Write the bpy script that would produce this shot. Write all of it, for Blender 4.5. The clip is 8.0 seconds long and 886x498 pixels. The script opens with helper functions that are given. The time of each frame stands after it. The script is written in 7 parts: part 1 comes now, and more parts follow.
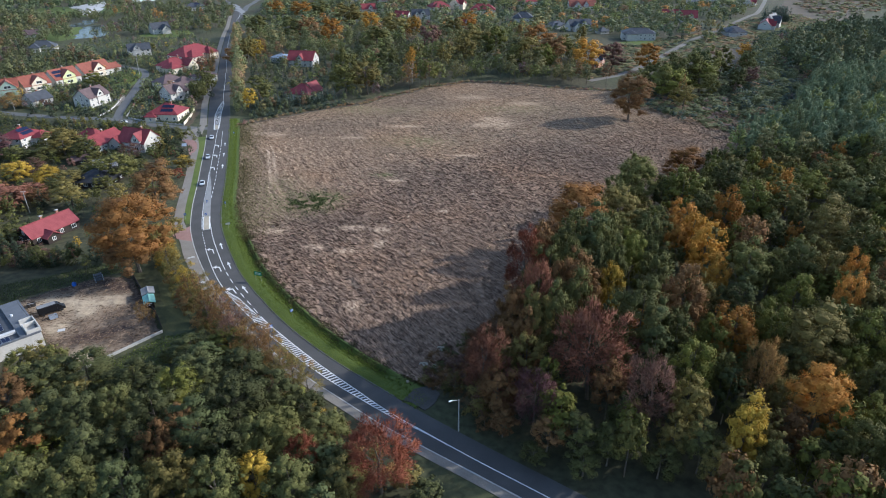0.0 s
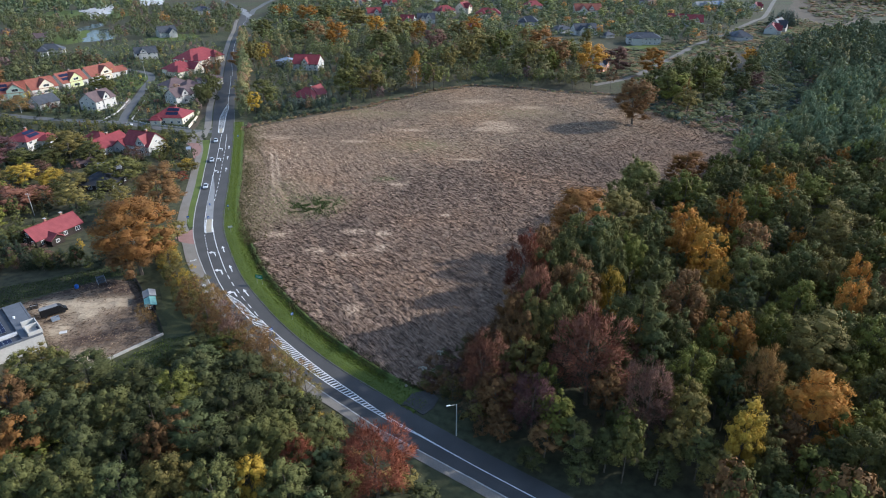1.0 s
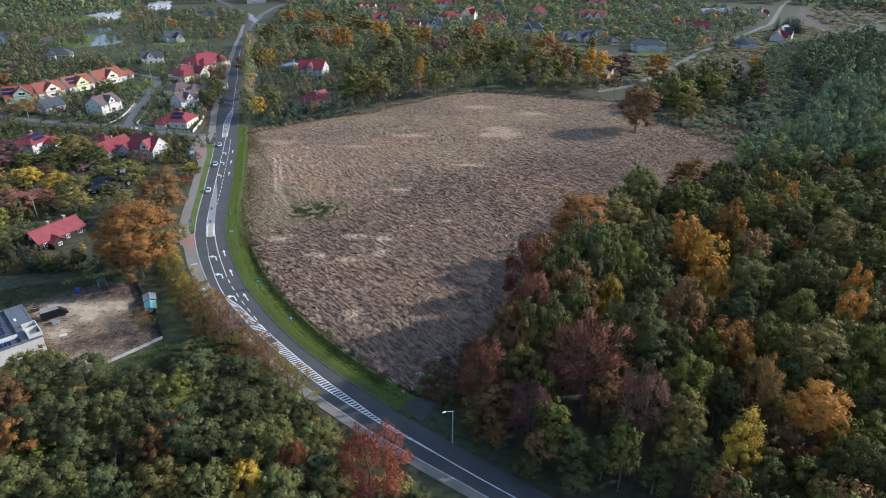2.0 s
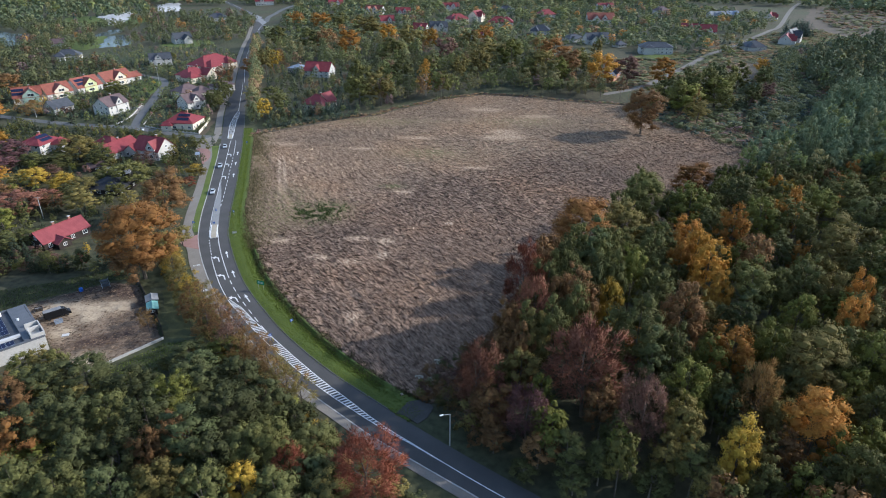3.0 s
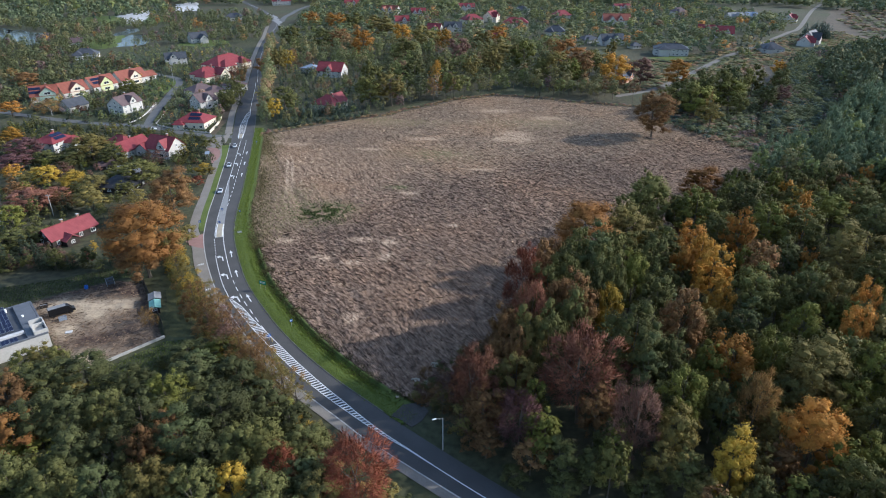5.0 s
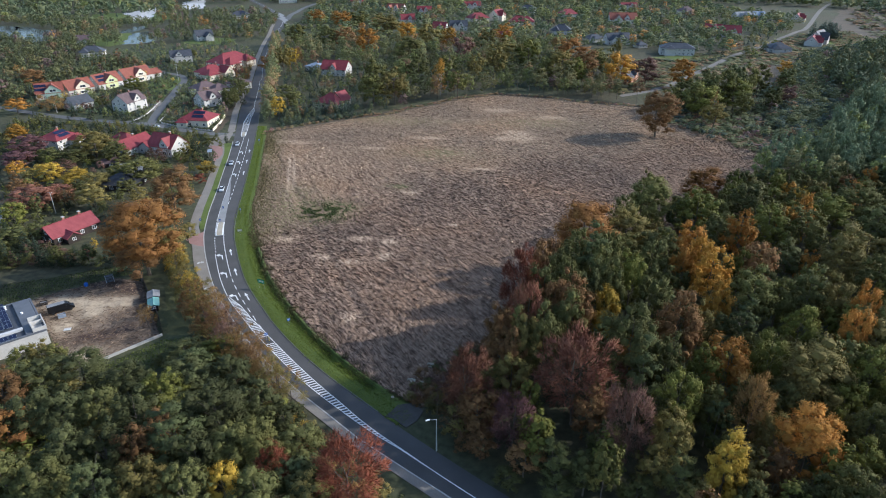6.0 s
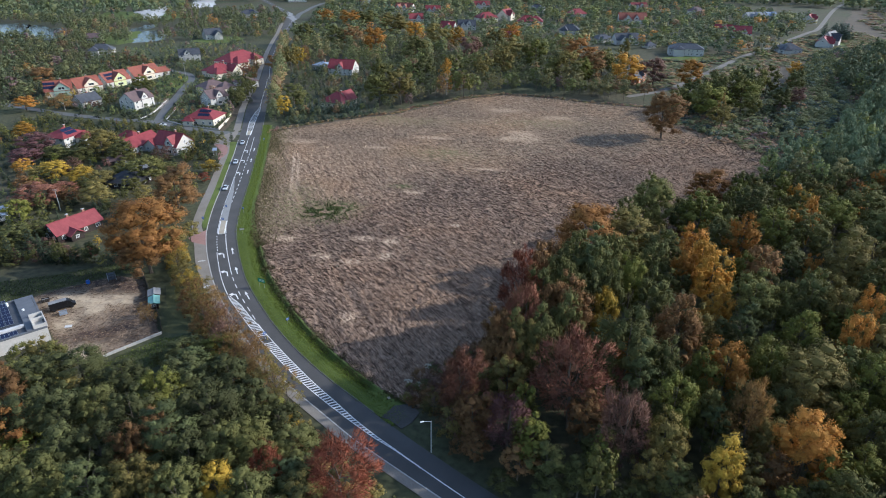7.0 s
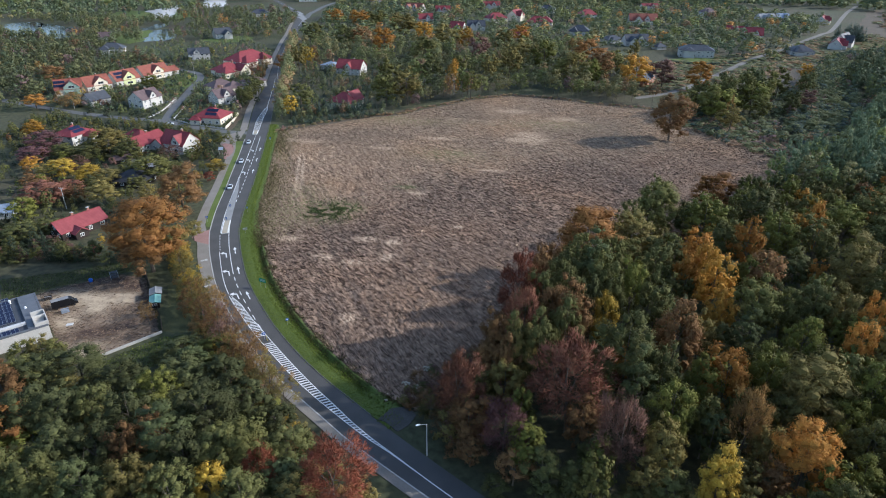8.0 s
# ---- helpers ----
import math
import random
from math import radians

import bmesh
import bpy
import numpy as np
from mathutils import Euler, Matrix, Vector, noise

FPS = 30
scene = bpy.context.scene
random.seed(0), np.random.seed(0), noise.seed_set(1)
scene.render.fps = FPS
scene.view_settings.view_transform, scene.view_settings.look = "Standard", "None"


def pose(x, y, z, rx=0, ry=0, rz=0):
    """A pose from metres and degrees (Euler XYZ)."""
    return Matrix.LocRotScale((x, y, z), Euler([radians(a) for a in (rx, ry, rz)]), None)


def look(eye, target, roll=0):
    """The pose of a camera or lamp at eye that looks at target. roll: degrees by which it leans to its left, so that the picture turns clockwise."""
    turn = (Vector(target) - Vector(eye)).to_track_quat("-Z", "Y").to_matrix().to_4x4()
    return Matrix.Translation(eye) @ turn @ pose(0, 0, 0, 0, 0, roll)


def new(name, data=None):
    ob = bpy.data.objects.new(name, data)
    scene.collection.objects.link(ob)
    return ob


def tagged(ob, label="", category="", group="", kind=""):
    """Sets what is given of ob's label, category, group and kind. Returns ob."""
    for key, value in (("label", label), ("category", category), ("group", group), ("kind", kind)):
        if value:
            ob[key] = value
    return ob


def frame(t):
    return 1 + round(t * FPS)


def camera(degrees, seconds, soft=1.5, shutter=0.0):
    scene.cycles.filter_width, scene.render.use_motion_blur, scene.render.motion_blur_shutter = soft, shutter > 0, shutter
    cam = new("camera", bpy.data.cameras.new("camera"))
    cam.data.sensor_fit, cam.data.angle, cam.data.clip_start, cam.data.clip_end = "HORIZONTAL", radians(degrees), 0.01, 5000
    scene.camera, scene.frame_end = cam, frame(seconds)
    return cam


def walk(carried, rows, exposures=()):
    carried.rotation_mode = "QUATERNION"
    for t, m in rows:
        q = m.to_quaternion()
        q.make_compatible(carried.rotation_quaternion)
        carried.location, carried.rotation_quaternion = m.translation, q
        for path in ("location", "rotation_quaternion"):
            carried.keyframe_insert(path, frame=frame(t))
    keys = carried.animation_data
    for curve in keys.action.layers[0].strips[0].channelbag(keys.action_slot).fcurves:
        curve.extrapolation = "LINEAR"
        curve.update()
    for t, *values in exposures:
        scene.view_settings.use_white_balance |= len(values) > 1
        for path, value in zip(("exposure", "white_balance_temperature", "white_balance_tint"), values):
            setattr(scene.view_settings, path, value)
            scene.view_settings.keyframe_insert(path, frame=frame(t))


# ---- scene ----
import itertools

cam = camera(70.4, 8.0, soft=1.05)
PATH = [
    (0, (0.542, -0.04, 96.383), (0.535, 1.737, 95.465), -0.1),
    (0.5, (1.231, -0.05, 96.52), (1.216, 1.73, 95.607), -0.1),
    (1, (2.043, 0.011, 96.672), (2.018, 1.793, 95.763), -0.1),
    (1.5, (2.857, 0.088, 96.774), (2.825, 1.873, 95.873), -0.0),
    (3, (5.559, 0.245, 97.139), (5.494, 2.035, 96.25), 0.1),
    (3.5, (6.57, 0.362, 97.22), (6.495, 2.152, 96.33), 0.1),
    (4, (7.597, 0.584, 97.295), (7.505, 2.373, 96.405), 0.1),
    (4.5, (8.682, 0.868, 97.416), (8.577, 2.657, 96.528), 0.1),
    (6, (12.074, 1.813, 97.923), (11.941, 3.597, 97.029), 0.2),
    (6.5, (13.315, 2.14, 97.963), (13.168, 3.923, 97.068), 0.3),
    (7, (14.562, 2.608, 98.067), (14.402, 4.389, 97.171), 0.3),
    (7.5, (15.793, 3.171, 98.048), (15.616, 4.95, 97.152), 0.3),
    (8, (16.966, 3.76, 98.197), (16.776, 5.538, 97.301), 0.4),
]
walk(cam, [(t, look(eye, target, roll)) for t, eye, target, roll in PATH], ((0, 0.85, 5880, 10), (8, 0.85, 5880, 10)))

# ---- light ----
SUN_AZ, SUN_EL = 75.0, 26.5
world = bpy.data.worlds.new("world")
scene.world = world
world.use_nodes = True
wn = world.node_tree
sky = wn.nodes.new("ShaderNodeTexSky")
sky.sky_type = "NISHITA"
sky.sun_disc = False
sky.sun_elevation, sky.sun_rotation = radians(SUN_EL), radians(SUN_AZ)
sky.air_density, sky.dust_density = 1.0, 0.8
wn.links.new(sky.outputs[0], wn.nodes["Background"].inputs[0])
wn.nodes["Background"].inputs[1].default_value = 0.15
sun = new("sun", bpy.data.lights.new("sun", "SUN"))
sun.data.energy, sun.data.angle, sun.data.color = 3.1, radians(0.8), (1.0, 0.95, 0.88)
az, el = radians(SUN_AZ), radians(SUN_EL)
sun.matrix_world = look((0, 0, 0), (-math.sin(az) * math.cos(el), -math.cos(az) * math.cos(el), -math.sin(el)))

# ---- materials ----
rng = np.random.default_rng(7)


def shader(name, rough=0.8, metal=0.0):
    m = bpy.data.materials.new(name)
    m.use_nodes = True
    b = m.node_tree.nodes["Principled BSDF"]
    b.inputs["Roughness"].default_value, b.inputs["Metallic"].default_value = rough, metal
    b.inputs["Specular IOR Level"].default_value = 0.25
    return m, m.node_tree.nodes, m.node_tree.links, b


def rgba(c):
    return (c[0], c[1], c[2], 1.0)


def noise_node(n, l, scale, detail=5.0, stretch=None, turn=0.0, coords="Object"):
    tc = n.new("ShaderNodeTexCoord")
    tex = n.new("ShaderNodeTexNoise")
    tex.inputs["Scale"].default_value, tex.inputs["Detail"].default_value = scale, detail
    src = tc.outputs[coords]
    if stretch:
        for slot, value in (("Rotation", (0, 0, radians(turn))), ("Scale", stretch)):
            mp = n.new("ShaderNodeMapping")
            mp.inputs[slot].default_value = value
            l.new(src, mp.inputs[0])
            src = mp.outputs[0]
    l.new(src, tex.inputs["Vector"])
    return tex.outputs["Fac"]


def ramp(n, l, fac, stops):
    r = n.new("ShaderNodeValToRGB")
    el = r.color_ramp.elements
    while len(el) < len(stops):
        el.new(0.5)
    for e, (p, c) in zip(el, stops):
        e.position, e.color = p, rgba(c)
    l.new(fac, r.inputs[0])
    return r.outputs[0]


def blend(n, l, fac, a, b, mode="MIX"):
    m = n.new("ShaderNodeMix")
    m.data_type, m.blend_type = "RGBA", mode
    for s, v in ((m.inputs[0], fac), (m.inputs[6], a), (m.inputs[7], b)):
        if isinstance(v, bpy.types.NodeSocket):
            l.new(v, s)
        else:
            s.default_value = v if isinstance(v, float) else rgba(v)
    return m.outputs[2]


def bump(n, l, b, height, strength=0.4, distance=0.1):
    k = n.new("ShaderNodeBump")
    k.inputs["Strength"].default_value, k.inputs["Distance"].default_value = strength, distance
    l.new(height, k.inputs["Height"])
    l.new(k.outputs[0], b.inputs["Normal"])


def surface(name, dark, light, big=0.2, fine=6.0, rough=0.85, metal=0.0, relief=0.3, stretch=None, turn=0.0):
    """Two-scale mottled surface between two base colours."""
    m, n, l, b = shader(name, rough, metal)
    a = noise_node(n, l, big, 4.0)
    f = noise_node(n, l, fine, 6.0, stretch, turn)
    mid = tuple((p + q) / 2 for p, q in zip(dark, light))
    c1 = ramp(n, l, a, ((0.3, dark), (0.7, light)))
    c2 = ramp(n, l, f, ((0.3, dark), (0.5, mid), (0.72, light)))
    l.new(blend(n, l, 0.55, c1, c2), b.inputs["Base Color"])
    if relief:
        bump(n, l, b, f, relief, 0.08)
    return m


def leaf_material(name, col, vary=0.19, glow=0.17):
    m, n, l, b = shader(name, 0.75)
    b.inputs["Specular IOR Level"].default_value = 0.12
    geo, info = n.new("ShaderNodeNewGeometry"), n.new("ShaderNodeObjectInfo")
    lo = tuple(c * (1 - vary) for c in col)
    hi = (min(1, col[0] * (1 + vary)), min(1, col[1] * (1 + vary * 0.9)), col[2] * (1 + vary * 0.6))
    c = ramp(n, l, geo.outputs["Random Per Island"], ((0.0, lo), (0.5, col), (1.0, hi)))
    hs = n.new("ShaderNodeHueSaturation")
    mr = n.new("ShaderNodeMapRange")
    mr.inputs["To Min"].default_value, mr.inputs["To Max"].default_value = 0.72, 1.25
    l.new(info.outputs["Random"], mr.inputs["Value"])
    l.new(mr.outputs[0], hs.inputs["Value"])
    l.new(c, hs.inputs["Color"])
    # whole boughs differ a little in tone
    w = noise_node(n, l, 0.35, 2.0)
    hr = n.new("ShaderNodeMapRange")
    hr.inputs["To Min"].default_value, hr.inputs["To Max"].default_value = 0.488, 0.512
    l.new(w, hr.inputs["Value"])
    l.new(hr.outputs[0], hs.inputs["Hue"])
    l.new(hs.outputs[0], b.inputs["Base Color"])
    tr, mix = n.new("ShaderNodeBsdfTranslucent"), n.new("ShaderNodeMixShader")
    l.new(hs.outputs[0], tr.inputs["Color"])
    mix.inputs[0].default_value = glow
    l.new(b.outputs[0], mix.inputs[1])
    l.new(tr.outputs[0], mix.inputs[2])
    l.new(mix.outputs[0], n["Material Output"].inputs["Surface"])
    return m


# alder is a darkened green: the lower wood's dimness is put into its colour
LEAF_COLOURS = dict(
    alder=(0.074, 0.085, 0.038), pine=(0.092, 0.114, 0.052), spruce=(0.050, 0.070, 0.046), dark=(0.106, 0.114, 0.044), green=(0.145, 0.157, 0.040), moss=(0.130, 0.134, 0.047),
    olive=(0.185, 0.160, 0.058), yellow=(0.37, 0.265, 0.048), gold=(0.40, 0.225, 0.045), orange=(0.36, 0.182, 0.045), amber=(0.232, 0.118, 0.042),
    rust=(0.205, 0.098, 0.072), red=(0.245, 0.086, 0.056), mauve=(0.180, 0.110, 0.095), brown=(0.200, 0.118, 0.056),
    tan=(0.27, 0.175, 0.075), purple=(0.120, 0.065, 0.072))
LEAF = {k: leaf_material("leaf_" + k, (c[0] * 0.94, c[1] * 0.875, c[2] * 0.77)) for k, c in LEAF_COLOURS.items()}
# whole sprays rather than single leaves, hence more even; haze is put into the colour, lighter and bluer
HAZED_LEAF = {k: leaf_material("hazed_leaf_" + k, (c[0] * 1.1 + 0.018, c[1] * 1.1 + 0.022, c[2] * 1.1 + 0.024), 0.14) for k, c in LEAF_COLOURS.items()}
LEAF_NAMES = list(LEAF)
BARK = surface("bark", (0.06, 0.05, 0.04), (0.17, 0.14, 0.11), 0.8, 5.0, stretch=(3, 3, 0.6))
BARK_PALE = surface("birch_bark", (0.2, 0.19, 0.17), (0.62, 0.6, 0.56), 0.8, 3.0, stretch=(1, 1, 4))
GROUND, _n, _l, _b = shader("meadow_and_litter", 0.95)
_a = ramp(_n, _l, noise_node(_n, _l, 0.018, 5.0), ((0.38, (0.075, 0.058, 0.036)), (0.5, (0.056, 0.054, 0.028)), (0.62, (0.060, 0.070, 0.030))))
_f = noise_node(_n, _l, 0.45, 8.0)
_l.new(blend(_n, _l, 0.5, _a, ramp(_n, _l, _f, ((0.35, (0.024, 0.028, 0.014)), (0.65, (0.10, 0.10, 0.05))))), _b.inputs["Base Color"])
bump(_n, _l, _b, _f, 0.7, 0.2)
LAWN = surface("lawn", (0.060, 0.086, 0.017), (0.125, 0.156, 0.034), 0.12, 3.0, relief=0.5)
ROUGH_GRASS = surface("rough_grass", (0.046, 0.052, 0.020), (0.112, 0.108, 0.042), 0.25, 2.5, relief=0.6)
GRASS = leaf_material("grass_blade", (0.135, 0.172, 0.034), 0.4, 0.25)
DRY = leaf_material("dry_grass_blade", (0.155, 0.130, 0.062), 0.5, 0.2)
ASPHALT = surface("asphalt", (0.055, 0.052, 0.049), (0.096, 0.092, 0.086), 0.15, 9.0, 0.8, relief=0.2)
PAVING = surface("paving", (0.165, 0.145, 0.120), (0.255, 0.228, 0.192), 0.2, 4.0, relief=0.2)
RED_PAVING = surface("red_paving", (0.22, 0.12, 0.10), (0.34, 0.20, 0.17), 0.3, 4.0, relief=0.2)
KERB = surface("kerb_concrete", (0.30, 0.29, 0.27), (0.46, 0.45, 0.42), 0.5, 4.0)
DARK_KERB = surface("dark_kerb", (0.10, 0.098, 0.085), (0.21, 0.205, 0.185), 0.5, 4.0)
WHITE_LINE = surface("road_paint", (0.50, 0.50, 0.48), (0.82, 0.82, 0.80), 0.4, 5.0, 0.6, relief=0.0)
DIRT_ROAD = surface("gravel_track", (0.115, 0.102, 0.084), (0.205, 0.186, 0.160), 0.08, 1.5)
YARD, _n, _l, _b = shader("bare_yard_soil", 0.95)
_c = ramp(_n, _l, noise_node(_n, _l, 0.13, 6.0), ((0.40, (0.070, 0.049, 0.035)), (0.49, (0.155, 0.110, 0.074)), (0.60, (0.28, 0.205, 0.138))))
_f = noise_node(_n, _l, 1.6, 8.0)
_c = blend(_n, _l, 0.45, _c, ramp(_n, _l, _f, ((0.35, (0.07, 0.05, 0.036)), (0.65, (0.21, 0.15, 0.10)))))
for _name, _col in (("sand", (0.43, 0.335, 0.225)), ("dark", (0.060, 0.038, 0.029))):
    _at, _k = _n.new("ShaderNodeAttribute"), _n.new("ShaderNodeMath")
    _at.attribute_name, _k.operation, _k.use_clamp = _name, "MULTIPLY", True
    _l.new(_at.outputs["Fac"], _k.inputs[0])
    _l.new(ramp(_n, _l, noise_node(_n, _l, 0.6, 7.0), ((0.34, (0.45, 0.45, 0.45)), (0.56, (1, 1, 1)))), _k.inputs[1])
    _c = blend(_n, _l, _k.outputs[0], _c, _col)
_l.new(_c, _b.inputs["Base Color"])
bump(_n, _l, _b, _f, 0.9, 0.3)
STREET = surface("worn_street", (0.085, 0.084, 0.082), (0.15, 0.148, 0.143), 0.12, 3.0)
RENDER_WHITE = surface("white_render", (0.40, 0.38, 0.34), (0.56, 0.53, 0.48), 0.3, 2.0)
RENDER_BEIGE = surface("beige_render", (0.55, 0.48, 0.36), (0.70, 0.62, 0.48), 0.3, 2.0)
RENDER_GREEN = surface("green_render", (0.28, 0.37, 0.29), (0.38, 0.47, 0.38), 0.3, 2.0)
RENDER_LIME = surface("lime_render", (0.46, 0.48, 0.24), (0.56, 0.58, 0.32), 0.3, 2.0)
BRICK_WALL = surface("brick_render", (0.38, 0.16, 0.09), (0.52, 0.26, 0.15), 0.5, 3.0)
DARK_WOOD = surface("dark_timber", (0.020, 0.016, 0.014), (0.055, 0.042, 0.034), 0.6, 3.0, stretch=(1, 1, 8))
METAL = surface("galvanised_steel", (0.35, 0.36, 0.37), (0.52, 0.53, 0.54), 0.6, 5.0, 0.5, 0.7)
BLUE_SIGN = surface("blue_sign_face", (0.02, 0.09, 0.36), (0.03, 0.13, 0.45), 1.0, 5.0, 0.5)
GREEN_SIGN = surface("green_sign_face", (0.01, 0.22, 0.12), (0.02, 0.30, 0.17), 1.0, 5.0, 0.5)
YELLOW_SIGN = surface("yellow_sign_face", (0.70, 0.50, 0.03), (0.80, 0.60, 0.05), 1.0, 5.0, 0.5)
WATER, _n, _l, _b = shader("pond_water", 0.2)
_b.inputs["Base Color"].default_value = (0.03, 0.035, 0.03, 1)
_b.inputs["Specular IOR Level"].default_value = 0.16
bump(_n, _l, _b, noise_node(_n, _l, 0.6, 3.0), 0.1, 0.05)
GLASS, _n, _l, _b = shader("window_glass", 0.08)
_b.inputs["Base Color"].default_value = (0.025, 0.03, 0.035, 1)
_b.inputs["Specular IOR Level"].default_value = 0.6
SOLAR, _n, _l, _b = shader("solar_panel", 0.3)
_b.inputs["Base Color"].default_value = (0.012, 0.018, 0.045, 1)
_b.inputs["Specular IOR Level"].default_value = 0.2


def roof_material(name, dark, light):
    m, n, l, b = shader(name, 0.6)
    w = n.new("ShaderNodeTexWave")
    w.bands_direction = "Z"
    w.inputs["Scale"].default_value, w.inputs["Distortion"].default_value = 0.9, 0.4
    tc = n.new("ShaderNodeTexCoord")
    l.new(tc.outputs["Object"], w.inputs["Vector"])
    a = noise_node(n, l, 0.5, 5.0)
    f = noise_node(n, l, 5.0, 4.0)
    c = blend(n, l, 0.45, ramp(n, l, a, ((0.3, dark), (0.7, light))), ramp(n, l, f, ((0.3, dark), (0.7, light))))
    l.new(c, b.inputs["Base Color"])
    bump(n, l, b, w.outputs["Fac"], 0.5, 0.06)
    return m


ROOF = dict(sheet=roof_material("red_sheet_roof", (0.175, 0.036, 0.040), (0.285, 0.068, 0.070)),
            red=roof_material("red_roof_tiles", (0.150, 0.026, 0.030), (0.265, 0.052, 0.055)),
            orange=roof_material("orange_roof_tiles", (0.165, 0.050, 0.034), (0.285, 0.096, 0.064)),
            brown=roof_material("brown_roof_tiles", (0.085, 0.058, 0.058), (0.155, 0.105, 0.10)),
            dark=roof_material("dark_roof_tiles", (0.035, 0.038, 0.045), (0.085, 0.09, 0.10)),
            blue=roof_material("blue_grey_roof_sheet", (0.16, 0.20, 0.26), (0.28, 0.33, 0.40)),
            grey=roof_material("grey_roof_sheet", (0.16, 0.16, 0.16), (0.28, 0.28, 0.28)),
            black=roof_material("black_felt_roof", (0.018, 0.019, 0.022), (0.05, 0.05, 0.055)),
            slate=roof_material("slate_grey_roof_sheet", (0.085, 0.092, 0.105), (0.135, 0.142, 0.155)),
            teal=roof_material("teal_roof_sheet", (0.12, 0.28, 0.25), (0.22, 0.40, 0.36)))


def field_material():
    """Cleared field: brown churned soil, sandy scrapes and green remnants, placed by point attributes."""
    m, n, l, b = shader("cleared_field_soil", 0.95)
    b.inputs["Specular IOR Level"].default_value = 0.1
    streak = noise_node(n, l, 0.75, 9.0, (1.0, 0.17, 1.0), -40)
    fine = noise_node(n, l, 2.8, 8.0, (1.0, 0.14, 1.0), -36)
    big = noise_node(n, l, 0.022, 4.0)
    c1 = ramp(n, l, streak, ((0.36, (0.088, 0.055, 0.039)), (0.49, (0.228, 0.152, 0.108)), (0.64, (0.38, 0.262, 0.19))))
    c2 = ramp(n, l, fine, ((0.38, (0.058, 0.037, 0.027)), (0.5, (0.222, 0.148, 0.105)), (0.62, (0.435, 0.304, 0.222))))
    c = blend(n, l, 0.5, c1, c2)
    warm = ramp(n, l, fine, ((0.37, (0.085, 0.053, 0.034)), (0.5, (0.222, 0.152, 0.102)), (0.64, (0.47, 0.345, 0.245))))
    wm = n.new("ShaderNodeAttribute")
    wm.attribute_name = "warm"
    c = blend(n, l, wm.outputs["Fac"], c, blend(n, l, 0.6, c, warm))
    tone = ramp(n, l, big, ((0.33, (0.74, 0.74, 0.72)), (0.5, (0.92, 0.89, 0.83)), (0.66, (1.03, 0.93, 0.80))))
    c = blend(n, l, 1.0, c, tone, "MULTIPLY")
    for name, col in (("sand", (0.46, 0.335, 0.225)), ("green", (0.075, 0.090, 0.030)), ("dry", (0.165, 0.132, 0.068))):
        at = n.new("ShaderNodeAttribute")
        at.attribute_name = name
        k = n.new("ShaderNodeMath")
        k.operation = "MULTIPLY"
        l.new(at.outputs["Fac"], k.inputs[0])
        br = n.new("ShaderNodeMapRange")
        br.inputs["From Min"].default_value, br.inputs["From Max"].default_value = 0.46, 0.56
        l.new(noise_node(n, l, 1.7, 9.0, (1.0, 0.35, 1.0), -38), br.inputs["Value"])
        l.new(br.outputs[0], k.inputs[1])
        k.use_clamp = True
        c = blend(n, l, k.outputs[0], c, col)
    l.new(c, b.inputs["Base Color"])
    bump(n, l, b, fine, 0.9, 0.25)
    return m


FIELD = field_material()

# ---- mesh helpers ----


def mesh_arrays(name, verts, faces, mats, index=None, normals=None):
    """A mesh from numpy arrays; faces all have the same number of corners. normals: one for each vertex, for soft foliage."""
    verts, faces = np.asarray(verts, np.float32), np.asarray(faces, np.int32)
    me = bpy.data.meshes.new(name)
    me.vertices.add(len(verts))
    me.vertices.foreach_set("co", verts.ravel())
    k = faces.shape[1]
    me.loops.add(faces.size)
    me.loops.foreach_set("vertex_index", faces.ravel())
    me.polygons.add(len(faces))
    me.polygons.foreach_set("loop_start", np.arange(0, faces.size, k, dtype=np.int32))
    for m in mats:
        me.materials.append(m)
    if index is not None:
        me.polygons.foreach_set("material_index", np.asarray(index, np.int32))
    me.update(calc_edges=True)
    if normals is None:
        me.shade_flat()
    else:
        me.attributes.new("custom_normal", "FLOAT_VECTOR", "POINT").data.foreach_set("vector", np.asarray(normals, np.float32).ravel())
        me.update()
    return me


def part(name, bm, material, parent=None, label=""):
    me = bpy.data.meshes.new(name)
    bmesh.ops.recalc_face_normals(bm, faces=bm.faces)
    bm.to_mesh(me)
    bm.free()
    me.materials.append(material)
    ob = new(name, me)
    ob.parent = parent
    return tagged(ob, label)


def mesh_part(name, me, parent=None, label=""):
    ob = new(name, me)
    ob.parent = parent
    return tagged(ob, label)


def empty(name, m, label, category, group="", kind=""):
    ob = new(name)
    ob.matrix_basis = m
    return tagged(ob, label, category, group, kind)


def box(bm, x0, y0, z0, x1, y1, z1, m=None, bevel=0.0):
    g = bmesh.ops.create_cube(bm, size=1.0)
    vs = g["verts"]
    bmesh.ops.scale(bm, vec=(x1 - x0, y1 - y0, z1 - z0), verts=vs)
    bmesh.ops.translate(bm, vec=((x0 + x1) / 2, (y0 + y1) / 2, (z0 + z1) / 2), verts=vs)
    if m is not None:
        bmesh.ops.transform(bm, matrix=m, verts=vs)
    if bevel:
        es = list({e for v in vs for e in v.link_edges})
        bmesh.ops.bevel(bm, geom=es, offset=bevel, segments=1, affect="EDGES")
    return bm


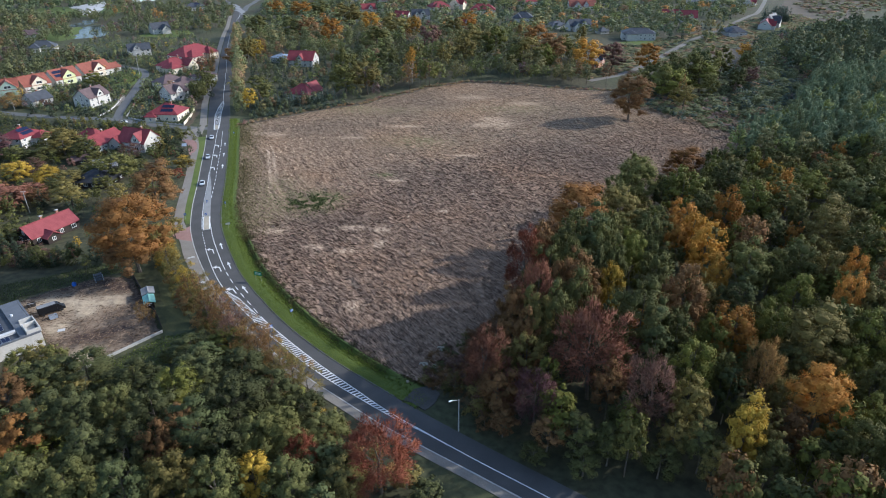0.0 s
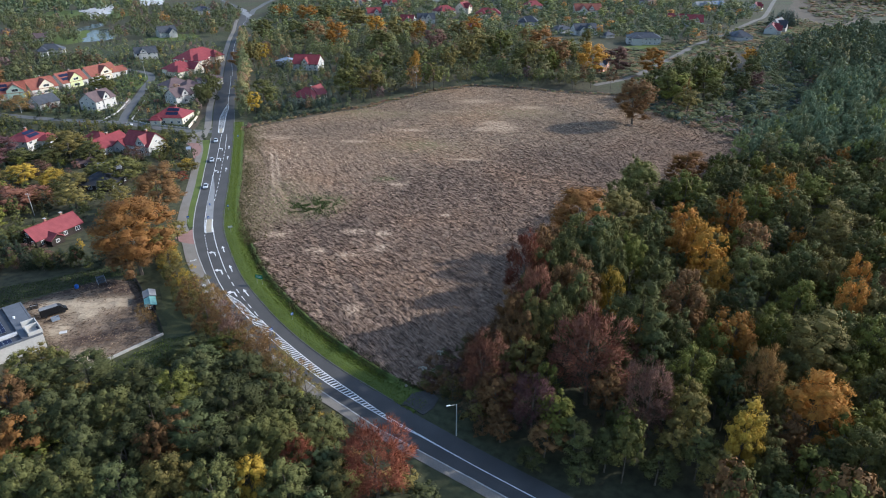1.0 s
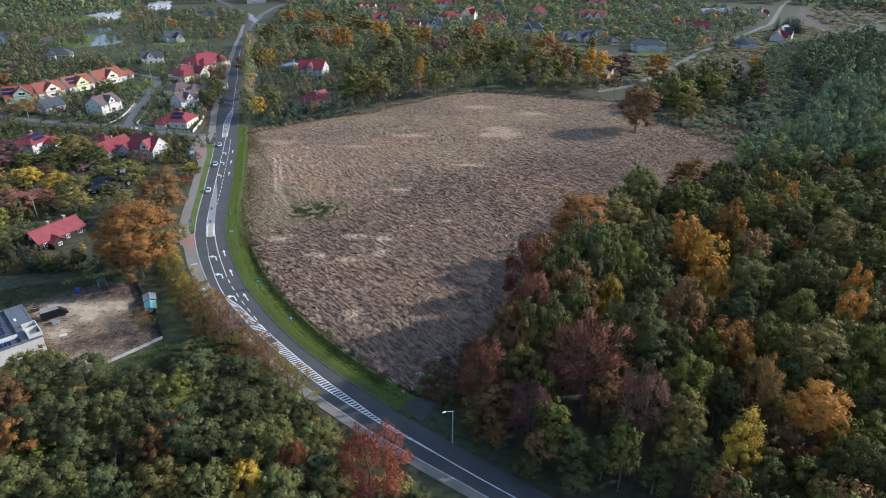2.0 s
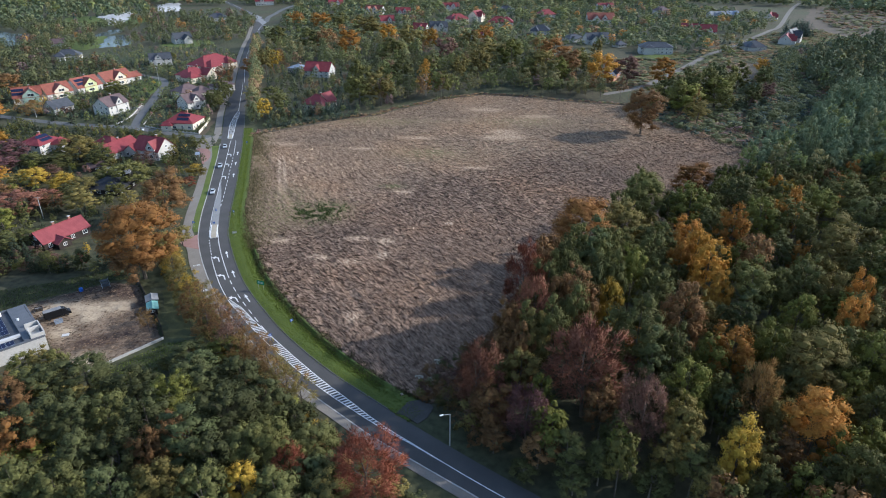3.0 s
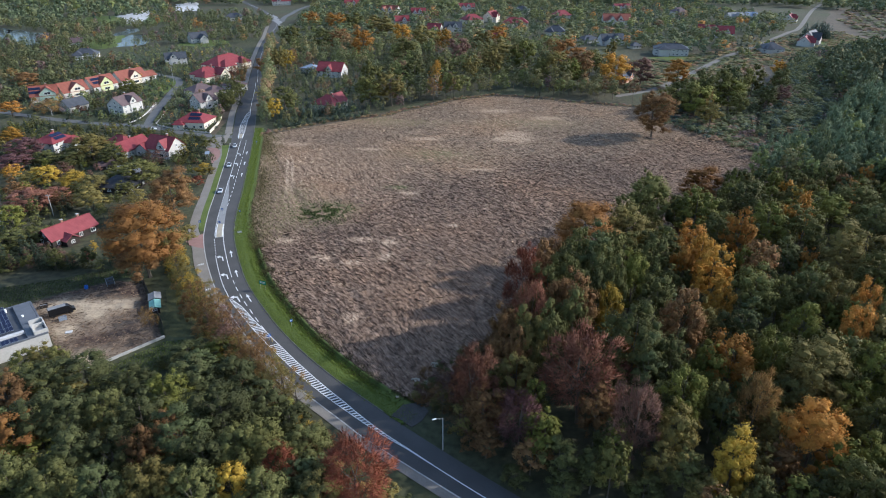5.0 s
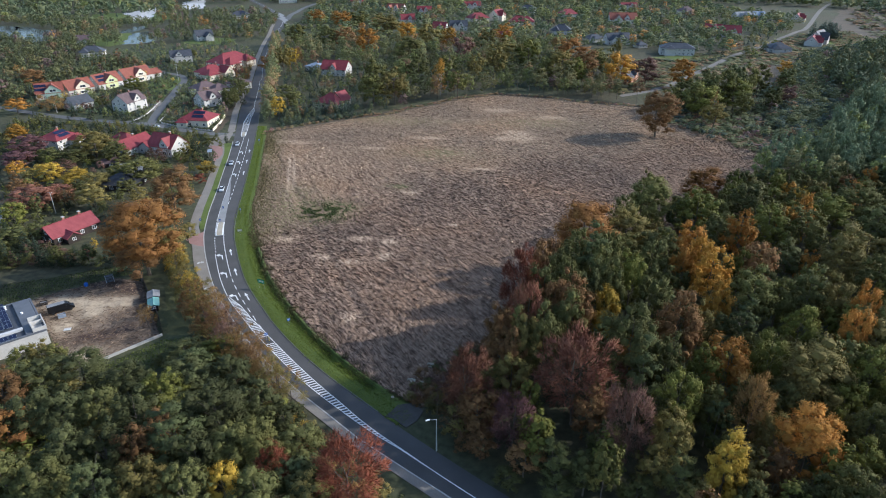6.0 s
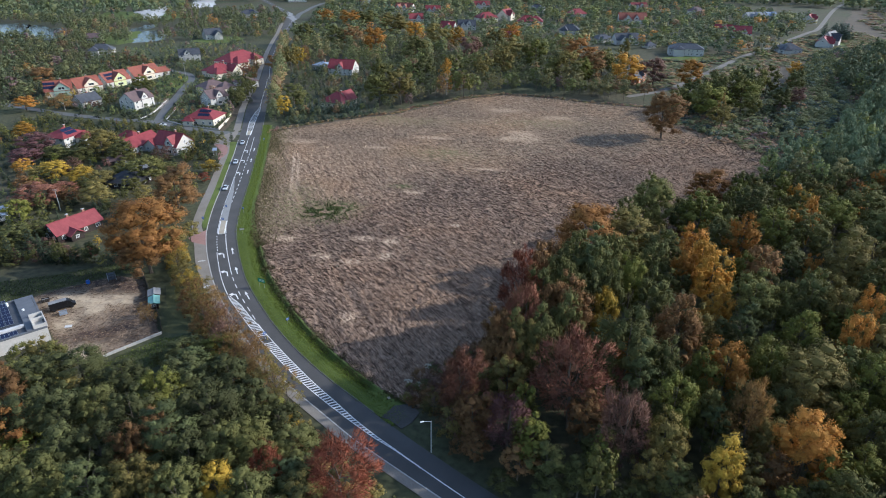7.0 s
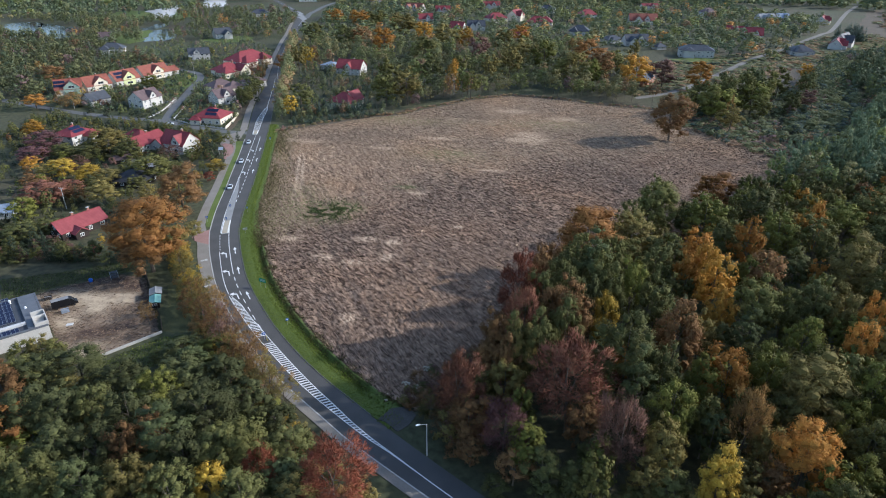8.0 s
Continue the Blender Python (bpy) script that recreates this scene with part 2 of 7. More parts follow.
def cyl(bm, p, q, r0, r1, sides=8):
    p, q = Vector(p), Vector(q)
    d = q - p
    m = Matrix.Translation((p + q) / 2) @ d.to_track_quat("Z", "Y").to_matrix().to_4x4()
    bmesh.ops.create_cone(bm, cap_ends=True, segments=sides, radius1=r0, radius2=r1, depth=d.length, matrix=m)
    return bm


def poly_prism(bm, pts, z0, z1):
    lo = [bm.verts.new((x, y, z0)) for x, y in pts]
    hi = [bm.verts.new((x, y, z1)) for x, y in pts]
    bm.faces.new(lo[::-1])
    bm.faces.new(hi)
    k = len(pts)
    for i in range(k):
        bm.faces.new((lo[i], lo[(i + 1) % k], hi[(i + 1) % k], hi[i]))
    return bm


def smooth_line(pts, step=2.0):
    """A Catmull-Rom curve through pts, evenly spaced."""
    p = np.array(pts, float)
    q = np.vstack([2 * p[0] - p[1], p, 2 * p[-1] - p[-2]])
    t = np.linspace(0, 1, 16, endpoint=False)[:, None]
    o = [0.5 * (2 * b + (c - a) * t + (2 * a - 5 * b + 4 * c - d) * t * t + (3 * b - a - 3 * c + d) * t ** 3)
         for a, b, c, d in zip(q, q[1:], q[2:], q[3:])]
    c = np.vstack(o + [p[-1:]])
    s = np.concatenate([[0], np.cumsum(np.hypot(*np.diff(c, axis=0).T))])
    u = np.linspace(0, s[-1], max(3, int(s[-1] / step)))
    return np.column_stack([np.interp(u, s, c[:, 0]), np.interp(u, s, c[:, 1])])


def normals(c):
    t = np.gradient(c, axis=0)
    t /= np.linalg.norm(t, axis=1)[:, None]
    return np.column_stack([t[:, 1], -t[:, 0]])


def ribbon(name, c, profile, material):
    """A strip along the curve c. profile: rows of (offset, z), each a number or an array along the curve."""
    n = normals(c)
    k, m = len(c), len(profile)
    v = np.zeros((k, m, 3))
    for j, (o, z) in enumerate(profile):
        v[:, j, :2] = c + n * np.broadcast_to(np.asarray(o, float), (k,))[:, None]
        v[:, j, 2] = z
    i = np.arange((k - 1) * m).reshape(k - 1, m)[:, :-1].ravel()
    f = np.column_stack([i, i + 1, i + m + 1, i + m])
    f = f[:, ::-1]
    return mesh_arrays(name, v.reshape(-1, 3), f, [material])


def inside(poly, x, y):
    """Which points lie in a polygon."""
    p = np.array(poly)
    r = np.zeros(np.shape(x), bool)
    for (x0, y0), (x1, y1) in zip(p, np.roll(p, -1, axis=0)):
        if y0 != y1:
            r ^= ((y0 > y) != (y1 > y)) & (x < (x1 - x0) * (y - y0) / (y1 - y0) + x0)
    return r


def distance_to(c, x, y):
    """Distance of each point to the nearest point of a curve."""
    return np.sqrt(np.min((np.asarray(x)[:, None] - c[None, :, 0]) ** 2 + (np.asarray(y)[:, None] - c[None, :, 1]) ** 2, axis=1))


# ---- plan ----
# right-hand kerb of the main road, from far away towards the camera
EDGE = smooth_line([(-600, 1330), (-425, 1150), (-362, 1053), (-316, 970), (-268, 880), (-245, 808), (-233, 756), (-213, 668), (-195, 598),
                    (-175, 528), (-154, 462), (-139, 409), (-130.5, 379.6), (-115.6, 330.8), (-104.5, 292), (-93.7, 253.3), (-87.2, 228.1),
                    (-82.5, 211.8), (-79.1, 202.1), (-73.1, 188.8), (-65.1, 173.2), (-58.7, 163), (-52.7, 154.7), (-46.4, 146.4),
                    (-38.8, 137.6), (-31.5, 130.1), (-24.0, 123.2), (-15.9, 116.5), (-8.6, 110.5), (-1.6, 105.1), (5.3, 99.9), (12, 95),
                    (25, 85.8), (54, 64.6), (110, 22), (190, -45)], 1.5)
EY = EDGE[:, 1]
EDGE_N = normals(EDGE)


def by_y(*rows):
    """A width along the road, from rows of (y, value)."""
    r = np.array(sorted(rows))
    return np.interp(EY, r[:, 0], r[:, 1])


ROAD_W = by_y((-50, 7.4), (96, 7.4), (102, 7.8), (111, 8.4), (121, 8.3), (140, 8.6), (157, 9.0), (176, 9.5), (189, 10.0), (212, 10.5), (228, 10.8),
              (268, 11.1), (295, 10.9), (334, 11.4), (380, 12.0), (410, 11.8), (462, 10.0), (526, 8.0), (600, 7.4), (700, 7.5), (800, 12), (880, 9), (1300, 7))


def on_road(y, off, z=0.0):
    """The place at a distance off to the left of the kerb, where the kerb passes y."""
    i = np.interp(-y, -EY, np.arange(len(EY)))
    k = min(int(i), len(EY) - 2)
    f = i - k
    p = EDGE[k] * (1 - f) + EDGE[k + 1] * f + off * EDGE_N[k]
    return Vector((p[0], p[1], z))


def road_turn(y):
    """Heading of the road there, as the angle of its direction towards the distance."""
    a, b = on_road(y - 1, 0), on_road(y + 1, 0)
    return math.atan2(b.y - a.y, b.x - a.x)


def stretch_of(y1, y0):
    """The part of the kerb curve between two y, far one first."""
    return (EY <= y1) & (EY >= y0)


FIELD_EDGE = [(-112, 331), (-101.8, 340.8), (-85.6, 353.7), (-68.4, 367.5), (-49.6, 378), (-37.4, 393), (-24, 404), (-10, 421), (8.7, 432),
              (20, 436), (47, 430), (82.6, 416), (107, 410), (135, 392), (160, 365), (172, 330), (165, 295), (140, 262), (118, 240), (95, 222),
              (75, 198), (55, 182), (42, 165), (32, 146), (22, 130), (10, 118), (-2, 114.5)]
_m = stretch_of(330, 116)
VERGE = np.interp(EY, (110, 124, 150, 196, 226), (0.74, 0.80, 0.88, 0.92, 0.6))  # the verge narrows away from the bend
FIELD_LEFT = (EDGE + EDGE_N * (-8.2 * VERGE)[:, None])[_m]
FIELD_POLY = FIELD_EDGE + [tuple(p) for p in FIELD_LEFT[::-3]]
VILLAGE_STREET = smooth_line([(-118, 330), (-126, 327), (-139, 328), (-153, 331.5), (-167, 337), (-183, 344), (-204, 347), (-224, 350), (-260, 360), (-330, 385)], 2)
SIDE_STREET = smooth_line([(-183, 345), (-190, 365), (-198.6, 396), (-204, 416), (-210, 437), (-216, 460), (-228, 480), (-248, 492), (-275, 515)], 2)
TRACK = smooth_line([(100, 440), (128, 462), (157, 499), (184, 540), (231, 612), (259, 647), (292, 692), (358, 784), (390, 830), (495, 1032), (580, 1180), (700, 1400)], 4)
FAR_STREET = smooth_line([(-252, 838), (-263, 890), (-266, 930), (-271, 1004), (-262, 1075), (-200, 1180)], 4)
PLACES = []  # circles kept free of trees: x, y, radius
HOUSE_CORES = []  # the same for shrubs

# ---- ground ----


def rough_patch(name, poly, step, amp, scale, z0, material):
    """An uneven sheet of ground inside a polygon, its rim sunk."""
    p = np.array(poly)
    gx, gy = np.meshgrid(np.arange(p[:, 0].min(), p[:, 0].max() + step, step), np.arange(p[:, 1].min(), p[:, 1].max() + step, step))
    sel = np.flatnonzero(inside(poly, gx, gy).ravel())
    x, y = gx.ravel()[sel], gy.ravel()[sel]
    z = np.array([noise.noise((a * scale, b * scale, 5.0)) + 0.5 * noise.noise((a * scale * 2.7, b * scale * 2.7, 9.0)) for a, b in zip(x, y)]) * amp + z0 + amp
    d = distance_to(smooth_line(list(poly) + list(poly)[:1], 1.5), x, y)
    z = np.where(d < 1.5, -0.15 + (z + 0.15) * d / 1.5, z)
    num = -np.ones(gx.size, int)
    num[sel] = np.arange(len(sel))
    num = num.reshape(gx.shape)
    q = np.stack([num[:-1, :-1], num[:-1, 1:], num[1:, 1:], num[1:, :-1]], -1).reshape(-1, 4)
    me = mesh_arrays(name, np.column_stack([x, y, z]), q[(q >= 0).all(1)], [material])
    for pl in me.polygons:
        pl.use_smooth = True
    return mesh_part(name, me)



def build_ground():
    def lines(lo, hi, step, far):
        inner = np.arange(lo, hi + step, step)
        grow = np.cumsum(step * 1.25 ** np.arange(1, 30))
        grow = grow[grow < far]
        return np.concatenate([lo - grow[::-1], inner, hi + grow])
    xs, ys = lines(-150, 190, 2.0, 3800), lines(90, 460, 2.0, 3800)
    gx, gy = np.meshgrid(xs, ys)
    z = np.zeros(gx.shape)
    deep = np.vstack([np.array(FIELD_EDGE), (EDGE + EDGE_N * -1.2)[_m][::-3]])
    cut = inside(deep, gx, gy)
    # the sheet dips under the field and the ditch, which lie on it as pieces of their own
    for dx, dy in ((2.2, 0), (-2.2, 0), (0, 2.2), (0, -2.2)):
        cut &= inside(deep, gx + dx, gy + dy)
    z[cut] = -2.2
    far = np.hypot(gx, gy)
    z += np.where((far > 1300), (far - 1300) * 0.02, 0)
    v = np.column_stack([gx.ravel(), gy.ravel(), z.ravel()])
    w = len(xs)
    i = (np.arange(len(ys) - 1)[:, None] * w + np.arange(w - 1)[None, :]).ravel()
    me = mesh_arrays("ground", v, np.column_stack([i, i + 1, i + w + 1, i + w]), [GROUND])
    tagged(mesh_part("ground", me), "dark grass and leaf litter reaching to the horizon", "ground", kind="structure")


SAND = [(26.3, 343.4, 6, 5), (30.6, 334.8, 6, 7), (19.8, 332.1, 4, 4), (9.5, 282.4, 5, 1.8), (-60.3, 200.3, 4.5, 2.2), (-32.5, 202.8, 3.6, 2), (-22.1, 201.4, 2.6, 2.4), (-32.9, 185.1, 3.6, 1.5), (-43.5, 187.9, 3.0, 1.8),
        (-0.1, 217.5, 2.2, 1.2), (-22.2, 190.3, 2.2, 2.6), (-96.5, 317.1, 8, 2.6), (-87.0, 315.6, 5, 2.2), (-21.3, 329.7, 7, 2.5), (48.1, 377.7, 8, 4), (17.8, 393.9, 9, 4), (-25.9, 151.5, 2.0, 2.4), (-20.7, 249.9, 4, 1.6), (-47, 310, 6, 2)]
GREEN_SPOTS = [(-53.0, 226.6, 9, 8), (-47, 231, 7, 5), (-58, 372, 12, 3), (-26.3, 256.4, 5, 3), (-12, 305, 8, 4), (-51.4, 366.7, 8, 3)]
OLIVE = [(-53, 226, 11, 12), (-66, 222, 9, 16), (-68, 245, 9, 14), (-12, 302, 22, 12), (40, 365, 26, 10), (-40, 362, 30, 8)]


def build_field():
    step = 0.62
    p = np.array(FIELD_POLY)
    xs = np.arange(p[:, 0].min(), p[:, 0].max() + step, step)
    ys = np.arange(p[:, 1].min(), p[:, 1].max() + step, step)
    gx, gy = np.meshgrid(xs, ys)
    keep = inside(FIELD_POLY, gx, gy)
    z = np.zeros(gx.shape)
    a = radians(38)
    u, w = gx * math.cos(a) + gy * math.sin(a), -gx * math.sin(a) + gy * math.cos(a)
    near = np.clip((420 - gy) / 150, 0.35, 1.0)
    flat = z.ravel()
    pts = np.column_stack([u.ravel(), w.ravel()])
    sel = np.flatnonzero(keep.ravel())
    for i in sel:
        uu, ww = pts[i]
        swing = 5.0 * noise.noise((uu * 0.018, ww * 0.018, 1.0))
        q = uu + swing * 2.2
        flat[i] = (0.16 * noise.noise((q * 0.42, ww * 0.10 + swing, 0.0)) + 0.25 * noise.noise((q * 1.0, ww * 0.25, 11.0)) + 0.12 * noise.noise((gx.flat[i] * 0.8, gy.flat[i] * 0.7, 7.0))
                   + 0.35 * noise.noise((uu * 0.03, ww * 0.03, 3.0)))
    z = flat.reshape(gx.shape) * near + 0.12
    # the rim sinks into the verge and the wood floor
    d = distance_to(np.vstack([smooth_line(FIELD_EDGE + FIELD_EDGE[:1], 3.0), FIELD_LEFT]), gx.ravel()[sel], gy.ravel()[sel])
    flat = z.ravel()
    side = np.where(distance_to(FIELD_LEFT, gx.ravel()[sel], gy.ravel()[sel]) < 2.6, 0.9, 2.5)
    flat[sel] = np.where(d < side, -0.25 + (flat[sel] + 0.25) * d / side, flat[sel])
    num = -np.ones(gx.size, int)
    num[sel] = np.arange(len(sel))
    num = num.reshape(gx.shape)
    q = np.stack([num[:-1, :-1], num[:-1, 1:], num[1:, 1:], num[1:, :-1]], -1).reshape(-1, 4)
    q = q[(q >= 0).all(1)]
    v = np.column_stack([gx.ravel()[sel], gy.ravel()[sel], flat[sel]])
    me = mesh_arrays("field", v, q, [FIELD])
    x, y = v[:, 0], v[:, 1]
    sand, green = np.zeros(len(v)), np.zeros(len(v))
    for sx, sy, rx, ry in SAND:
        sand += 1.7 * np.exp(-((x - sx) / rx) ** 2 - ((y - sy) / ry) ** 2)
    for sx, sy, rx, ry in GREEN_SPOTS:
        green += 1.3 * np.exp(-((x - sx) / rx) ** 2 - ((y - sy) / ry) ** 2)
    dl = distance_to(FIELD_LEFT, x, y)
    dry = np.clip(1.25 - dl / 11, 0, 1) * np.clip((y - 195) / 15, 0, 1) + 0.3 * np.clip((y - 265) / 90, 0, 1)
    for sx, sy, rx, ry in OLIVE:
        dry += 0.9 * np.exp(-((x - sx) / rx) ** 2 - ((y - sy) / ry) ** 2)
    wheel = np.minimum(np.abs(dl - 13.6), np.abs(dl - 15.8))
    sand += 3.4 * np.clip(0.9 - wheel, 0, 0.7) * np.clip((y - 215) / 15, 0, 1) * np.clip((300 - y) / 15, 0, 1)
    wave = 9 * np.sin(x * 0.11 + 1) * np.sin(y * 0.07) + 5 * np.sin(x * 0.31 + y * 0.23)
    warm = np.clip((y + wave - np.interp(x, (-80, -57, -20, 45, 120), (208, 221, 262, 300, 335))) / 34 + 0.5, 0, 1)
    for name, val in (("sand", sand), ("green", green), ("dry", dry), ("warm", warm)):
        at = me.attributes.new(name, "FLOAT", "POINT")
        at.data.foreach_set("value", np.clip(val, 0, 1.2).astype(np.float32))
    tagged(mesh_part("field", me), "cleared field of churned brown soil with sandy scrapes", "field", kind="structure")
    # clods, chips and torn branches left by the clearing
    n = 120000
    w = (1.0 - 0.4 * warm) * np.clip(1.05 - sand - 0.9 * green - 0.9 * np.clip(dry, 0, 1), 0.03, 1)
    k = rng.choice(len(v), n, p=w / w.sum())
    c = v[k] + np.column_stack([rng.uniform(-0.5, 0.5, (n, 2)), np.full(n, 0.02)])
    # brush lies in swathes that swing slowly over the field
    ang = radians(128) + 0.75 * np.sin(c[:, 0] * 0.035 + 1.0) * np.sin(c[:, 1] * 0.028) + rng.normal(0, 0.28, n) + np.where(rng.random(n) < 0.2, rng.uniform(-1.5, 1.5, n), 0)
    stick = rng.random(n) < 0.75
    long = np.where(stick, rng.gamma(3.0, 0.20, n) + 0.22, rng.gamma(2.0, 0.10, n) + 0.05)
    wide = np.where(stick, rng.uniform(0.03, 0.09, n), long * 0.8)
    dry_part = warm[k] > rng.random(n)
    tall = np.where(stick, rng.uniform(0.03, 0.13, n), long * 0.45) * np.where(dry_part, 0.6, 1.0)
    # split logs and bleached slabs lie about on the drier part
    slab = dry_part & (rng.random(n) < 0.035)
    long, wide, tall = np.where(slab, rng.uniform(0.5, 1.5, n), long), np.where(slab, rng.uniform(0.10, 0.24, n), wide), np.where(slab, 0.22, tall)
    tet = np.array([(1, 0, -.3), (-1, 1, -.3), (-1, -1, -.3), (0.0, 0.0, 1.0)])
    lx, ly, vz = tet[None, :, 0] * long[:, None], tet[None, :, 1] * wide[:, None], tet[None, :, 2] * tall[:, None]
    vx = lx * np.cos(ang)[:, None] - ly * np.sin(ang)[:, None]
    vy = lx * np.sin(ang)[:, None] + ly * np.cos(ang)[:, None]
    vv = (np.stack([vx, vy, vz], -1) + c[:, None, :]).reshape(-1, 3)
    ff = (np.arange(n)[:, None, None] * 4 + np.array([(0, 1, 3), (2, 0, 3)])[None]).reshape(-1, 3)
    ix = np.repeat(np.where(dry_part, rng.choice(3, n, p=(0.42, 0.44, 0.14)), rng.choice(3, n, p=(0.56, 0.37, 0.07))), 2)
    ix = np.where(np.repeat(slab, 2), 2, ix)
    me = mesh_arrays("field_debris", vv, ff, [SHADED_CLOD, CHIP, PALE_CHIP], ix)
    tagged(mesh_part("field_debris", me), "scattered clods, wood chips and torn branches on the field", "debris", kind="stuff")


# clods are darkened: the shade of furrow hollows is put into their colour
SHADED_CLOD = leaf_material("shaded_soil_clod", (0.112, 0.075, 0.051), 0.5, 0.0)
CHIP = leaf_material("wood_chip", (0.262, 0.184, 0.128), 0.4, 0.0)
PALE_CHIP = leaf_material("pale_split_wood", (0.52, 0.40, 0.275), 0.45, 0.0)


def blades(name, pts, size, material, label):
    """Grass tufts: upright triangles at pts."""
    n = len(pts)
    a = rng.uniform(0, 2 * math.pi, n)
    h, w = size * rng.uniform(0.5, 1.5, n), size * rng.uniform(0.35, 0.8, n)
    lean = rng.normal(0, 0.35, (n, 2)) * h[:, None]
    v = np.zeros((n, 3, 3))
    v[:, 0], v[:, 1], v[:, 2] = pts, pts, pts
    v[:, 0, 0] += np.cos(a) * w
    v[:, 0, 1] += np.sin(a) * w
    v[:, 1, 0] -= np.cos(a) * w
    v[:, 1, 1] -= np.sin(a) * w
    v[:, 2, :2] += lean
    v[:, 2, 2] += h
    v[:, :2, 2] -= 0.05
    me = mesh_arrays(name, v.reshape(-1, 3), np.arange(n * 3).reshape(-1, 3), [material])
    return tagged(mesh_part(name, me), label, "grass", kind="stuff")


def build_roads():
    c, w = EDGE, ROAD_W
    road = mesh_part("main_road", ribbon("main_road", c, ((0.0, 0.03), (w * 0.33, 0.075), (w * 0.66, 0.075), (w, 0.03)), ASPHALT))
    tagged(road, "grey asphalt main road with white markings, curving along the field", "road", kind="structure")
    # kerb along the field side and the path side
    m = stretch_of(372, 112)
    k = mesh_part("kerb", ribbon("kerb", c[m], ((0.0, 0.0), (0.0, 0.14), (-0.18, 0.15), (-0.2, 0.0)), DARK_KERB))
    tagged(k, "low concrete kerb beside the grass verge", "kerb", kind="structure")
    m = stretch_of(318, -40)
    k = mesh_part("kerb", ribbon("kerb", c[m], ((w[m] + 0.28, 0.0), (w[m] + 0.26, 0.15), (w[m] - 0.02, 0.15), (w[m], 0.0)), KERB))
    tagged(k, "low concrete kerb beside the footpath", "kerb", kind="structure")
    # verge with its ditch
    # the verge stops early: dark ground beyond takes the place of shaded grass
    m = stretch_of(345, 108)
    y = EY[m]
    d = np.clip((200 - y) / 8, 0, 1) * np.clip((y - 115) / 5, 0, 1)
    g = VERGE[m]
    v = mesh_part("grass_verge", ribbon("grass_verge", c[m], ((-0.2, 0.03), (-0.6, 0.08), (-3.0 * g, 0.12), (-4.5 * g, 0.08 - 0.10 * d), (-5.3 * g, 0.05 - 0.7 * d), (-6.2 * g, 0.05 - 1.8 * d),
                                                                     (-7.3 * g, 0.05 - 2.0 * d), (-7.9 * g, 0.05), (-8.3 * g, 0.12), (-9.0 * g, -0.15), (-11 * g, -0.8)), LAWN))
    for pl in v.data.polygons:
        pl.use_smooth = True
    tagged(v, "mown green grass verge with a ditch along the field", "verge", kind="structure")
    n = 45000
    j = rng.choice(np.flatnonzero(m), n)
    o = -rng.uniform(0.4, 6.2, n) * VERGE[j]
    dd = np.clip((196 - EY[j]) / 8, 0, 1)
    p = np.column_stack([EDGE[j] + EDGE_N[j] * o[:, None] + rng.uniform(-0.8, 0.8, (n, 2)), 0.08 - 0.4 * dd * np.clip((-o - 4.8), 0, 2)])
    blades("verge_grass", p, 0.17, GRASS, "short green grass blades on the verge")
    n = 9000
    mm = stretch_of(335, 190)
    j = rng.choice(np.flatnonzero(mm), n)
    o = -5.0 - rng.gamma(1.6, 2.6, n)
    p = np.column_stack([EDGE[j] + EDGE_N[j] * o[:, None] + rng.uniform(-0.8, 0.8, (n, 2)), np.full(n, 0.1)])
    blades("dry_grass", p, 0.3, DRY, "dry straw-coloured weeds along the field margin")
    n = 8000
    mm = stretch_of(202, 112)
    j = rng.choice(rng.choice(np.flatnonzero(mm), 90), n)
    o = (-rng.uniform(5.6, 9.0, n) - rng.gamma(1.2, 0.5, n)) * VERGE[j]
    dd = np.clip((196 - EY[j]) / 8, 0, 1)
    p = np.column_stack([EDGE[j] + EDGE_N[j] * o[:, None] + rng.normal(0, 0.75, (n, 2)), 0.12 - 1.4 * dd * np.clip(1 - np.abs(o / VERGE[j] + 6.8) / 1.5, 0, 1)])
    blades("ditch_weeds", p, 0.24, leaf_material("ditch_weed", (0.088, 0.082, 0.036), 0.5, 0.15), "dark tangled weeds in the ditch")
    # footpath: apart from the road by a strip of lawn, then beside it
    m = stretch_of(318, -30)
    y, wm = EY[m], w[m]
    gap = np.interp(y, (196, 206, 212, 300, 318), (0.3, 1.2, 2.5, 2.8, 4.6))
    pw = np.interp(y, (110, 130, 158, 172, 185, 205, 300, 318), (2.0, 2.2, 2.6, 3.2, 3.9, 3.6, 2.9, 3.2))
    f = mesh_part("footpath", ribbon("footpath", c[m], ((wm + gap, 0.02), (wm + gap, 0.13), (wm + gap + pw, 0.13), (wm + gap + pw, -0.02)), PAVING))
    tagged(f, "pale grey paved foot and cycle path", "footpath", kind="structure")
    # cycle marks: two rings and a bar between them
    for yy, oo in ((185.5, 12.0), (170.0, 11.8)):
        q, a = on_road(yy, oo), road_turn(yy)
        bm = bmesh.new()
        for s in (-0.62, 0.62):
            ring = [[bm.verts.new((s + rr * math.cos(i * 0.524), rr * math.sin(i * 0.524), 0.138)) for i in range(12)] for rr in (0.30, 0.48)]
            for i in range(12):
                j = (i + 1) % 12
                bm.faces.new((ring[0][i], ring[1][i], ring[1][j], ring[0][j]))
        box(bm, -0.45, 0.22, 0.131, 0.45, 0.40, 0.139)
        box(bm, 0.30, 0.30, 0.131, 0.44, 0.80, 0.139)
        bmesh.ops.transform(bm, matrix=pose(q.x, q.y, 0, 0, 0, math.degrees(a) - 90), verts=bm.verts)
        part("cycle_mark", bm, WHITE_LINE, f)
    ms = stretch_of(316, 209)
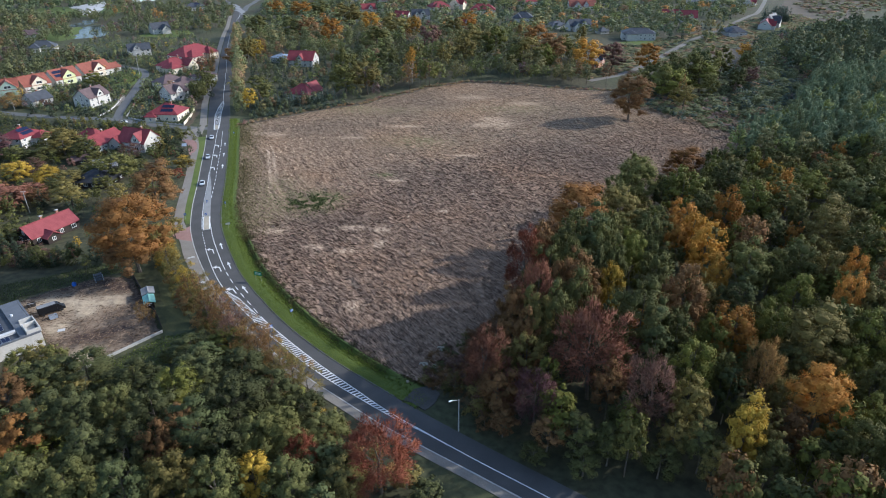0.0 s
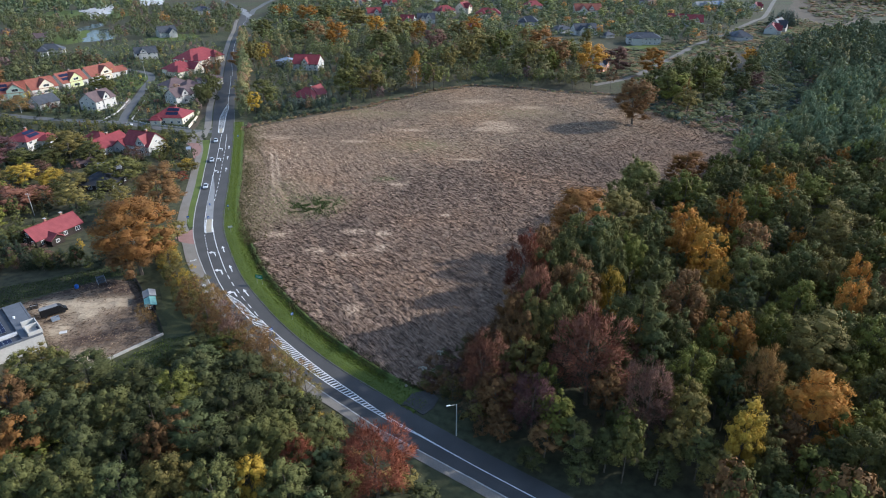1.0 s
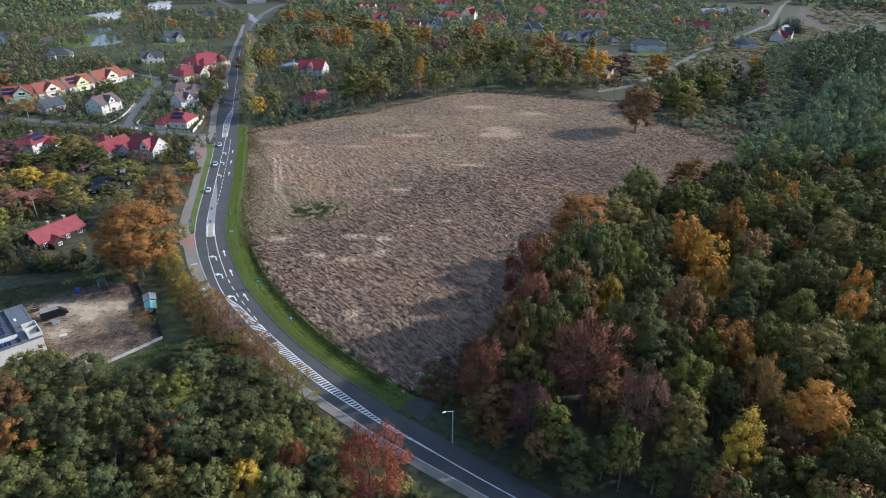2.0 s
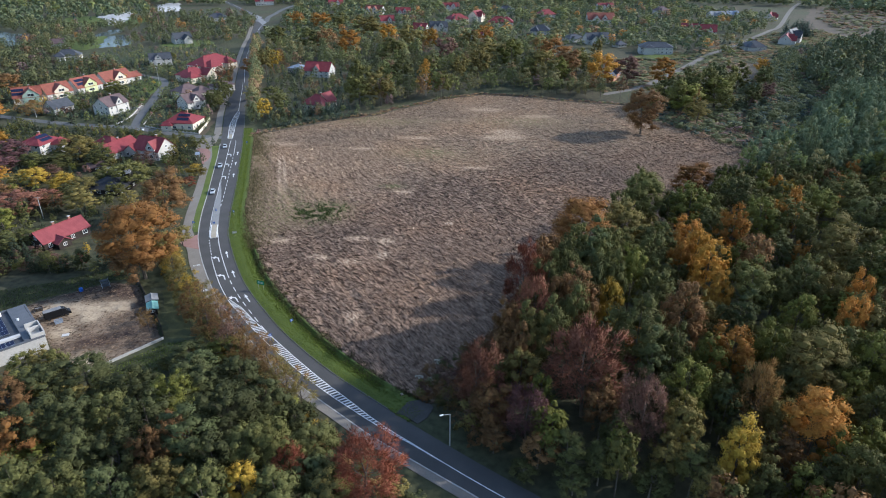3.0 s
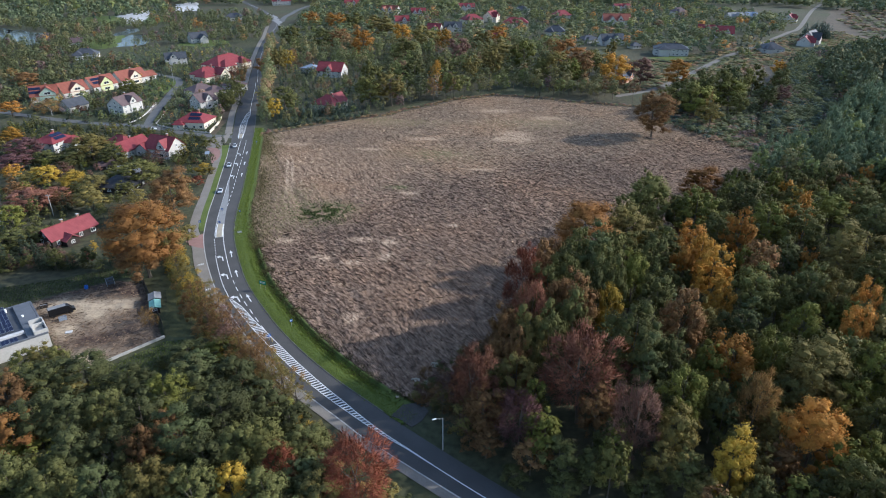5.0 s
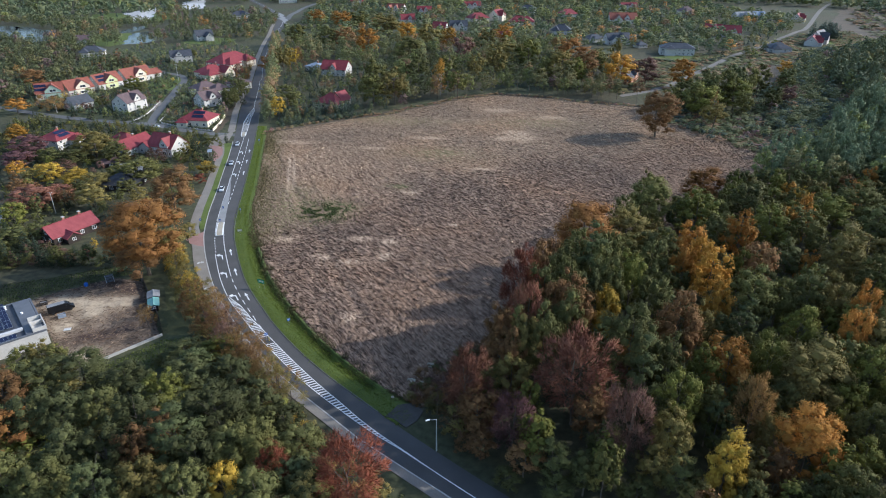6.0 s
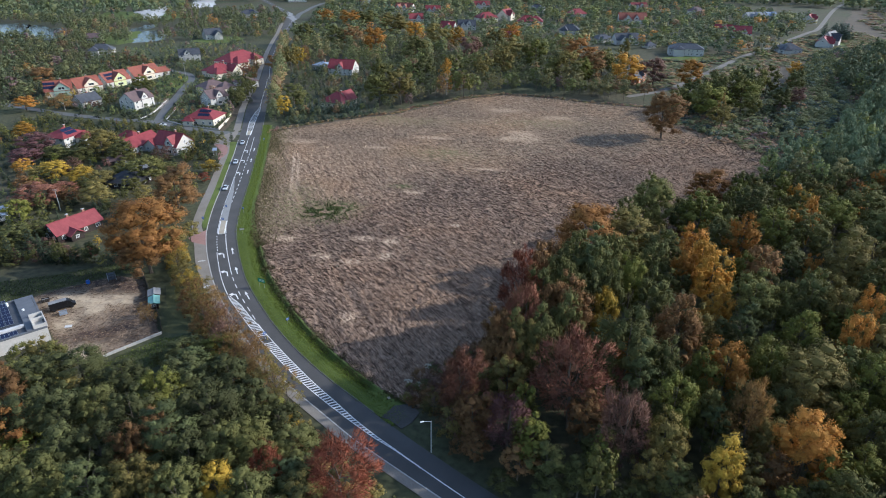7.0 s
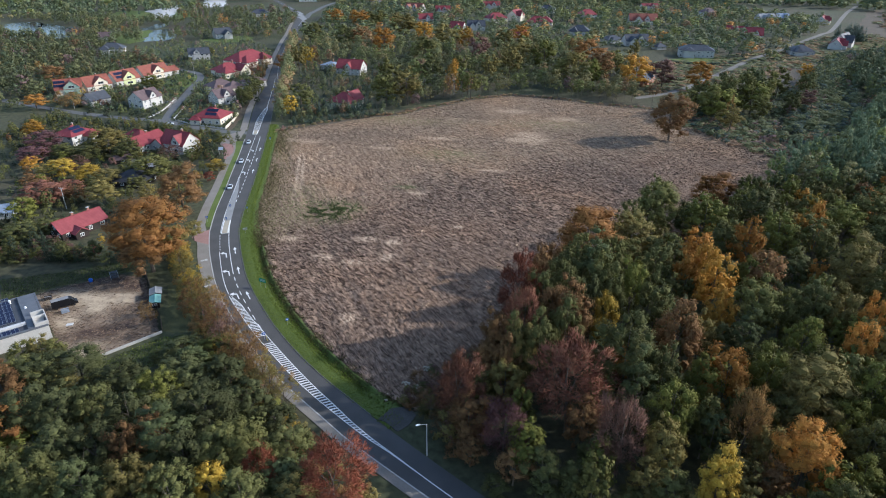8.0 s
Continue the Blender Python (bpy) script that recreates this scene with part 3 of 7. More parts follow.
    gs = np.interp(EY[ms], (208, 214, 300, 318), (1.4, 2.5, 2.8, 4.6))
    s = mesh_part("lawn_strip", ribbon("lawn_strip", c[ms], ((w[ms] + 0.3, 0.02), (w[ms] + 0.3, 0.12), (w[ms] + gs, 0.15), (w[ms] + gs + 0.05, 0.0)), LAWN))
    tagged(s, "narrow green lawn strip between road and path", "verge", kind="structure")
    bm = bmesh.new()
    poly_prism(bm, [(on_road(yy, oo).x, on_road(yy, oo).y) for yy, oo in ((196, 10.2), (207.5, 10.6), (205, 14.2), (203, 16.5), (200, 15.2), (198, 13.0))], 0.0, 0.138)
    tagged(part("red_paving", bm, RED_PAVING), "reddish paved crossing between the path and the road", "paving", kind="structure")
    bm = bmesh.new()
    poly_prism(bm, [(on_road(yy, oo).x, on_road(yy, oo).y) for yy, oo in ((296, 14.4), (306, 15.2), (312, 17.8), (304, 19.0), (294, 17.2))], 0.0, 0.142)
    tagged(part("red_paving", bm, RED_PAVING), "reddish paved bus bay beside the path", "paving", kind="structure")
    m = stretch_of(800, 336)
    f = mesh_part("footpath", ribbon("footpath", c[m], ((w[m] + 0.6, 0.0), (w[m] + 0.6, 0.1), (w[m] + 4.2, 0.1), (w[m] + 4.4, -0.02)), PAVING))
    tagged(f, "pale grey footpath beside the far main road", "footpath", kind="structure")
    for nm, cc, half, mat, lab in (("village_street", VILLAGE_STREET, 2.7, STREET, "grey asphalt village street between the houses"),
                                   ("side_street", SIDE_STREET, 2.5, STREET, "narrow grey asphalt side street between garden walls"),
                                   ("dirt_track", TRACK, 2.6, DIRT_ROAD, "pale sandy track running away past the houses"),
                                   ("far_street", FAR_STREET, 3.5, STREET, "grey asphalt street leaving the junction")):
        zz = 0.022 if nm != "side_street" else 0.034
        if nm == "dirt_track":
            zz = 0.05
        tagged(mesh_part(nm, ribbon(nm, cc, ((-half, 0.0), (-half + 0.3, zz), (half - 0.3, zz), (half, 0.0)), mat)), lab, "road", kind="structure")
    return road


def strip_mark(road, y1, y0, off, width=0.16, name="lane_line"):
    """A painted line along the road from y1 to y0; off and width may be (far, near) pairs."""
    n = max(3, int((y1 - y0) / 1.2) + 2)
    ys = np.linspace(y1, y0, n)
    o = np.interp(ys, (y0, y1), (off[1], off[0])) if isinstance(off, tuple) else np.full(n, off)
    wd = np.interp(ys, (y0, y1), (width[1], width[0])) if isinstance(width, tuple) else np.full(n, width)
    v = []
    for yy, oo, ww in zip(ys, o, wd):
        for s in (-0.5, 0.5):
            p = on_road(yy, oo + s * ww)
            v.append((p.x, p.y, 0.085))
    f = [(2 * i, 2 * i + 1, 2 * i + 3, 2 * i + 2) for i in range(n - 1)]
    return mesh_part(name, mesh_arrays(name, v, f, [WHITE_LINE]), road)


def flat_shape(road, pts, y, off, turn, name):
    """A flat painted figure on the road; its own y axis points along the road to the distance."""
    b = on_road(y, off)
    a = road_turn(y) - math.pi / 2 + turn
    v = [(b.x + x * math.cos(a) - yy * math.sin(a), b.y + x * math.sin(a) + yy * math.cos(a), 0.086) for x, yy in pts]
    me = bpy.data.meshes.new(name)
    me.from_pydata(v, [], [tuple(range(len(v)))])
    me.materials.append(WHITE_LINE)
    return mesh_part(name, me, road)


STRAIGHT = [(-.16, -2.6), (.16, -2.6), (.16, .6), (.55, .6), (0, 2.6), (-.55, .6), (-.16, .6)]
LEFT = [(.25, -2.4), (.6, -2.4), (.6, .9), (-.35, 1.5), (-.1, 2.1), (-1.5, 1.6), (-.75, .2), (-.5, .8), (.25, .4)]


def far_left(y):
    return float(np.interp(y, (328, 354, 372, 386), (8.1, 8.1, 6.3, 4.0)))


def far_right(y):
    return float(np.interp(y, (328, 360, 378, 386), (5.5, 4.6, 3.3, 3.8)))


def build_markings(road):
    strip_mark(road, 1200, 470, ROAD_MID, 0.16)
    strip_mark(road, 470, 386, (4.6, 3.9), 0.18)
    # hatched wedge before the side street
    for a, b in zip(np.linspace(386, 328, 24), np.linspace(386, 328, 24)[1:]):
        strip_mark(road, a, b, (far_left(a), far_left(b)), 0.22, "hatch_border")
        strip_mark(road, a, b, (far_right(a), far_right(b)), 0.22, "hatch_border")
    for yy in np.arange(382, 335, -1.7):
        strip_mark(road, yy, yy - 0.45, (far_left(yy) + far_right(yy)) / 2, far_left(yy) - far_right(yy), "hatch_bar")
    strip_mark(road, 322, 296, 3.5, 0.18)
    for yy in np.arange(294, 234, -4.6):
        strip_mark(road, yy, yy - 2.4, float(np.interp(yy, (236, 270, 294), (4.3, 4.0, 3.5))), 0.24, "dash")
    strip_mark(road, 324, 262, (6.2, 7.0), 0.2)
    strip_mark(road, 262, 204, (7.2, 6.6), 0.2)
    strip_mark(road, 262, 203, (6.9, 3.5), 0.2)
    for yy in np.arange(202, 190, -2.0):
        strip_mark(road, yy, yy - 1.0, 6.7, 0.22, "dash")
        strip_mark(road, yy, yy - 1.0, 3.7, 0.22, "dash")
    strip_mark(road, 190, 164, 6.95, 0.2)
    strip_mark(road, 203, 174, 3.62, 0.22)
    for yy in np.arange(172.4, 146, -4.1):
        strip_mark(road, yy, yy - 2.2, 3.62, 0.24, "dash")
    for y, o in ((298, 5.2), (283, 5.3), (266, 5.6), (187.5, 5.3), (175.5, 5.3), (162.5, 5.15)):
        flat_shape(road, LEFT, y, o, 0.0, "turn_arrow")
    for y, o in ((300, 1.7), (284, 1.8), (268, 1.9), (189.5, 1.85), (176, 1.85), (161.3, 1.85)):
        flat_shape(road, STRAIGHT, y, o, 0.0, "straight_arrow")
    # hatched wedge between the lanes
    hl = lambda y: float(np.interp(y, (100, 105, 109, 114, 119, 127, 135, 146, 155, 163), (4.5, 4.62, 5.2, 5.5, 5.65, 5.6, 5.5, 6.0, 6.6, 7.0)))
    hr = lambda y: float(np.interp(y, (100, 105, 109, 114, 119, 124, 130, 137, 146, 151, 158, 163), (4.4, 4.42, 4.55, 4.4, 3.85, 3.55, 3.3, 3.25, 3.65, 4.4, 5.0, 6.6)))
    ys = np.linspace(163, 100.5, 40)
    for a, b in zip(ys, ys[1:]):
        strip_mark(road, a, b, (hl(a), hl(b)), 0.2, "hatch_border")
        strip_mark(road, a, b, (hr(a), hr(b)), 0.2, "hatch_border")
    for yy in np.arange(161.5, 103, -0.66):
        a, b = hr(yy), hl(yy)
        if b - a < 0.25 or 139.8 < yy < 142.8:
            continue
        p, q = on_road(yy - 0.12, a), on_road(yy + 0.30, b)
        p2, q2 = on_road(yy - 0.38, a), on_road(yy + 0.04, b)
        me = bpy.data.meshes.new("hatch_bar")
        me.from_pydata([(k.x, k.y, 0.0862) for k in (p, q, q2, p2)], [], [(0, 1, 2, 3)])
        me.materials.append(WHITE_LINE)
        mesh_part("hatch_bar", me, road)
    strip_mark(road, 100.5, 10, (4.45, 3.9), 0.24)


ROAD_MID = 3.5


def traffic_island(y1, y0, o_far, o_near, label):
    """A raised island with a kerb, paved in the middle."""
    ys = np.linspace(y1, y0, 16)
    left = [on_road(y, np.interp(y, (y0, y1), (o_near[1], o_far[1]))) for y in ys]
    right = [on_road(y, np.interp(y, (y0, y1), (o_near[0], o_far[0]))) for y in ys]
    ring = [(p.x, p.y) for p in left] + [(p.x, p.y) for p in right[::-1]]
    bm = bmesh.new()
    poly_prism(bm, ring, 0.05, 0.20)
    e = empty("traffic_island", Matrix.Identity(4), label, "traffic island")
    part("island_kerb", bm, WHITE_LINE, e)
    cx, cy = np.mean(ring, axis=0)
    c = np.array(ring)
    n = len(ys)
    mid = (c[:n] + c[n:][::-1]) / 2
    inner = np.vstack([mid + (c[:n] - mid) * 0.72, (mid + (c[n:][::-1] - mid) * 0.72)[::-1]])
    bm = bmesh.new()
    poly_prism(bm, [tuple(p) for p in inner], 0.2, 0.215)
    part("island_paving", bm, SANDY_PAVING, e)
    return e


SANDY_PAVING = surface("sandy_paving", (0.30, 0.26, 0.19), (0.44, 0.39, 0.30), 0.3, 4.0)
WEDGE_PAVING = surface("wedge_paving", (0.19, 0.19, 0.19), (0.29, 0.29, 0.28), 0.3, 4.0)
LIGHT_PAVING = surface("light_paving", (0.42, 0.41, 0.40), (0.60, 0.59, 0.57), 0.3, 4.0)

build_ground()
build_field()
main_road = build_roads()
build_markings(main_road)
traffic_island(214, 203.2, (3.8, 6.4), (3.8, 6.4), "kerbed traffic island paved in sandy stone, with signs")
traffic_island(334, 326, (5.5, 8.0), (5.6, 8.0), "kerbed traffic island with sandy paving before the side street")
bm = bmesh.new()
_ys = np.linspace(261, 214.3, 20)
poly_prism(bm, [(p.x, p.y) for p in [on_road(y, np.interp(y, (214, 229, 262), (6.4, 6.9, 7.05))) for y in _ys]]
           + [(p.x, p.y) for p in [on_road(y, np.interp(y, (214, 228, 244, 262), (3.8, 4.2, 5.2, 6.95))) for y in _ys[::-1]]], 0.05, 0.11)
tagged(part("painted_wedge", bm, WEDGE_PAVING), "pale paved wedge narrowing between the lanes", "paving", kind="structure")

# ---- trees ----


def unit(v):
    return v / np.maximum(np.linalg.norm(v, axis=-1, keepdims=True), 1e-6)


def conifer_triangles(form, n, seed, size, loose=0.75):
    """The same for bushes, spruces and slender birches."""
    r = np.random.default_rng(seed)
    if form == "bush":
        k = 26
        d = unit(r.normal(0, 1, (k, 3)))
        d[:, 2] = np.abs(d[:, 2]) * 1.3 - 0.62
        d = unit(d)
        lump = 1 + 0.16 * np.sin(d[:, 0] * 3 + seed) + 0.14 * np.sin(d[:, 1] * 4 + seed * 2)
        cc = d * (r.uniform(0.45, 1.0, k) ** 0.7 * lump)[:, None] * np.array([7.0, 7.0, 11.0])
        cc[:, 2] += 8.0
        cr = r.uniform(1.2, 3.1, k)
        flat = 0.8
    elif form == "spruce":
        k = 60
        h = r.uniform(0, 1, k) ** 1.3
        a = r.uniform(0, 2 * math.pi, k)
        rr = (1 - h) * 7.0 * r.uniform(0.5, 1.0, k)
        cc = np.column_stack([rr * np.cos(a), rr * np.sin(a), 1.6 + h * 18])
        cr = 0.5 + (1 - h) * r.uniform(1.3, 2.2, k)
        flat = 0.55
        d = unit(cc - np.array([0, 0, 8]))
    else:  # birch: slender, hanging
        k = 46
        h = r.uniform(0, 1, k)
        a = r.uniform(0, 2 * math.pi, k)
        rr = np.sqrt(r.uniform(0.05, 1, k)) * 7.2 * np.sin(np.clip(h * 0.92 + 0.1, 0, 1) * math.pi) ** 0.7
        cc = np.column_stack([rr * np.cos(a), rr * np.sin(a), 3.8 + h * 15.3])
        cr = r.uniform(1.1, 2.2, k)
        flat = 1.2
        d = unit(cc - np.array([0, 0, 10]))
    w = cr ** 2
    pick = r.choice(k, n, p=w / w.sum())
    o = unit(r.normal(0, 1, (n, 3)) + 0.55 * d[pick])
    dep = r.uniform(0.1, 1.25, n) ** 0.55
    c = cc[pick] + o * (cr[pick] * dep)[:, None] * np.array([1, 1, flat])
    nrm = unit(0.55 * o + 0.75 * d[pick] + r.normal(0, loose, (n, 3)) + np.array([0, 0, 0.35]))
    t = unit(np.cross(nrm, r.normal(0, 1, (n, 3))))
    b = np.cross(nrm, t)
    s = (size * r.uniform(0.55, 1.35, n))[:, None]
    squat = np.array([1, 1, {"spruce": 0.55, "birch": 0.7}.get(form, 0.72)])
    t, b = t * squat, b * squat
    soft = unit(0.45 * nrm + 0.3 * o + 0.9 * d[pick] + np.array([0, 0, 0.3]))
    return np.stack([c + t * s, c - t * s * 0.5 + b * s * 0.8, c - t * s * 0.5 - b * s * 0.8, soft], 1)


_g = (1 + 5 ** 0.5) / 2
_v = unit(np.array([(-1, _g, 0), (1, _g, 0), (-1, -_g, 0), (1, -_g, 0), (0, -1, _g), (0, 1, _g), (0, -1, -_g), (0, 1, -_g), (_g, 0, -1), (_g, 0, 1), (-_g, 0, -1), (-_g, 0, 1)]))
_f = [(i, j, k) for i, j, k in itertools.combinations(range(12), 3) if all(np.linalg.norm(_v[p] - _v[q]) < 1.1 for p, q in ((i, j), (j, k), (i, k)))]
BALL = np.array([[_v[i], _v[j], _v[k]] for i, j, k in _f])
BALL = np.where(np.einsum("ij,ij->i", np.cross(BALL[:, 1] - BALL[:, 0], BALL[:, 2] - BALL[:, 0]), BALL.mean(1))[:, None, None] > 0, BALL, BALL[:, ::-1])
# boughs, their radii, reach of the crown, height of its middle, reach up and down, lowest direction, flatness
CROWNS = dict(round=(54, 1.2, 2.5, 6.1, 11.4, 6.6, 7.8, -0.72, 0.62), full=(64, 1.3, 2.6, 6.0, 11.0, 7.2, 8.4, -0.9, 0.66), pine=(44, 1.1, 2.2, 6.0, 11.6, 7.4, 7.2, -0.7, 0.4),
              bare=(80, 0.9, 1.7, 6.6, 11.0, 7.6, 7.8, -0.75, 0.8), airy=(40, 0.9, 1.7, 6.4, 11.3, 7.2, 7.6, -0.85, 0.9))


def crown_triangles(form, n, seed, size, loose=0.4):
    """Leaf triangles of a tree 20 m high and 8 m in radius: an array (n, 4, 3), corners and the normal of the spray. Boughs carry clumps, clumps carry leaves round a dense core."""
    if form not in CROWNS:
        return conifer_triangles(form, n, seed, size, loose + 0.15)
    r = np.random.default_rng(seed)
    k, r0, r1, reach, mid, up, down, low, flat = CROWNS[form]
    if n < 2000:
        k, r0, r1 = (k // 2, r0 * 1.3, r1 * 1.25) if n < 900 else (k * 3 // 5, r0 * 1.15, r1 * 1.15)
    i = np.arange(k)
    dz = 1 - (1 - low) * (i + 0.5) / k
    a = i * 2.39996 + r.uniform(-0.5, 0.5, k) + seed
    d = unit(np.column_stack([np.cos(a) * np.sqrt(1 - dz ** 2), np.sin(a) * np.sqrt(1 - dz ** 2), dz]) + r.normal(0, 0.16, (k, 3)))
    side = 1 + 0.13 * np.sin(a * 1.0 + seed) + 0.08 * np.sin(a * 2 + seed * 3)
    far = np.where(r.random(k) < 0.28, r.uniform(0.45, 0.8, k), r.uniform(0.8, 1.1, k)) * side
    wide = reach * (1 - 0.45 * np.clip(d[:, 2], 0, 1) if form == "pine" else 1)
    lc = d * far[:, None] * np.column_stack([np.broadcast_to(wide, k), np.broadcast_to(wide, k), np.where(d[:, 2] > 0, up, down)])
    lc[:, 2] += mid
    lr = r.uniform(r0, r1, k)
    m = 8 if n > 900 else 4
    sd = unit(r.normal(0, 1, (k, m, 3)) + 0.8 * d[:, None, :] + np.array([0, 0, 0.45]))
    sc = (lc[:, None, :] + sd * (lr * 0.74)[:, None, None] * np.array([1, 1, flat])).reshape(-1, 3)
    sr = (lr[:, None] * r.uniform(0.28, 0.54, (k, m))).ravel()
    sd, sd0 = sd.reshape(-1, 3), np.repeat(d, m, axis=0)
    pick = r.choice(k * m, n, p=sr ** 2 / (sr ** 2).sum())
    o = unit(r.normal(0, 1, (n, 3)) + 0.6 * sd[pick])
    c = sc[pick] + o * (sr[pick] * (r.uniform(0.45, 1.5, n) if form not in ("bare", "airy") else r.uniform(0.2, 2.4, n)))[:, None] * np.array([1, 1, flat])
    nrm = unit(0.8 * o + 0.65 * sd[pick] + 0.3 * sd0[pick] + r.normal(0, loose, (n, 3)) + np.array([0, 0, 0.2]))
    t = unit(np.cross(nrm, r.normal(0, 1, (n, 3))))
    b = np.cross(nrm, t)
    s = (size * r.uniform(0.5, 1.4, n))[:, None]
    if form in ("bare", "airy"):
        out = unit(0.6 * o + 0.8 * sd0[pick] + np.array([0, 0, 0.45]) + r.normal(0, 0.25, (n, 3)))
        thin = (r.random(n) < 0.85)[:, None]
        t = np.where(thin, out, t)
        b = np.where(thin, unit(np.cross(nrm, t)) * 0.14, b)
        s = np.where(thin, s * 2.2, s * 0.8)
    if form != "bare":
        t, b = t * np.array([1, 1, 0.72]), b * np.array([1, 1, 0.72])
    soft = unit((0.7 if n > 1500 else 0.3) * nrm + 0.35 * o + 0.5 * sd[pick] + 0.5 * sd0[pick] + np.array([0, 0, 0.2]))
    tri = np.stack([c + t * s, c - t * s * 0.5 + b * s * 0.8, c - t * s * 0.5 - b * s * 0.8, soft], 1)
    if form in ("bare", "airy"):
        return tri
    face = np.broadcast_to(unit(BALL.mean(1))[None, :, None, :], (k, len(BALL), 1, 3))
    core = BALL[None] * (lr * 0.6)[:, None, None, None] * np.array([1, 1, flat]) * r.uniform(0.85, 1.1, (k, 1, 1, 1)) + lc[:, None, None, :]
    return np.vstack([tri, np.concatenate([core, face], 2).reshape(-1, 4, 3)])


def trunk_arrays(form, seed, sides=6):
    """Verts and quads of a tapered, slightly bent trunk with limbs, for the same tree."""
    r = np.random.default_rng(seed + 900)
    vs, fs = [], []

    def limb(pts, radii, k):
        base = sum(len(v) for v in vs)
        a = np.arange(k) * 2 * math.pi / k
        for p, q in zip(pts, radii):
            vs.append(np.column_stack([p[0] + q * np.cos(a), p[1] + q * np.sin(a), np.full(k, p[2]) + 0.15 * q * np.sin(a)]))
        for i in range(len(pts) - 1):
            for j in range(k):
                fs.append((base + i * k + j, base + i * k + (j + 1) % k, base + (i + 1) * k + (j + 1) % k, base + (i + 1) * k + j))

    top = {"bush": 6.0, "spruce": 19.0}.get(form, 16.5)
    hs = np.array([-0.4, 0.5, 3, 7, 11, top])
    bend = np.cumsum(r.normal(0, 0.22, (6, 2)), axis=0) * (hs / 20)[:, None] * 2
    spine = np.column_stack([bend, hs])
    rad = np.array([0.55, 0.38, 0.33, 0.27, 0.18, 0.05]) * (0.6 if form in ("birch", "bush") else 1.0)
    limb(spine, rad, sides)
    if form != "spruce":
        for i in range({"pine": 6, "bush": 4}.get(form, 9)):
            h = r.uniform(8, 15) if form == "pine" else r.uniform(4.5, 12) if form != "bush" else r.uniform(0.5, 3)
            a = r.uniform(0, 2 * math.pi)
            p = np.array([np.interp(h, hs, spine[:, 0]), np.interp(h, hs, spine[:, 1]), h])
            ln = r.uniform(2.4, 4.4)
            rise = r.uniform(0.3, 1.1)
            q = p + np.array([math.cos(a), math.sin(a), rise]) * ln * 0.5
            e = q + np.array([math.cos(a + 0.3), math.sin(a + 0.3), rise * 1.3]) * ln * 0.5
            limb([p, q, e], [0.15, 0.10, 0.03], 4)
    return np.vstack(vs), np.array(fs)


FORM_OF = dict(pine="pine", spruce="spruce", yellow="round", gold="birch", mauve="bare", rust="bare", red="bare", tan="birch")
LODS = dict(giant=(16000, 0.19), fine=(9500, 0.22), hero=(6200, 0.26), near=(3300, 0.32), belt=(1800, 0.46), close=(1100, 0.60), soft=(1100, 0.50), mid=(560, 0.82), far=(200, 1.35), dim=(110, 2.0), faint=(36, 3.7))
CORELESS = ("mid", "far", "dim", "faint")
_shapes = {}


def crown_shape(form, variant, lod):
    key = (form, variant, lod)
    if key not in _shapes:
        n, s = LODS[lod]
        if form == "bare":
            n = int(n * 1.5)
        tri = crown_triangles(form, n, 11 + variant * 17 + len(form) * 101, s, 0.5 if n > 1500 else 0.3)
        _shapes[key] = tri[:n] if lod in CORELESS else tri
    return _shapes[key]


_crowns, _trunks = {}, {}
TREE_LABELS = dict(alder="dull green feathery alder tree", moss="moss-green broadleaved tree", pine="blue-green pine tree", spruce="dark conical spruce tree", dark="dark green broadleaved tree",
                   green="green broadleaved tree", olive="tree with fading olive leaves", yellow="tree with yellow leaves",
                   gold="slender tree with golden leaves", orange="broad tree with orange leaves", rust="tree with rust-brown leaves",
                   red="tree with brick-red leaves", mauve="nearly bare mauve-brown tree", brown="tree with brown leaves",
                   amber="broad tree with amber-brown leaves", tan="slender tree with tan leaves", purple="broad tree with purple leaves")


def tree(colour, x, y, h, r, where, form=None, lod="near", z=0.0, pale=False, group=""):
    """A tree of its own: h metres high, r its crown's radius."""
    form = form or FORM_OF.get(colour, "round")
    var = int(rng.integers(0, 4))
    e = empty("bush" if form == "bush" else "tree", Matrix.Translation((x, y, z)) @ Matrix.Rotation(rng.uniform(0, 6.28), 4, "Z") @ Matrix.Diagonal((r / 8, r / 8, h / 20, 1)),
              (TREE_LABELS[colour] if form != "bush" else TREE_LABELS[colour].replace("tree", "bush")) + " " + where,
              "bush" if form == "bush" else "tree", group)
    key = (form, var)
    if key not in _trunks:
        v, f = trunk_arrays(form, var * 7 + len(form))
        _trunks[key] = mesh_arrays("trunk", v, f, [BARK])
    t = mesh_part("trunk", _trunks[key], e)
    if pale:
        t.material_slots[0].link = "OBJECT"
        t.material_slots[0].material = BARK_PALE
    key = (form, var, lod)
    if key not in _crowns:
        tri = crown_shape(form, var, lod)
        _crowns[key] = mesh_arrays("crown", tri[:, :3].reshape(-1, 3), np.arange(len(tri) * 3).reshape(-1, 3), [LEAF["green"]], normals=np.repeat(tri[:, 3], 3, axis=0))
    k = mesh_part("crown", _crowns[key], e)
    k.material_slots[0].link = "OBJECT"
    k.material_slots[0].material = LEAF[colour]
    return e


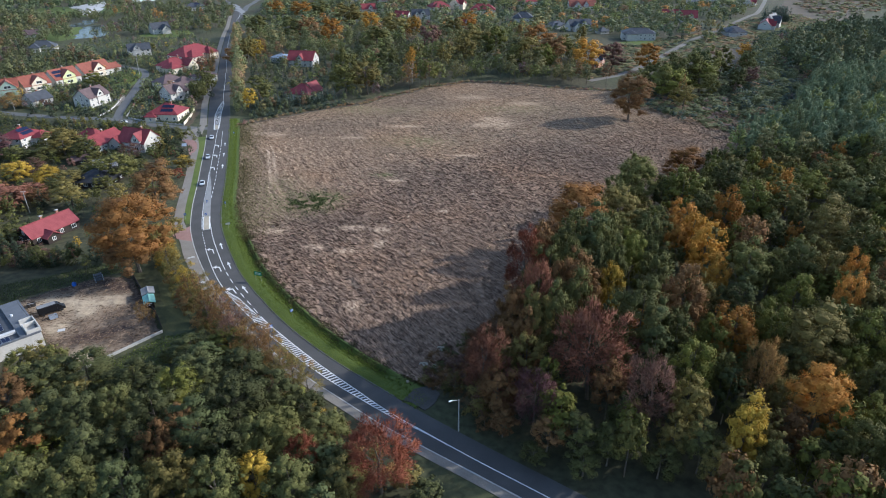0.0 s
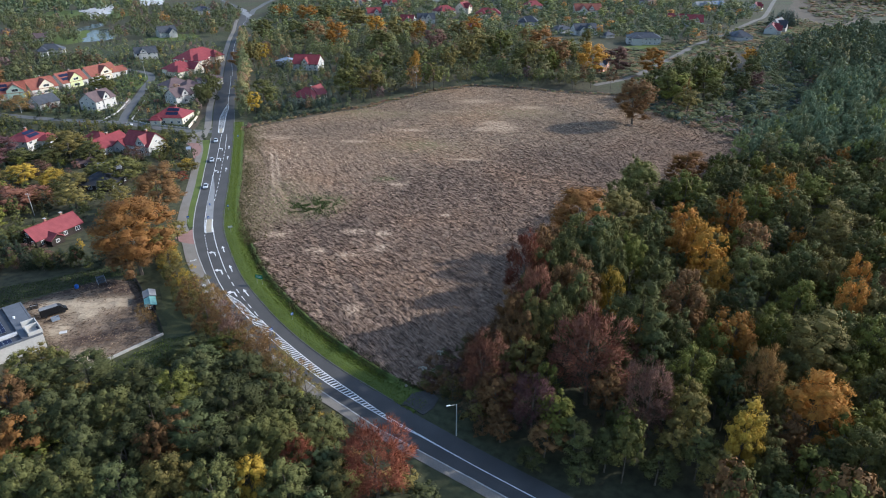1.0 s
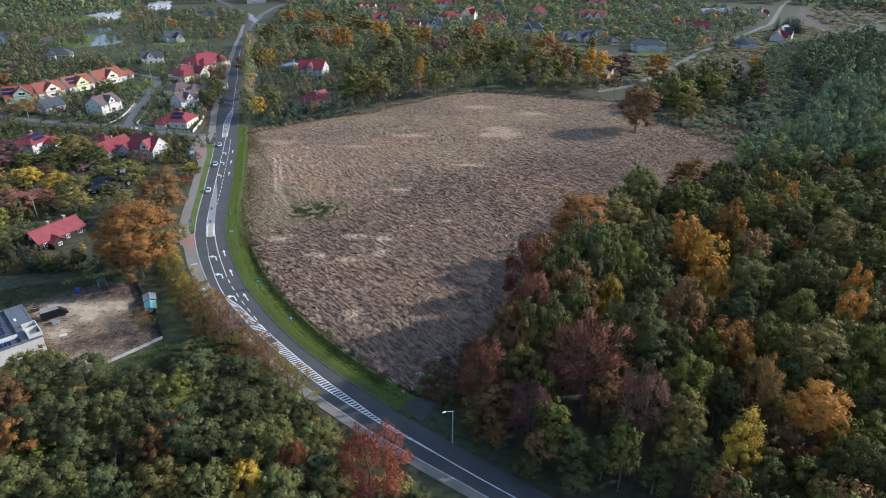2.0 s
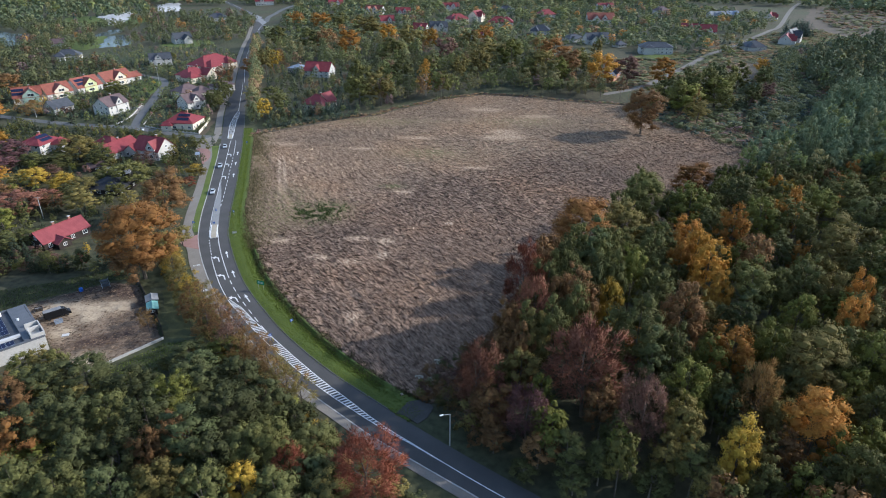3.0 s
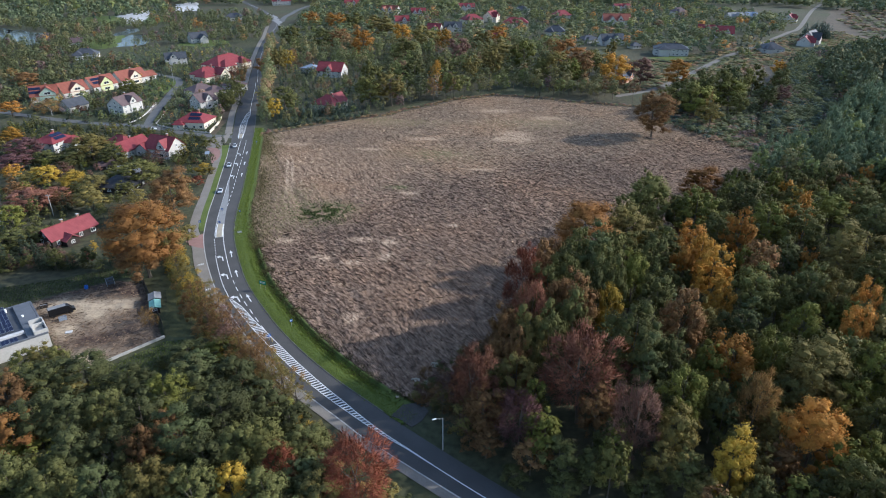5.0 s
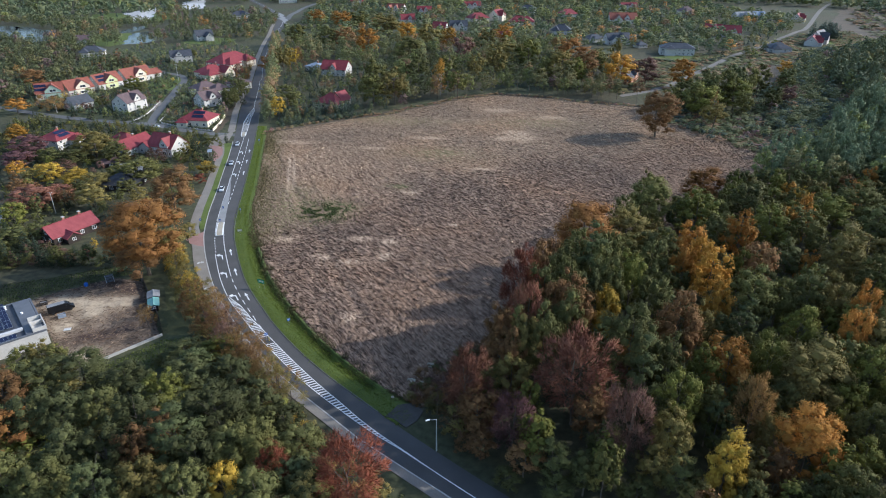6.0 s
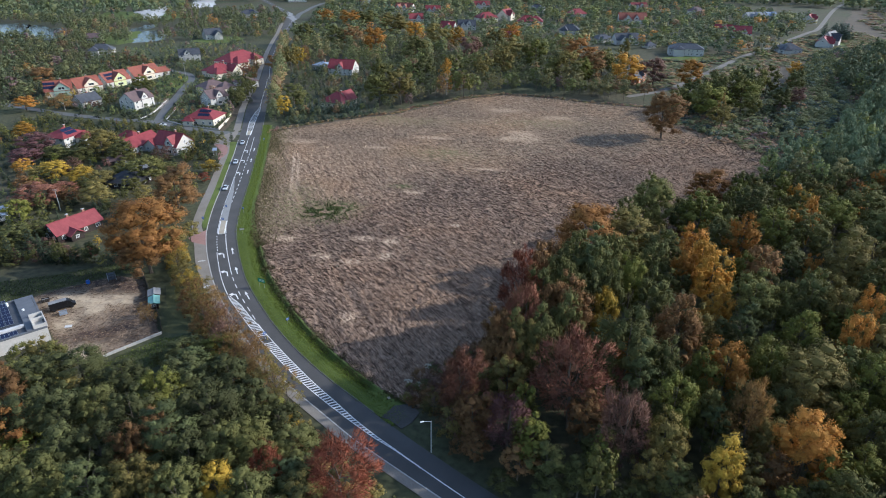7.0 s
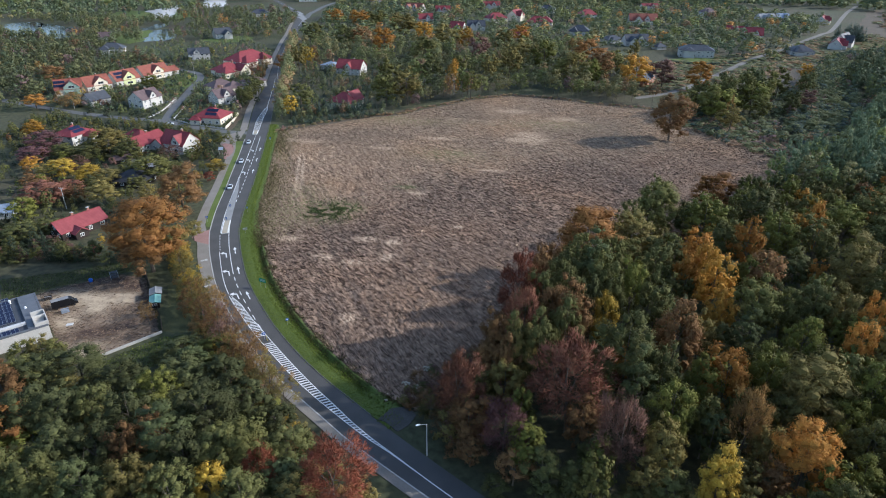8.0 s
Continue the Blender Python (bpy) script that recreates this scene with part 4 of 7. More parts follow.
def wood(name, spots, lod, label, category="woodland"):
    """Many trees in one mesh. spots: rows of (colour, form, x, y, h, r)."""
    if not spots:
        return
    vs, ix, ns = [], [], []
    tv, tf, base = [], [], 0
    for colour, form, x, y, h, r in spots:
        tri = crown_shape(form, int(rng.integers(0, 4)), lod)
        a = rng.uniform(0, 6.28)
        ca, sa = math.cos(a), math.sin(a)
        p = tri[:, :3].reshape(-1, 3)
        q = np.column_stack([(p[:, 0] * ca - p[:, 1] * sa) * r / 8 + x, (p[:, 0] * sa + p[:, 1] * ca) * r / 8 + y, p[:, 2] * h / 20])
        vs.append(q)
        p = np.repeat(tri[:, 3], 3, axis=0)
        ns.append(unit(np.column_stack([(p[:, 0] * ca - p[:, 1] * sa) * 8 / r, (p[:, 0] * sa + p[:, 1] * ca) * 8 / r, p[:, 2] * 20 / h])))
        ix.append(np.full(len(tri), LEAF_NAMES.index(colour)))
        if lod != "faint":
            t = h * 0.72
            w = 0.012 * h
            k = np.array([(w, 0), (-w * .5, w * .87), (-w * .5, -w * .87)])
            tv.append(np.vstack([np.column_stack([k + (x, y), np.full(3, -0.3)]), np.column_stack([k * 0.35 + (x, y), np.full(3, t)])]))
            for i in range(3):
                j = (i + 1) % 3
                tf += [(base + i, base + j, base + 3 + j), (base + i, base + 3 + j, base + 3 + i)]
            base += 6
    v = np.vstack(vs)
    # distant woods and the pine wood take the leaf colours with haze in them
    me = mesh_arrays(name, v, np.arange(len(v)).reshape(-1, 3), [(LEAF if lod == "close" or np.mean([q[3] for q in spots]) < 330 and lod != "soft" else HAZED_LEAF)[k] for k in LEAF_NAMES], np.concatenate(ix), np.vstack(ns))
    ob = tagged(mesh_part(name, me), label, category, kind="stuff")
    if tv:
        mesh_part("trunks", mesh_arrays("trunks", np.vstack(tv), np.array(tf), [BARK]), ob, "thin brown trunks")
    return ob


def scatter(poly, gap, seed, jitter=0.45):
    """Uneven spots in a polygon, about gap metres apart."""
    r = np.random.default_rng(seed)
    p = np.array(poly)
    xs = np.arange(p[:, 0].min(), p[:, 0].max(), gap)
    ys = np.arange(p[:, 1].min(), p[:, 1].max(), gap * 0.87)
    gx, gy = np.meshgrid(xs, ys)
    gx = gx + (np.arange(len(ys)) % 2)[:, None] * gap / 2
    gx = gx + r.uniform(-jitter, jitter, gx.shape) * gap
    gy = gy + r.uniform(-jitter, jitter, gx.shape) * gap
    k = inside(poly, gx, gy) & (gx > -0.8 * gy - 42) & (gx < 0.68 * gy + 52)
    x, y = gx[k], gy[k]
    o = r.permutation(len(x))
    return x[o], y[o]


ALL_ROADS = [(EDGE + EDGE_N * 4, 8.5), (VILLAGE_STREET, 5.5), (SIDE_STREET, 5.5), (TRACK, 7.0), (FAR_STREET, 6.0)]


def free(x, y, gap=0.0, roads=True):
    """Which spots keep clear of roads, houses and the field."""
    ok = np.ones(len(x), bool)
    if roads:
        for c, d in ALL_ROADS:
            ok &= distance_to(c[::2], x, y) > d + gap
    for px, py, pr in PLACES:
        ok &= np.hypot(x - px, y - py) > pr + gap
    return ok


def mix(r, table):
    names, w = zip(*table)
    return names[r.choice(len(names), p=np.array(w) / sum(w))]

# ---- houses ----


def gable_roof(bm, L, W, e, r, over=0.5, thick=0.22):
    """A gabled roof over a block L along x and W along y, both centred; the ridge runs along x."""
    h = W / 2 + over
    drop = (r - e) / (W / 2) * over
    x = L / 2 + over
    pts = [(-h, e - drop), (0, r), (h, e - drop)]
    lo = [[bm.verts.new((s * x, y, z)) for y, z in pts] for s in (-1, 1)]
    hi = [[bm.verts.new((s * x, y, z + thick)) for y, z in pts] for s in (-1, 1)]
    for k in (0, 1):
        bm.faces.new((hi[0][k], hi[1][k], hi[1][k + 1], hi[0][k + 1]))
        bm.faces.new((lo[0][k], lo[0][k + 1], lo[1][k + 1], lo[1][k]))
        for s in (0, 1):
            bm.faces.new((lo[s][k], lo[s][k + 1], hi[s][k + 1], hi[s][k]))
    for k in (0, 2):
        bm.faces.new((lo[0][k], lo[1][k], hi[1][k], hi[0][k]))
    return bm


def hip_roof(bm, L, W, e, r, over=0.6, thick=0.22):
    x, y = L / 2 + over, W / 2 + over
    rx = max(0.3, L / 2 - W / 2)
    z = e - 0.15
    lo = [bm.verts.new((sx * x, sy * y, z)) for sx, sy in ((-1, -1), (1, -1), (1, 1), (-1, 1))]
    up = [bm.verts.new((sx * x, sy * y, z + thick)) for sx, sy in ((-1, -1), (1, -1), (1, 1), (-1, 1))]
    a, b = bm.verts.new((-rx, 0, r)), bm.verts.new((rx, 0, r))
    bm.faces.new(lo[::-1])
    for i in range(4):
        j = (i + 1) % 4
        bm.faces.new((lo[i], lo[j], up[j], up[i]))
    bm.faces.new((up[0], up[1], b, a))
    bm.faces.new((up[1], up[2], b))
    bm.faces.new((up[2], up[3], a, b))
    bm.faces.new((up[3], up[0], a))
    return bm


def gable_walls(bm, L, W, e, r):
    """Walls of a gabled block, rising into the gables at both ends."""
    prof = [(-W / 2, -0.3), (W / 2, -0.3), (W / 2, e), (0, r - 0.02), (-W / 2, e)]
    a = [bm.verts.new((-L / 2, y, z)) for y, z in prof]
    b = [bm.verts.new((L / 2, y, z)) for y, z in prof]
    bm.faces.new(a)
    bm.faces.new(b[::-1])
    for i in range(5):
        j = (i + 1) % 5
        bm.faces.new((a[i], b[i], b[j], a[j]))
    return bm


def window(parent, x, y, z, w, h, facing, joinery=None, name="window"):
    """A window set on a wall: a proud frame with panes. facing: 'x+', 'x-', 'y+' or 'y-'."""
    turn = {"y-": 0, "x+": 90, "y+": 180, "x-": -90}[facing]
    m = pose(x, y, z, 0, 0, turn)
    bm = bmesh.new()
    t = 0.12
    box(bm, -w / 2, -0.06, 0, w / 2, 0.05, t)
    box(bm, -w / 2, -0.06, h - t, w / 2, 0.05, h)
    for s in (-w / 2, -t / 2, w / 2 - t):
        box(bm, s, -0.06, t, s + t, 0.05, h - t)
    bmesh.ops.transform(bm, matrix=m, verts=bm.verts)
    f = part(name, bm, joinery or FRAME_WHITE, parent)
    bm = bmesh.new()
    box(bm, -w / 2 + 0.02, -0.03, 0.02, w / 2 - 0.02, 0.04, h - 0.02)
    bmesh.ops.transform(bm, matrix=m, verts=bm.verts)
    part("pane", bm, GLASS, f)
    return f


FRAME_WHITE = surface("white_window_frame", (0.70, 0.70, 0.68), (0.82, 0.82, 0.80), 1.0, 4.0, 0.5, relief=0)
FRAME_BROWN = surface("brown_window_frame", (0.10, 0.06, 0.035), (0.17, 0.10, 0.06), 1.0, 4.0, 0.5, relief=0)
CHIMNEY = surface("chimney_brick", (0.22, 0.10, 0.07), (0.36, 0.17, 0.12), 1.5, 6.0)


def house(x, y, ang, L, W, e, r, roof, wall, label, style="gable", dormer=None, solar=False, chimneys=1, wings=(), name="house", floors=None, balcony=False, joinery=None):
    """A house with its middle at (x, y); ang: the turn of its ridge; e, r: eaves and ridge height. wings: further blocks in its own plan
    (dx, dy, turn, L, W, e, r, style). dormer: (position along the ridge, width, wall colour) of a gable on the camera's side."""
    m = pose(x, y, 0, 0, 0, ang)
    h = empty(name, m, label, "house" if name != "shed" else "shed")
    PLACES.append((x, y, max(L, W) * 0.55 + 2.0))
    HOUSE_CORES.append((x, y, max(L, W) * 0.52 + 0.8))
    d = math.hypot(x, y)
    k = 1.7 if d > 620 else 1.25 if y < 360 else 1.0
    PLACES.append((x - x / d * 9 * k, y - y / d * 9 * k, max(L, W) * 0.38 * k))
    for i, (dx, dy, tn, l, w, ee, rr, st) in enumerate(((0, 0, 0, L, W, e, r, style),) + tuple(wings)):
        k = pose(dx, dy, 0, 0, 0, tn)
        bm = bmesh.new()
        if st == "gable":
            gable_walls(bm, l, w, ee, rr)
        else:
            box(bm, -l / 2, -w / 2, -0.3, l / 2, w / 2, ee)
        bmesh.ops.transform(bm, matrix=k, verts=bm.verts)
        part("wall", bm, wall, h)
        bm = bmesh.new()
        if st == "gable":
            gable_roof(bm, l, w, ee, rr)
        elif st == "hip":
            hip_roof(bm, l, w, ee, rr)
        bmesh.ops.transform(bm, matrix=k, verts=bm.verts)
        rf = part("roof", bm, ROOF[roof], h)
        # ridge cap
        bm = bmesh.new()
        rl = l / 2 + 0.5 if st == "gable" else max(0.3, l / 2 - w / 2)
        cyl(bm, (-rl, 0, rr + 0.2), (rl, 0, rr + 0.2), 0.16, 0.16, 6)
        bmesh.ops.transform(bm, matrix=k, verts=bm.verts)
        part("ridge_cap", bm, ROOF[roof], rf)
        nf = floors or (2 if ee > 4.6 else 1)
        pitch = ee / nf
        for fl in range(nf):
            z0 = fl * pitch + 0.9
            wh = min(1.5, pitch - 1.2)
            for side, span, half in (("y-", l, w / 2), ("x+", w, l / 2), ("x-", w, l / 2))[:3 if y < 560 else 1]:
                c = max(1, int(span / 3.6))
                for j in range(c):
                    s = (j + 0.5) / c * span - span / 2 + 0.2 * math.sin(j * 2.3 + fl + x)
                    px, py = {"y-": (s, -half), "y+": (s, half), "x+": (half, s), "x-": (-half, s)}[side]
                    q = k @ Vector((px, py, 0))
                    ww = 1.3 + 0.4 * ((j + fl) % 2)
                    wd = window(h, 0, 0, 0, ww, wh, side, joinery)
                    wd.matrix_basis = Matrix.Translation((0, 0, 0)) @ k @ Matrix.Translation((px, py, z0))
        if st == "gable" and rr - ee > 3:
            for side, s in (("x+", 1), ("x-", -1)):
                wd = window(h, 0, 0, 0, 1.3, 1.4, side, joinery)
                wd.matrix_basis = k @ Matrix.Translation((s * l / 2, 0, ee + 0.4))
    for c in range(chimneys):
        cx = (c - (chimneys - 1) / 2) * L * 0.35 + L * 0.12
        bm = bmesh.new()
        box(bm, cx - 0.4, 0.5, r - 1.6, cx + 0.4, 1.3, r + 1.0)
        ch = part("chimney", bm, CHIMNEY, h)
        bm = bmesh.new()
        box(bm, cx - 0.5, 0.4, r + 1.0, cx + 0.5, 1.4, r + 1.15)
        part("chimney_cap", bm, KERB, ch)
    if dormer:
        px, dw, dm = dormer
        top = min(r - 0.15, e + dw * 0.62 + 1.4)
        depth = W / 2 + 0.4
        k = Matrix.Translation((px, -depth / 2, 0)) @ pose(0, 0, 0, 0, 0, 90)
        bm = bmesh.new()
        gable_walls(bm, depth, dw, e + 1.3, top)
        bmesh.ops.transform(bm, matrix=k, verts=bm.verts)
        d = part("dormer", bm, dm, h, "gabled dormer in a lighter render")
        bm = bmesh.new()
        gable_roof(bm, depth, dw, e + 1.3, top, 0.35)
        bmesh.ops.transform(bm, matrix=k, verts=bm.verts)
        part("dormer_roof", bm, ROOF[roof], d)
        wd = window(h, 0, 0, 0, dw * 0.4, 1.7, "y-", joinery)
        wd.matrix_basis = Matrix.Translation((px, -depth, e + 0.5))
        wd = window(h, 0, 0, 0, dw * 0.45, 1.6, "y-", joinery)
        wd.matrix_basis = Matrix.Translation((px, -depth, 1.0))
    if solar:
        run = math.hypot(W / 2, r - e)
        tilt = math.degrees(math.atan2(r - e, W / 2))
        for i in range(5):
            for j in range(2):
                bm = bmesh.new()
                box(bm, -0.66, -1.05, 0, 0.66, 1.05, 0.05)
                t = 0.32 + 0.36 * j
                wy, wz = -W / 2 * (1 - t), e + (r - e) * t + 0.33
                bmesh.ops.transform(bm, matrix=pose((i - 2) * 1.38 + (solar if isinstance(solar, float) else 0), wy, wz, tilt, 0, 0), verts=bm.verts)
                part("solar_panel", bm, SOLAR, h, "dark blue solar panel")
    if balcony:
        bm = bmesh.new()
        box(bm, -1.8, -W / 2 - 1.4, 2.7, 1.8, -W / 2, 2.85)
        for s in np.linspace(-1.75, 1.75, 9):
            box(bm, s - 0.03, -W / 2 - 1.38, 2.85, s + 0.03, -W / 2 - 1.32, 3.8)
        box(bm, -1.8, -W / 2 - 1.4, 3.8, 1.8, -W / 2 - 1.3, 3.88)
        part("balcony", bm, FRAME_WHITE, h)
    return h


def build_village():
    w, b = RENDER_WHITE, RENDER_BEIGE
    house(-147.5, 294.0, -18, 15, 11.5, 4.6, 9.6, "red", w, "white two-storey villa with a red tiled roof and gable balcony", balcony=True, dormer=(3.2, 5.0, w), wings=((-9, -1.5, 90, 10, 8, 3.2, 6.2, "gable"),))
    house(-167.2, 296, 74, 19, 11, 3.4, 6.8, "red", w, "long white single-storey house with a red tiled roof", chimneys=1, wings=((6, 11, 90, 12, 8, 3.2, 6.4, "hip"),))
    house(-208, 299, 80, 14, 12, 5.2, 8.6, "red", w, "white house with a red hipped roof and roof panels", style="hip", solar=True, wings=((4, -8.5, 0, 8, 6, 4, 6.5, "hip"),))
    house(-154.5, 347, -4, 17, 14.5, 4.0, 8.4, "red", b, "beige bungalow with a red hipped roof and solar panels", style="hip", solar=2.0, wings=((-6, -7.5, 0, 6, 4, 3, 4.6, "hip"),))
    house(-212.5, 377.5, 74, 16, 12, 5.6, 10.0, "brown", w, "white gabled house with a mauve-brown tiled roof", dormer=(0.5, 5.0, w))
    house(-281, 402.5, 32, 16, 13, 4.2, 9.6, "orange", b, "terraced house with an orange tiled roof and pale green gable", dormer=(2.0, 9.5, RENDER_GREEN), solar=-5.0)
    house(-270.5, 415.5, 58, 17, 13, 4.2, 9.6, "orange", w, "terraced house with an orange tiled roof and cream gable", dormer=(1.0, 9.5, b))
    house(-262, 435.5, 66, 19, 13, 4.2, 9.8, "orange", w, "terraced house with an orange tiled roof and lime gable", dormer=(0.5, 9.5, RENDER_LIME), solar=-4.5)
    house(-253, 459, 64, 22, 13, 4.2, 9.8, "orange", w, "terraced house with an orange tiled roof and yellow gable", dormer=(1.0, 9.0, b), wings=((15, 1, 0, 12, 9, 3.2, 6, "gable"),))
    house(-246, 377.5, 66, 13, 11, 3.6, 7.4, "dark", w, "low white house with a dark green-grey gabled roof")
    house(-202, 478, 62, 20, 14, 4.6, 9.0, "red", b, "beige house with a spreading red hipped roof", style="hip", chimneys=2, wings=((-7, -7, 90, 11, 10, 4.0, 7.6, "hip"), (7, -8, 90, 10, 9, 4.2, 8.2, "gable")))
    house(-203, 520, 66, 34, 19, 5.4, 11.5, "red", b, "large house with a broad red hipped roof among trees", style="hip", chimneys=1, wings=((-9, -9, 90, 12, 12, 5.0, 9.5, "hip"), (10, -8, 90, 11, 10, 5.0, 9.5, "hip")))
    house(-184, 424, 55, 17, 13, 4.0, 8.0, "brown", b, "bungalow with a dark brown hipped roof", style="hip", wings=((5, -9, 0, 12, 10, 3.6, 7, "hip"),))
    house(-168, 391, 58, 13, 11, 5.0, 9.2, "brown", w, "white gabled house with a grey-brown roof", dormer=(0.0, 4.6, w))
    house(-166, 440, 60, 13, 11, 4.2, 8.0, "brown", w, "house with a dark brown hipped roof among shrubs", style="hip")
    house(-254, 539, 30, 17, 12, 5.4, 9.4, "dark", w, "white house with a dark steep roof and dormers", dormer=(-2.0, 5.0, w))
    house(-286, 660, 40, 17, 13, 5.0, 10.0, "dark", w, "dark-roofed house with a white gable on a lawn", wings=((3, -6, 90, 12, 8, 4.5, 8.5, "gable"),))
    house(-346, 560, 18, 20, 12, 4.0, 8.5, "dark", w, "wide house with a dark hipped roof", style="hip", wings=((-5, -5, 90, 9, 8, 3.8, 7, "hip"),))
    house(-394, 625, 20, 12, 10, 4.2, 8.0, "brown", w, "small house with a brown roof by the ponds")
    house(-318, 850, 25, 24, 15, 4.2, 9.0, "dark", w, "dark-roofed house with roof panels near the junction", style="hip", solar=3.0)
    house(-318, 1060, 20, 28, 15, 6.0, 11.0, "red", w, "white house with a red roof at the junction", dormer=(-4, 6, w))
    house(-88, 394, -24, 17, 14, 3.6, 8.6, "red", b, "house with a red hipped roof behind conifers", style="hip", wings=((3, 5, 90, 9, 9, 4.5, 9.0, "gable"),))
    house(-129, 511, -15, 13, 12, 4.0, 6.2, "blue", w, "low house with a blue-grey roof among trees", style="hip")
    house(-109, 497, -8, 20, 15, 5.0, 10.5, "red", w, "house with a broad red tiled roof among trees", dormer=(0, 4.5, w))
    orchard_lane = ((-126, 946, -20, 26, 15, 4.5, 11, "orange", w, "gable"), (-95, 826, 20, 18, 12, 4.5, 10, "red", w, "gable"), (-84, 925, 5, 20, 14, 4.5, 10, "red", w, "gable"),
                    (-48, 752, -15, 16, 13, 4.2, 10, "red", w, "gable"), (-28, 764, 8, 20, 13, 5.2, 10.5, "dark", w, "gable"), (-8, 842, 25, 26, 16, 5.2, 11, "red", b, "hip"),
                    (17, 862, 60, 20, 14, 7, 13, "red", b, "gable"), (45, 787, -5, 30, 15, 5, 11, "red", b, "hip"), (110, 900, 20, 24, 14, 5, 11, "red", w, "hip"),
                    (85, 720, -10, 22, 15, 4.2, 10, "dark", w, "hip"))
    hill_lane = ((113, 672, 30, 20, 14, 3.2, 6.5, "dark", w, "hip"), (133, 655, 12, 24, 14, 5.2, 10.5, "dark", w, "gable"), (168, 824, 4, 34, 15, 5, 12, "orange", w, "gable"),
                 (114, 494, 62, 18, 13, 3.6, 8.0, "dark", BRICK_WALL, "gable"), (152, 634, 25, 11, 9, 2.6, 5.6, "dark", w, "hip"), (176, 598, -8, 30, 15, 6.2, 10.2, "dark", w, "hip"),
                 (262, 716, -12, 18, 14, 5, 11.5, "red", w, "gable"), (253, 748, -20, 18, 12, 4.2, 9, "red", w, "gable"), (330, 884, 15, 22, 13, 4, 8.5, "grey", w, "gable"),
                 (352, 890, 10, 16, 12, 4, 8.5, "blue", w, "gable"))
    track_side = ((274, 624, -4, 20, 17, 3.6, 8.5, "dark", w, "hip"), (322, 664, 60, 20, 12, 4.2, 9.5, "red", w, "gable"), (335, 682, 50, 24, 14, 5, 12, "dark", w, "gable"),
                  (388, 858, 58, 20, 12, 5, 10, "red", w, "gable"), (210, 1010, 12, 24, 14, 5, 10, "red", w, "gable"), (-20, 1000, 10, 24, 14, 5, 10, "red", w, "gable"),
                  (60, 960, -15, 22, 14, 5, 10, "dark", w, "hip"), (-200, 1040, 15, 22, 14, 5, 10, "red", w, "gable"), (280, 960, 20, 20, 14, 5, 10, "brown", w, "hip"),
                  (20, 700, 15, 18, 12, 4.2, 9, "red", w, "gable"))
    for i, (x, y, a, L, W, e, r, rf, wl, st) in enumerate(orchard_lane + hill_lane + track_side):
        if x > 20 and 580 < y < 900:
            x, y = x * 1.033, y * 1.033
        house(x, y, a, L, W, e, r, rf, wl, {"red": "white suburban house with a red tiled roof", "orange": "white suburban house with an orange tiled roof", "dark": "white suburban house with a dark grey roof",
                                            "brown": "suburban house with a brown roof", "grey": "low white house with a grey roof", "blue": "low white house with a blue-grey roof"}[rf]
              + (" and front gable" if st == "gable" else ", hipped on all sides"), style=st, dormer=(L * 0.12, min(6.5, L * 0.3), wl) if st == "gable" and L > 15 else None,
              wings=((-L * 0.22, -W * 0.45, 90, W * 0.7, L * 0.3, e, r - 1.4, st),) if L > 19 else ())


def timber_barn():
    """Long dark timber house with a red sheet roof, white windows and a porch."""
    h = house(-138, 197.6, 64, 17, 8.4, 3.1, 6.2, "sheet", DARK_WOOD, "dark timber cottage with a red sheet-metal roof and white windows", chimneys=2,
              wings=((-3.0, -5.2, 90, 4.0, 4.6, 2.4, 3.9, "gable"),), name="cottage")
    return h


def sheds():
    house(-145, 247, -4, 15, 13, 2.6, 6.2, "black", DARK_WOOD, "low shed with a black felt hipped roof", style="hip", chimneys=0, name="shed")
    house(-150, 264, 15, 9, 7, 2.4, 4.4, "grey", DARK_WOOD, "small grey-roofed shed among trees", chimneys=0, name="shed")
    house(-165, 272, 30, 7, 5, 2.2, 3.6, "brown", DARK_WOOD, "small brown-roofed shed among trees", chimneys=0, name="shed")
    house(-177, 206, 25, 12, 8, 2.6, 4.4, "blue", RENDER_WHITE, "low outbuilding with a pale blue sheet roof", chimneys=0, name="shed")
    house(-85.6, 155.6, -62, 3.0, 2.6, 2.3, 2.7, "grey", DARK_WOOD, "garden shed with a flat grey sheet roof", chimneys=0, name="shed")
    house(-83.6, 151.6, -62, 3.8, 2.2, 2.0, 2.35, "teal", DARK_WOOD, "garden shed with a teal sheet roof", chimneys=0, name="shed")


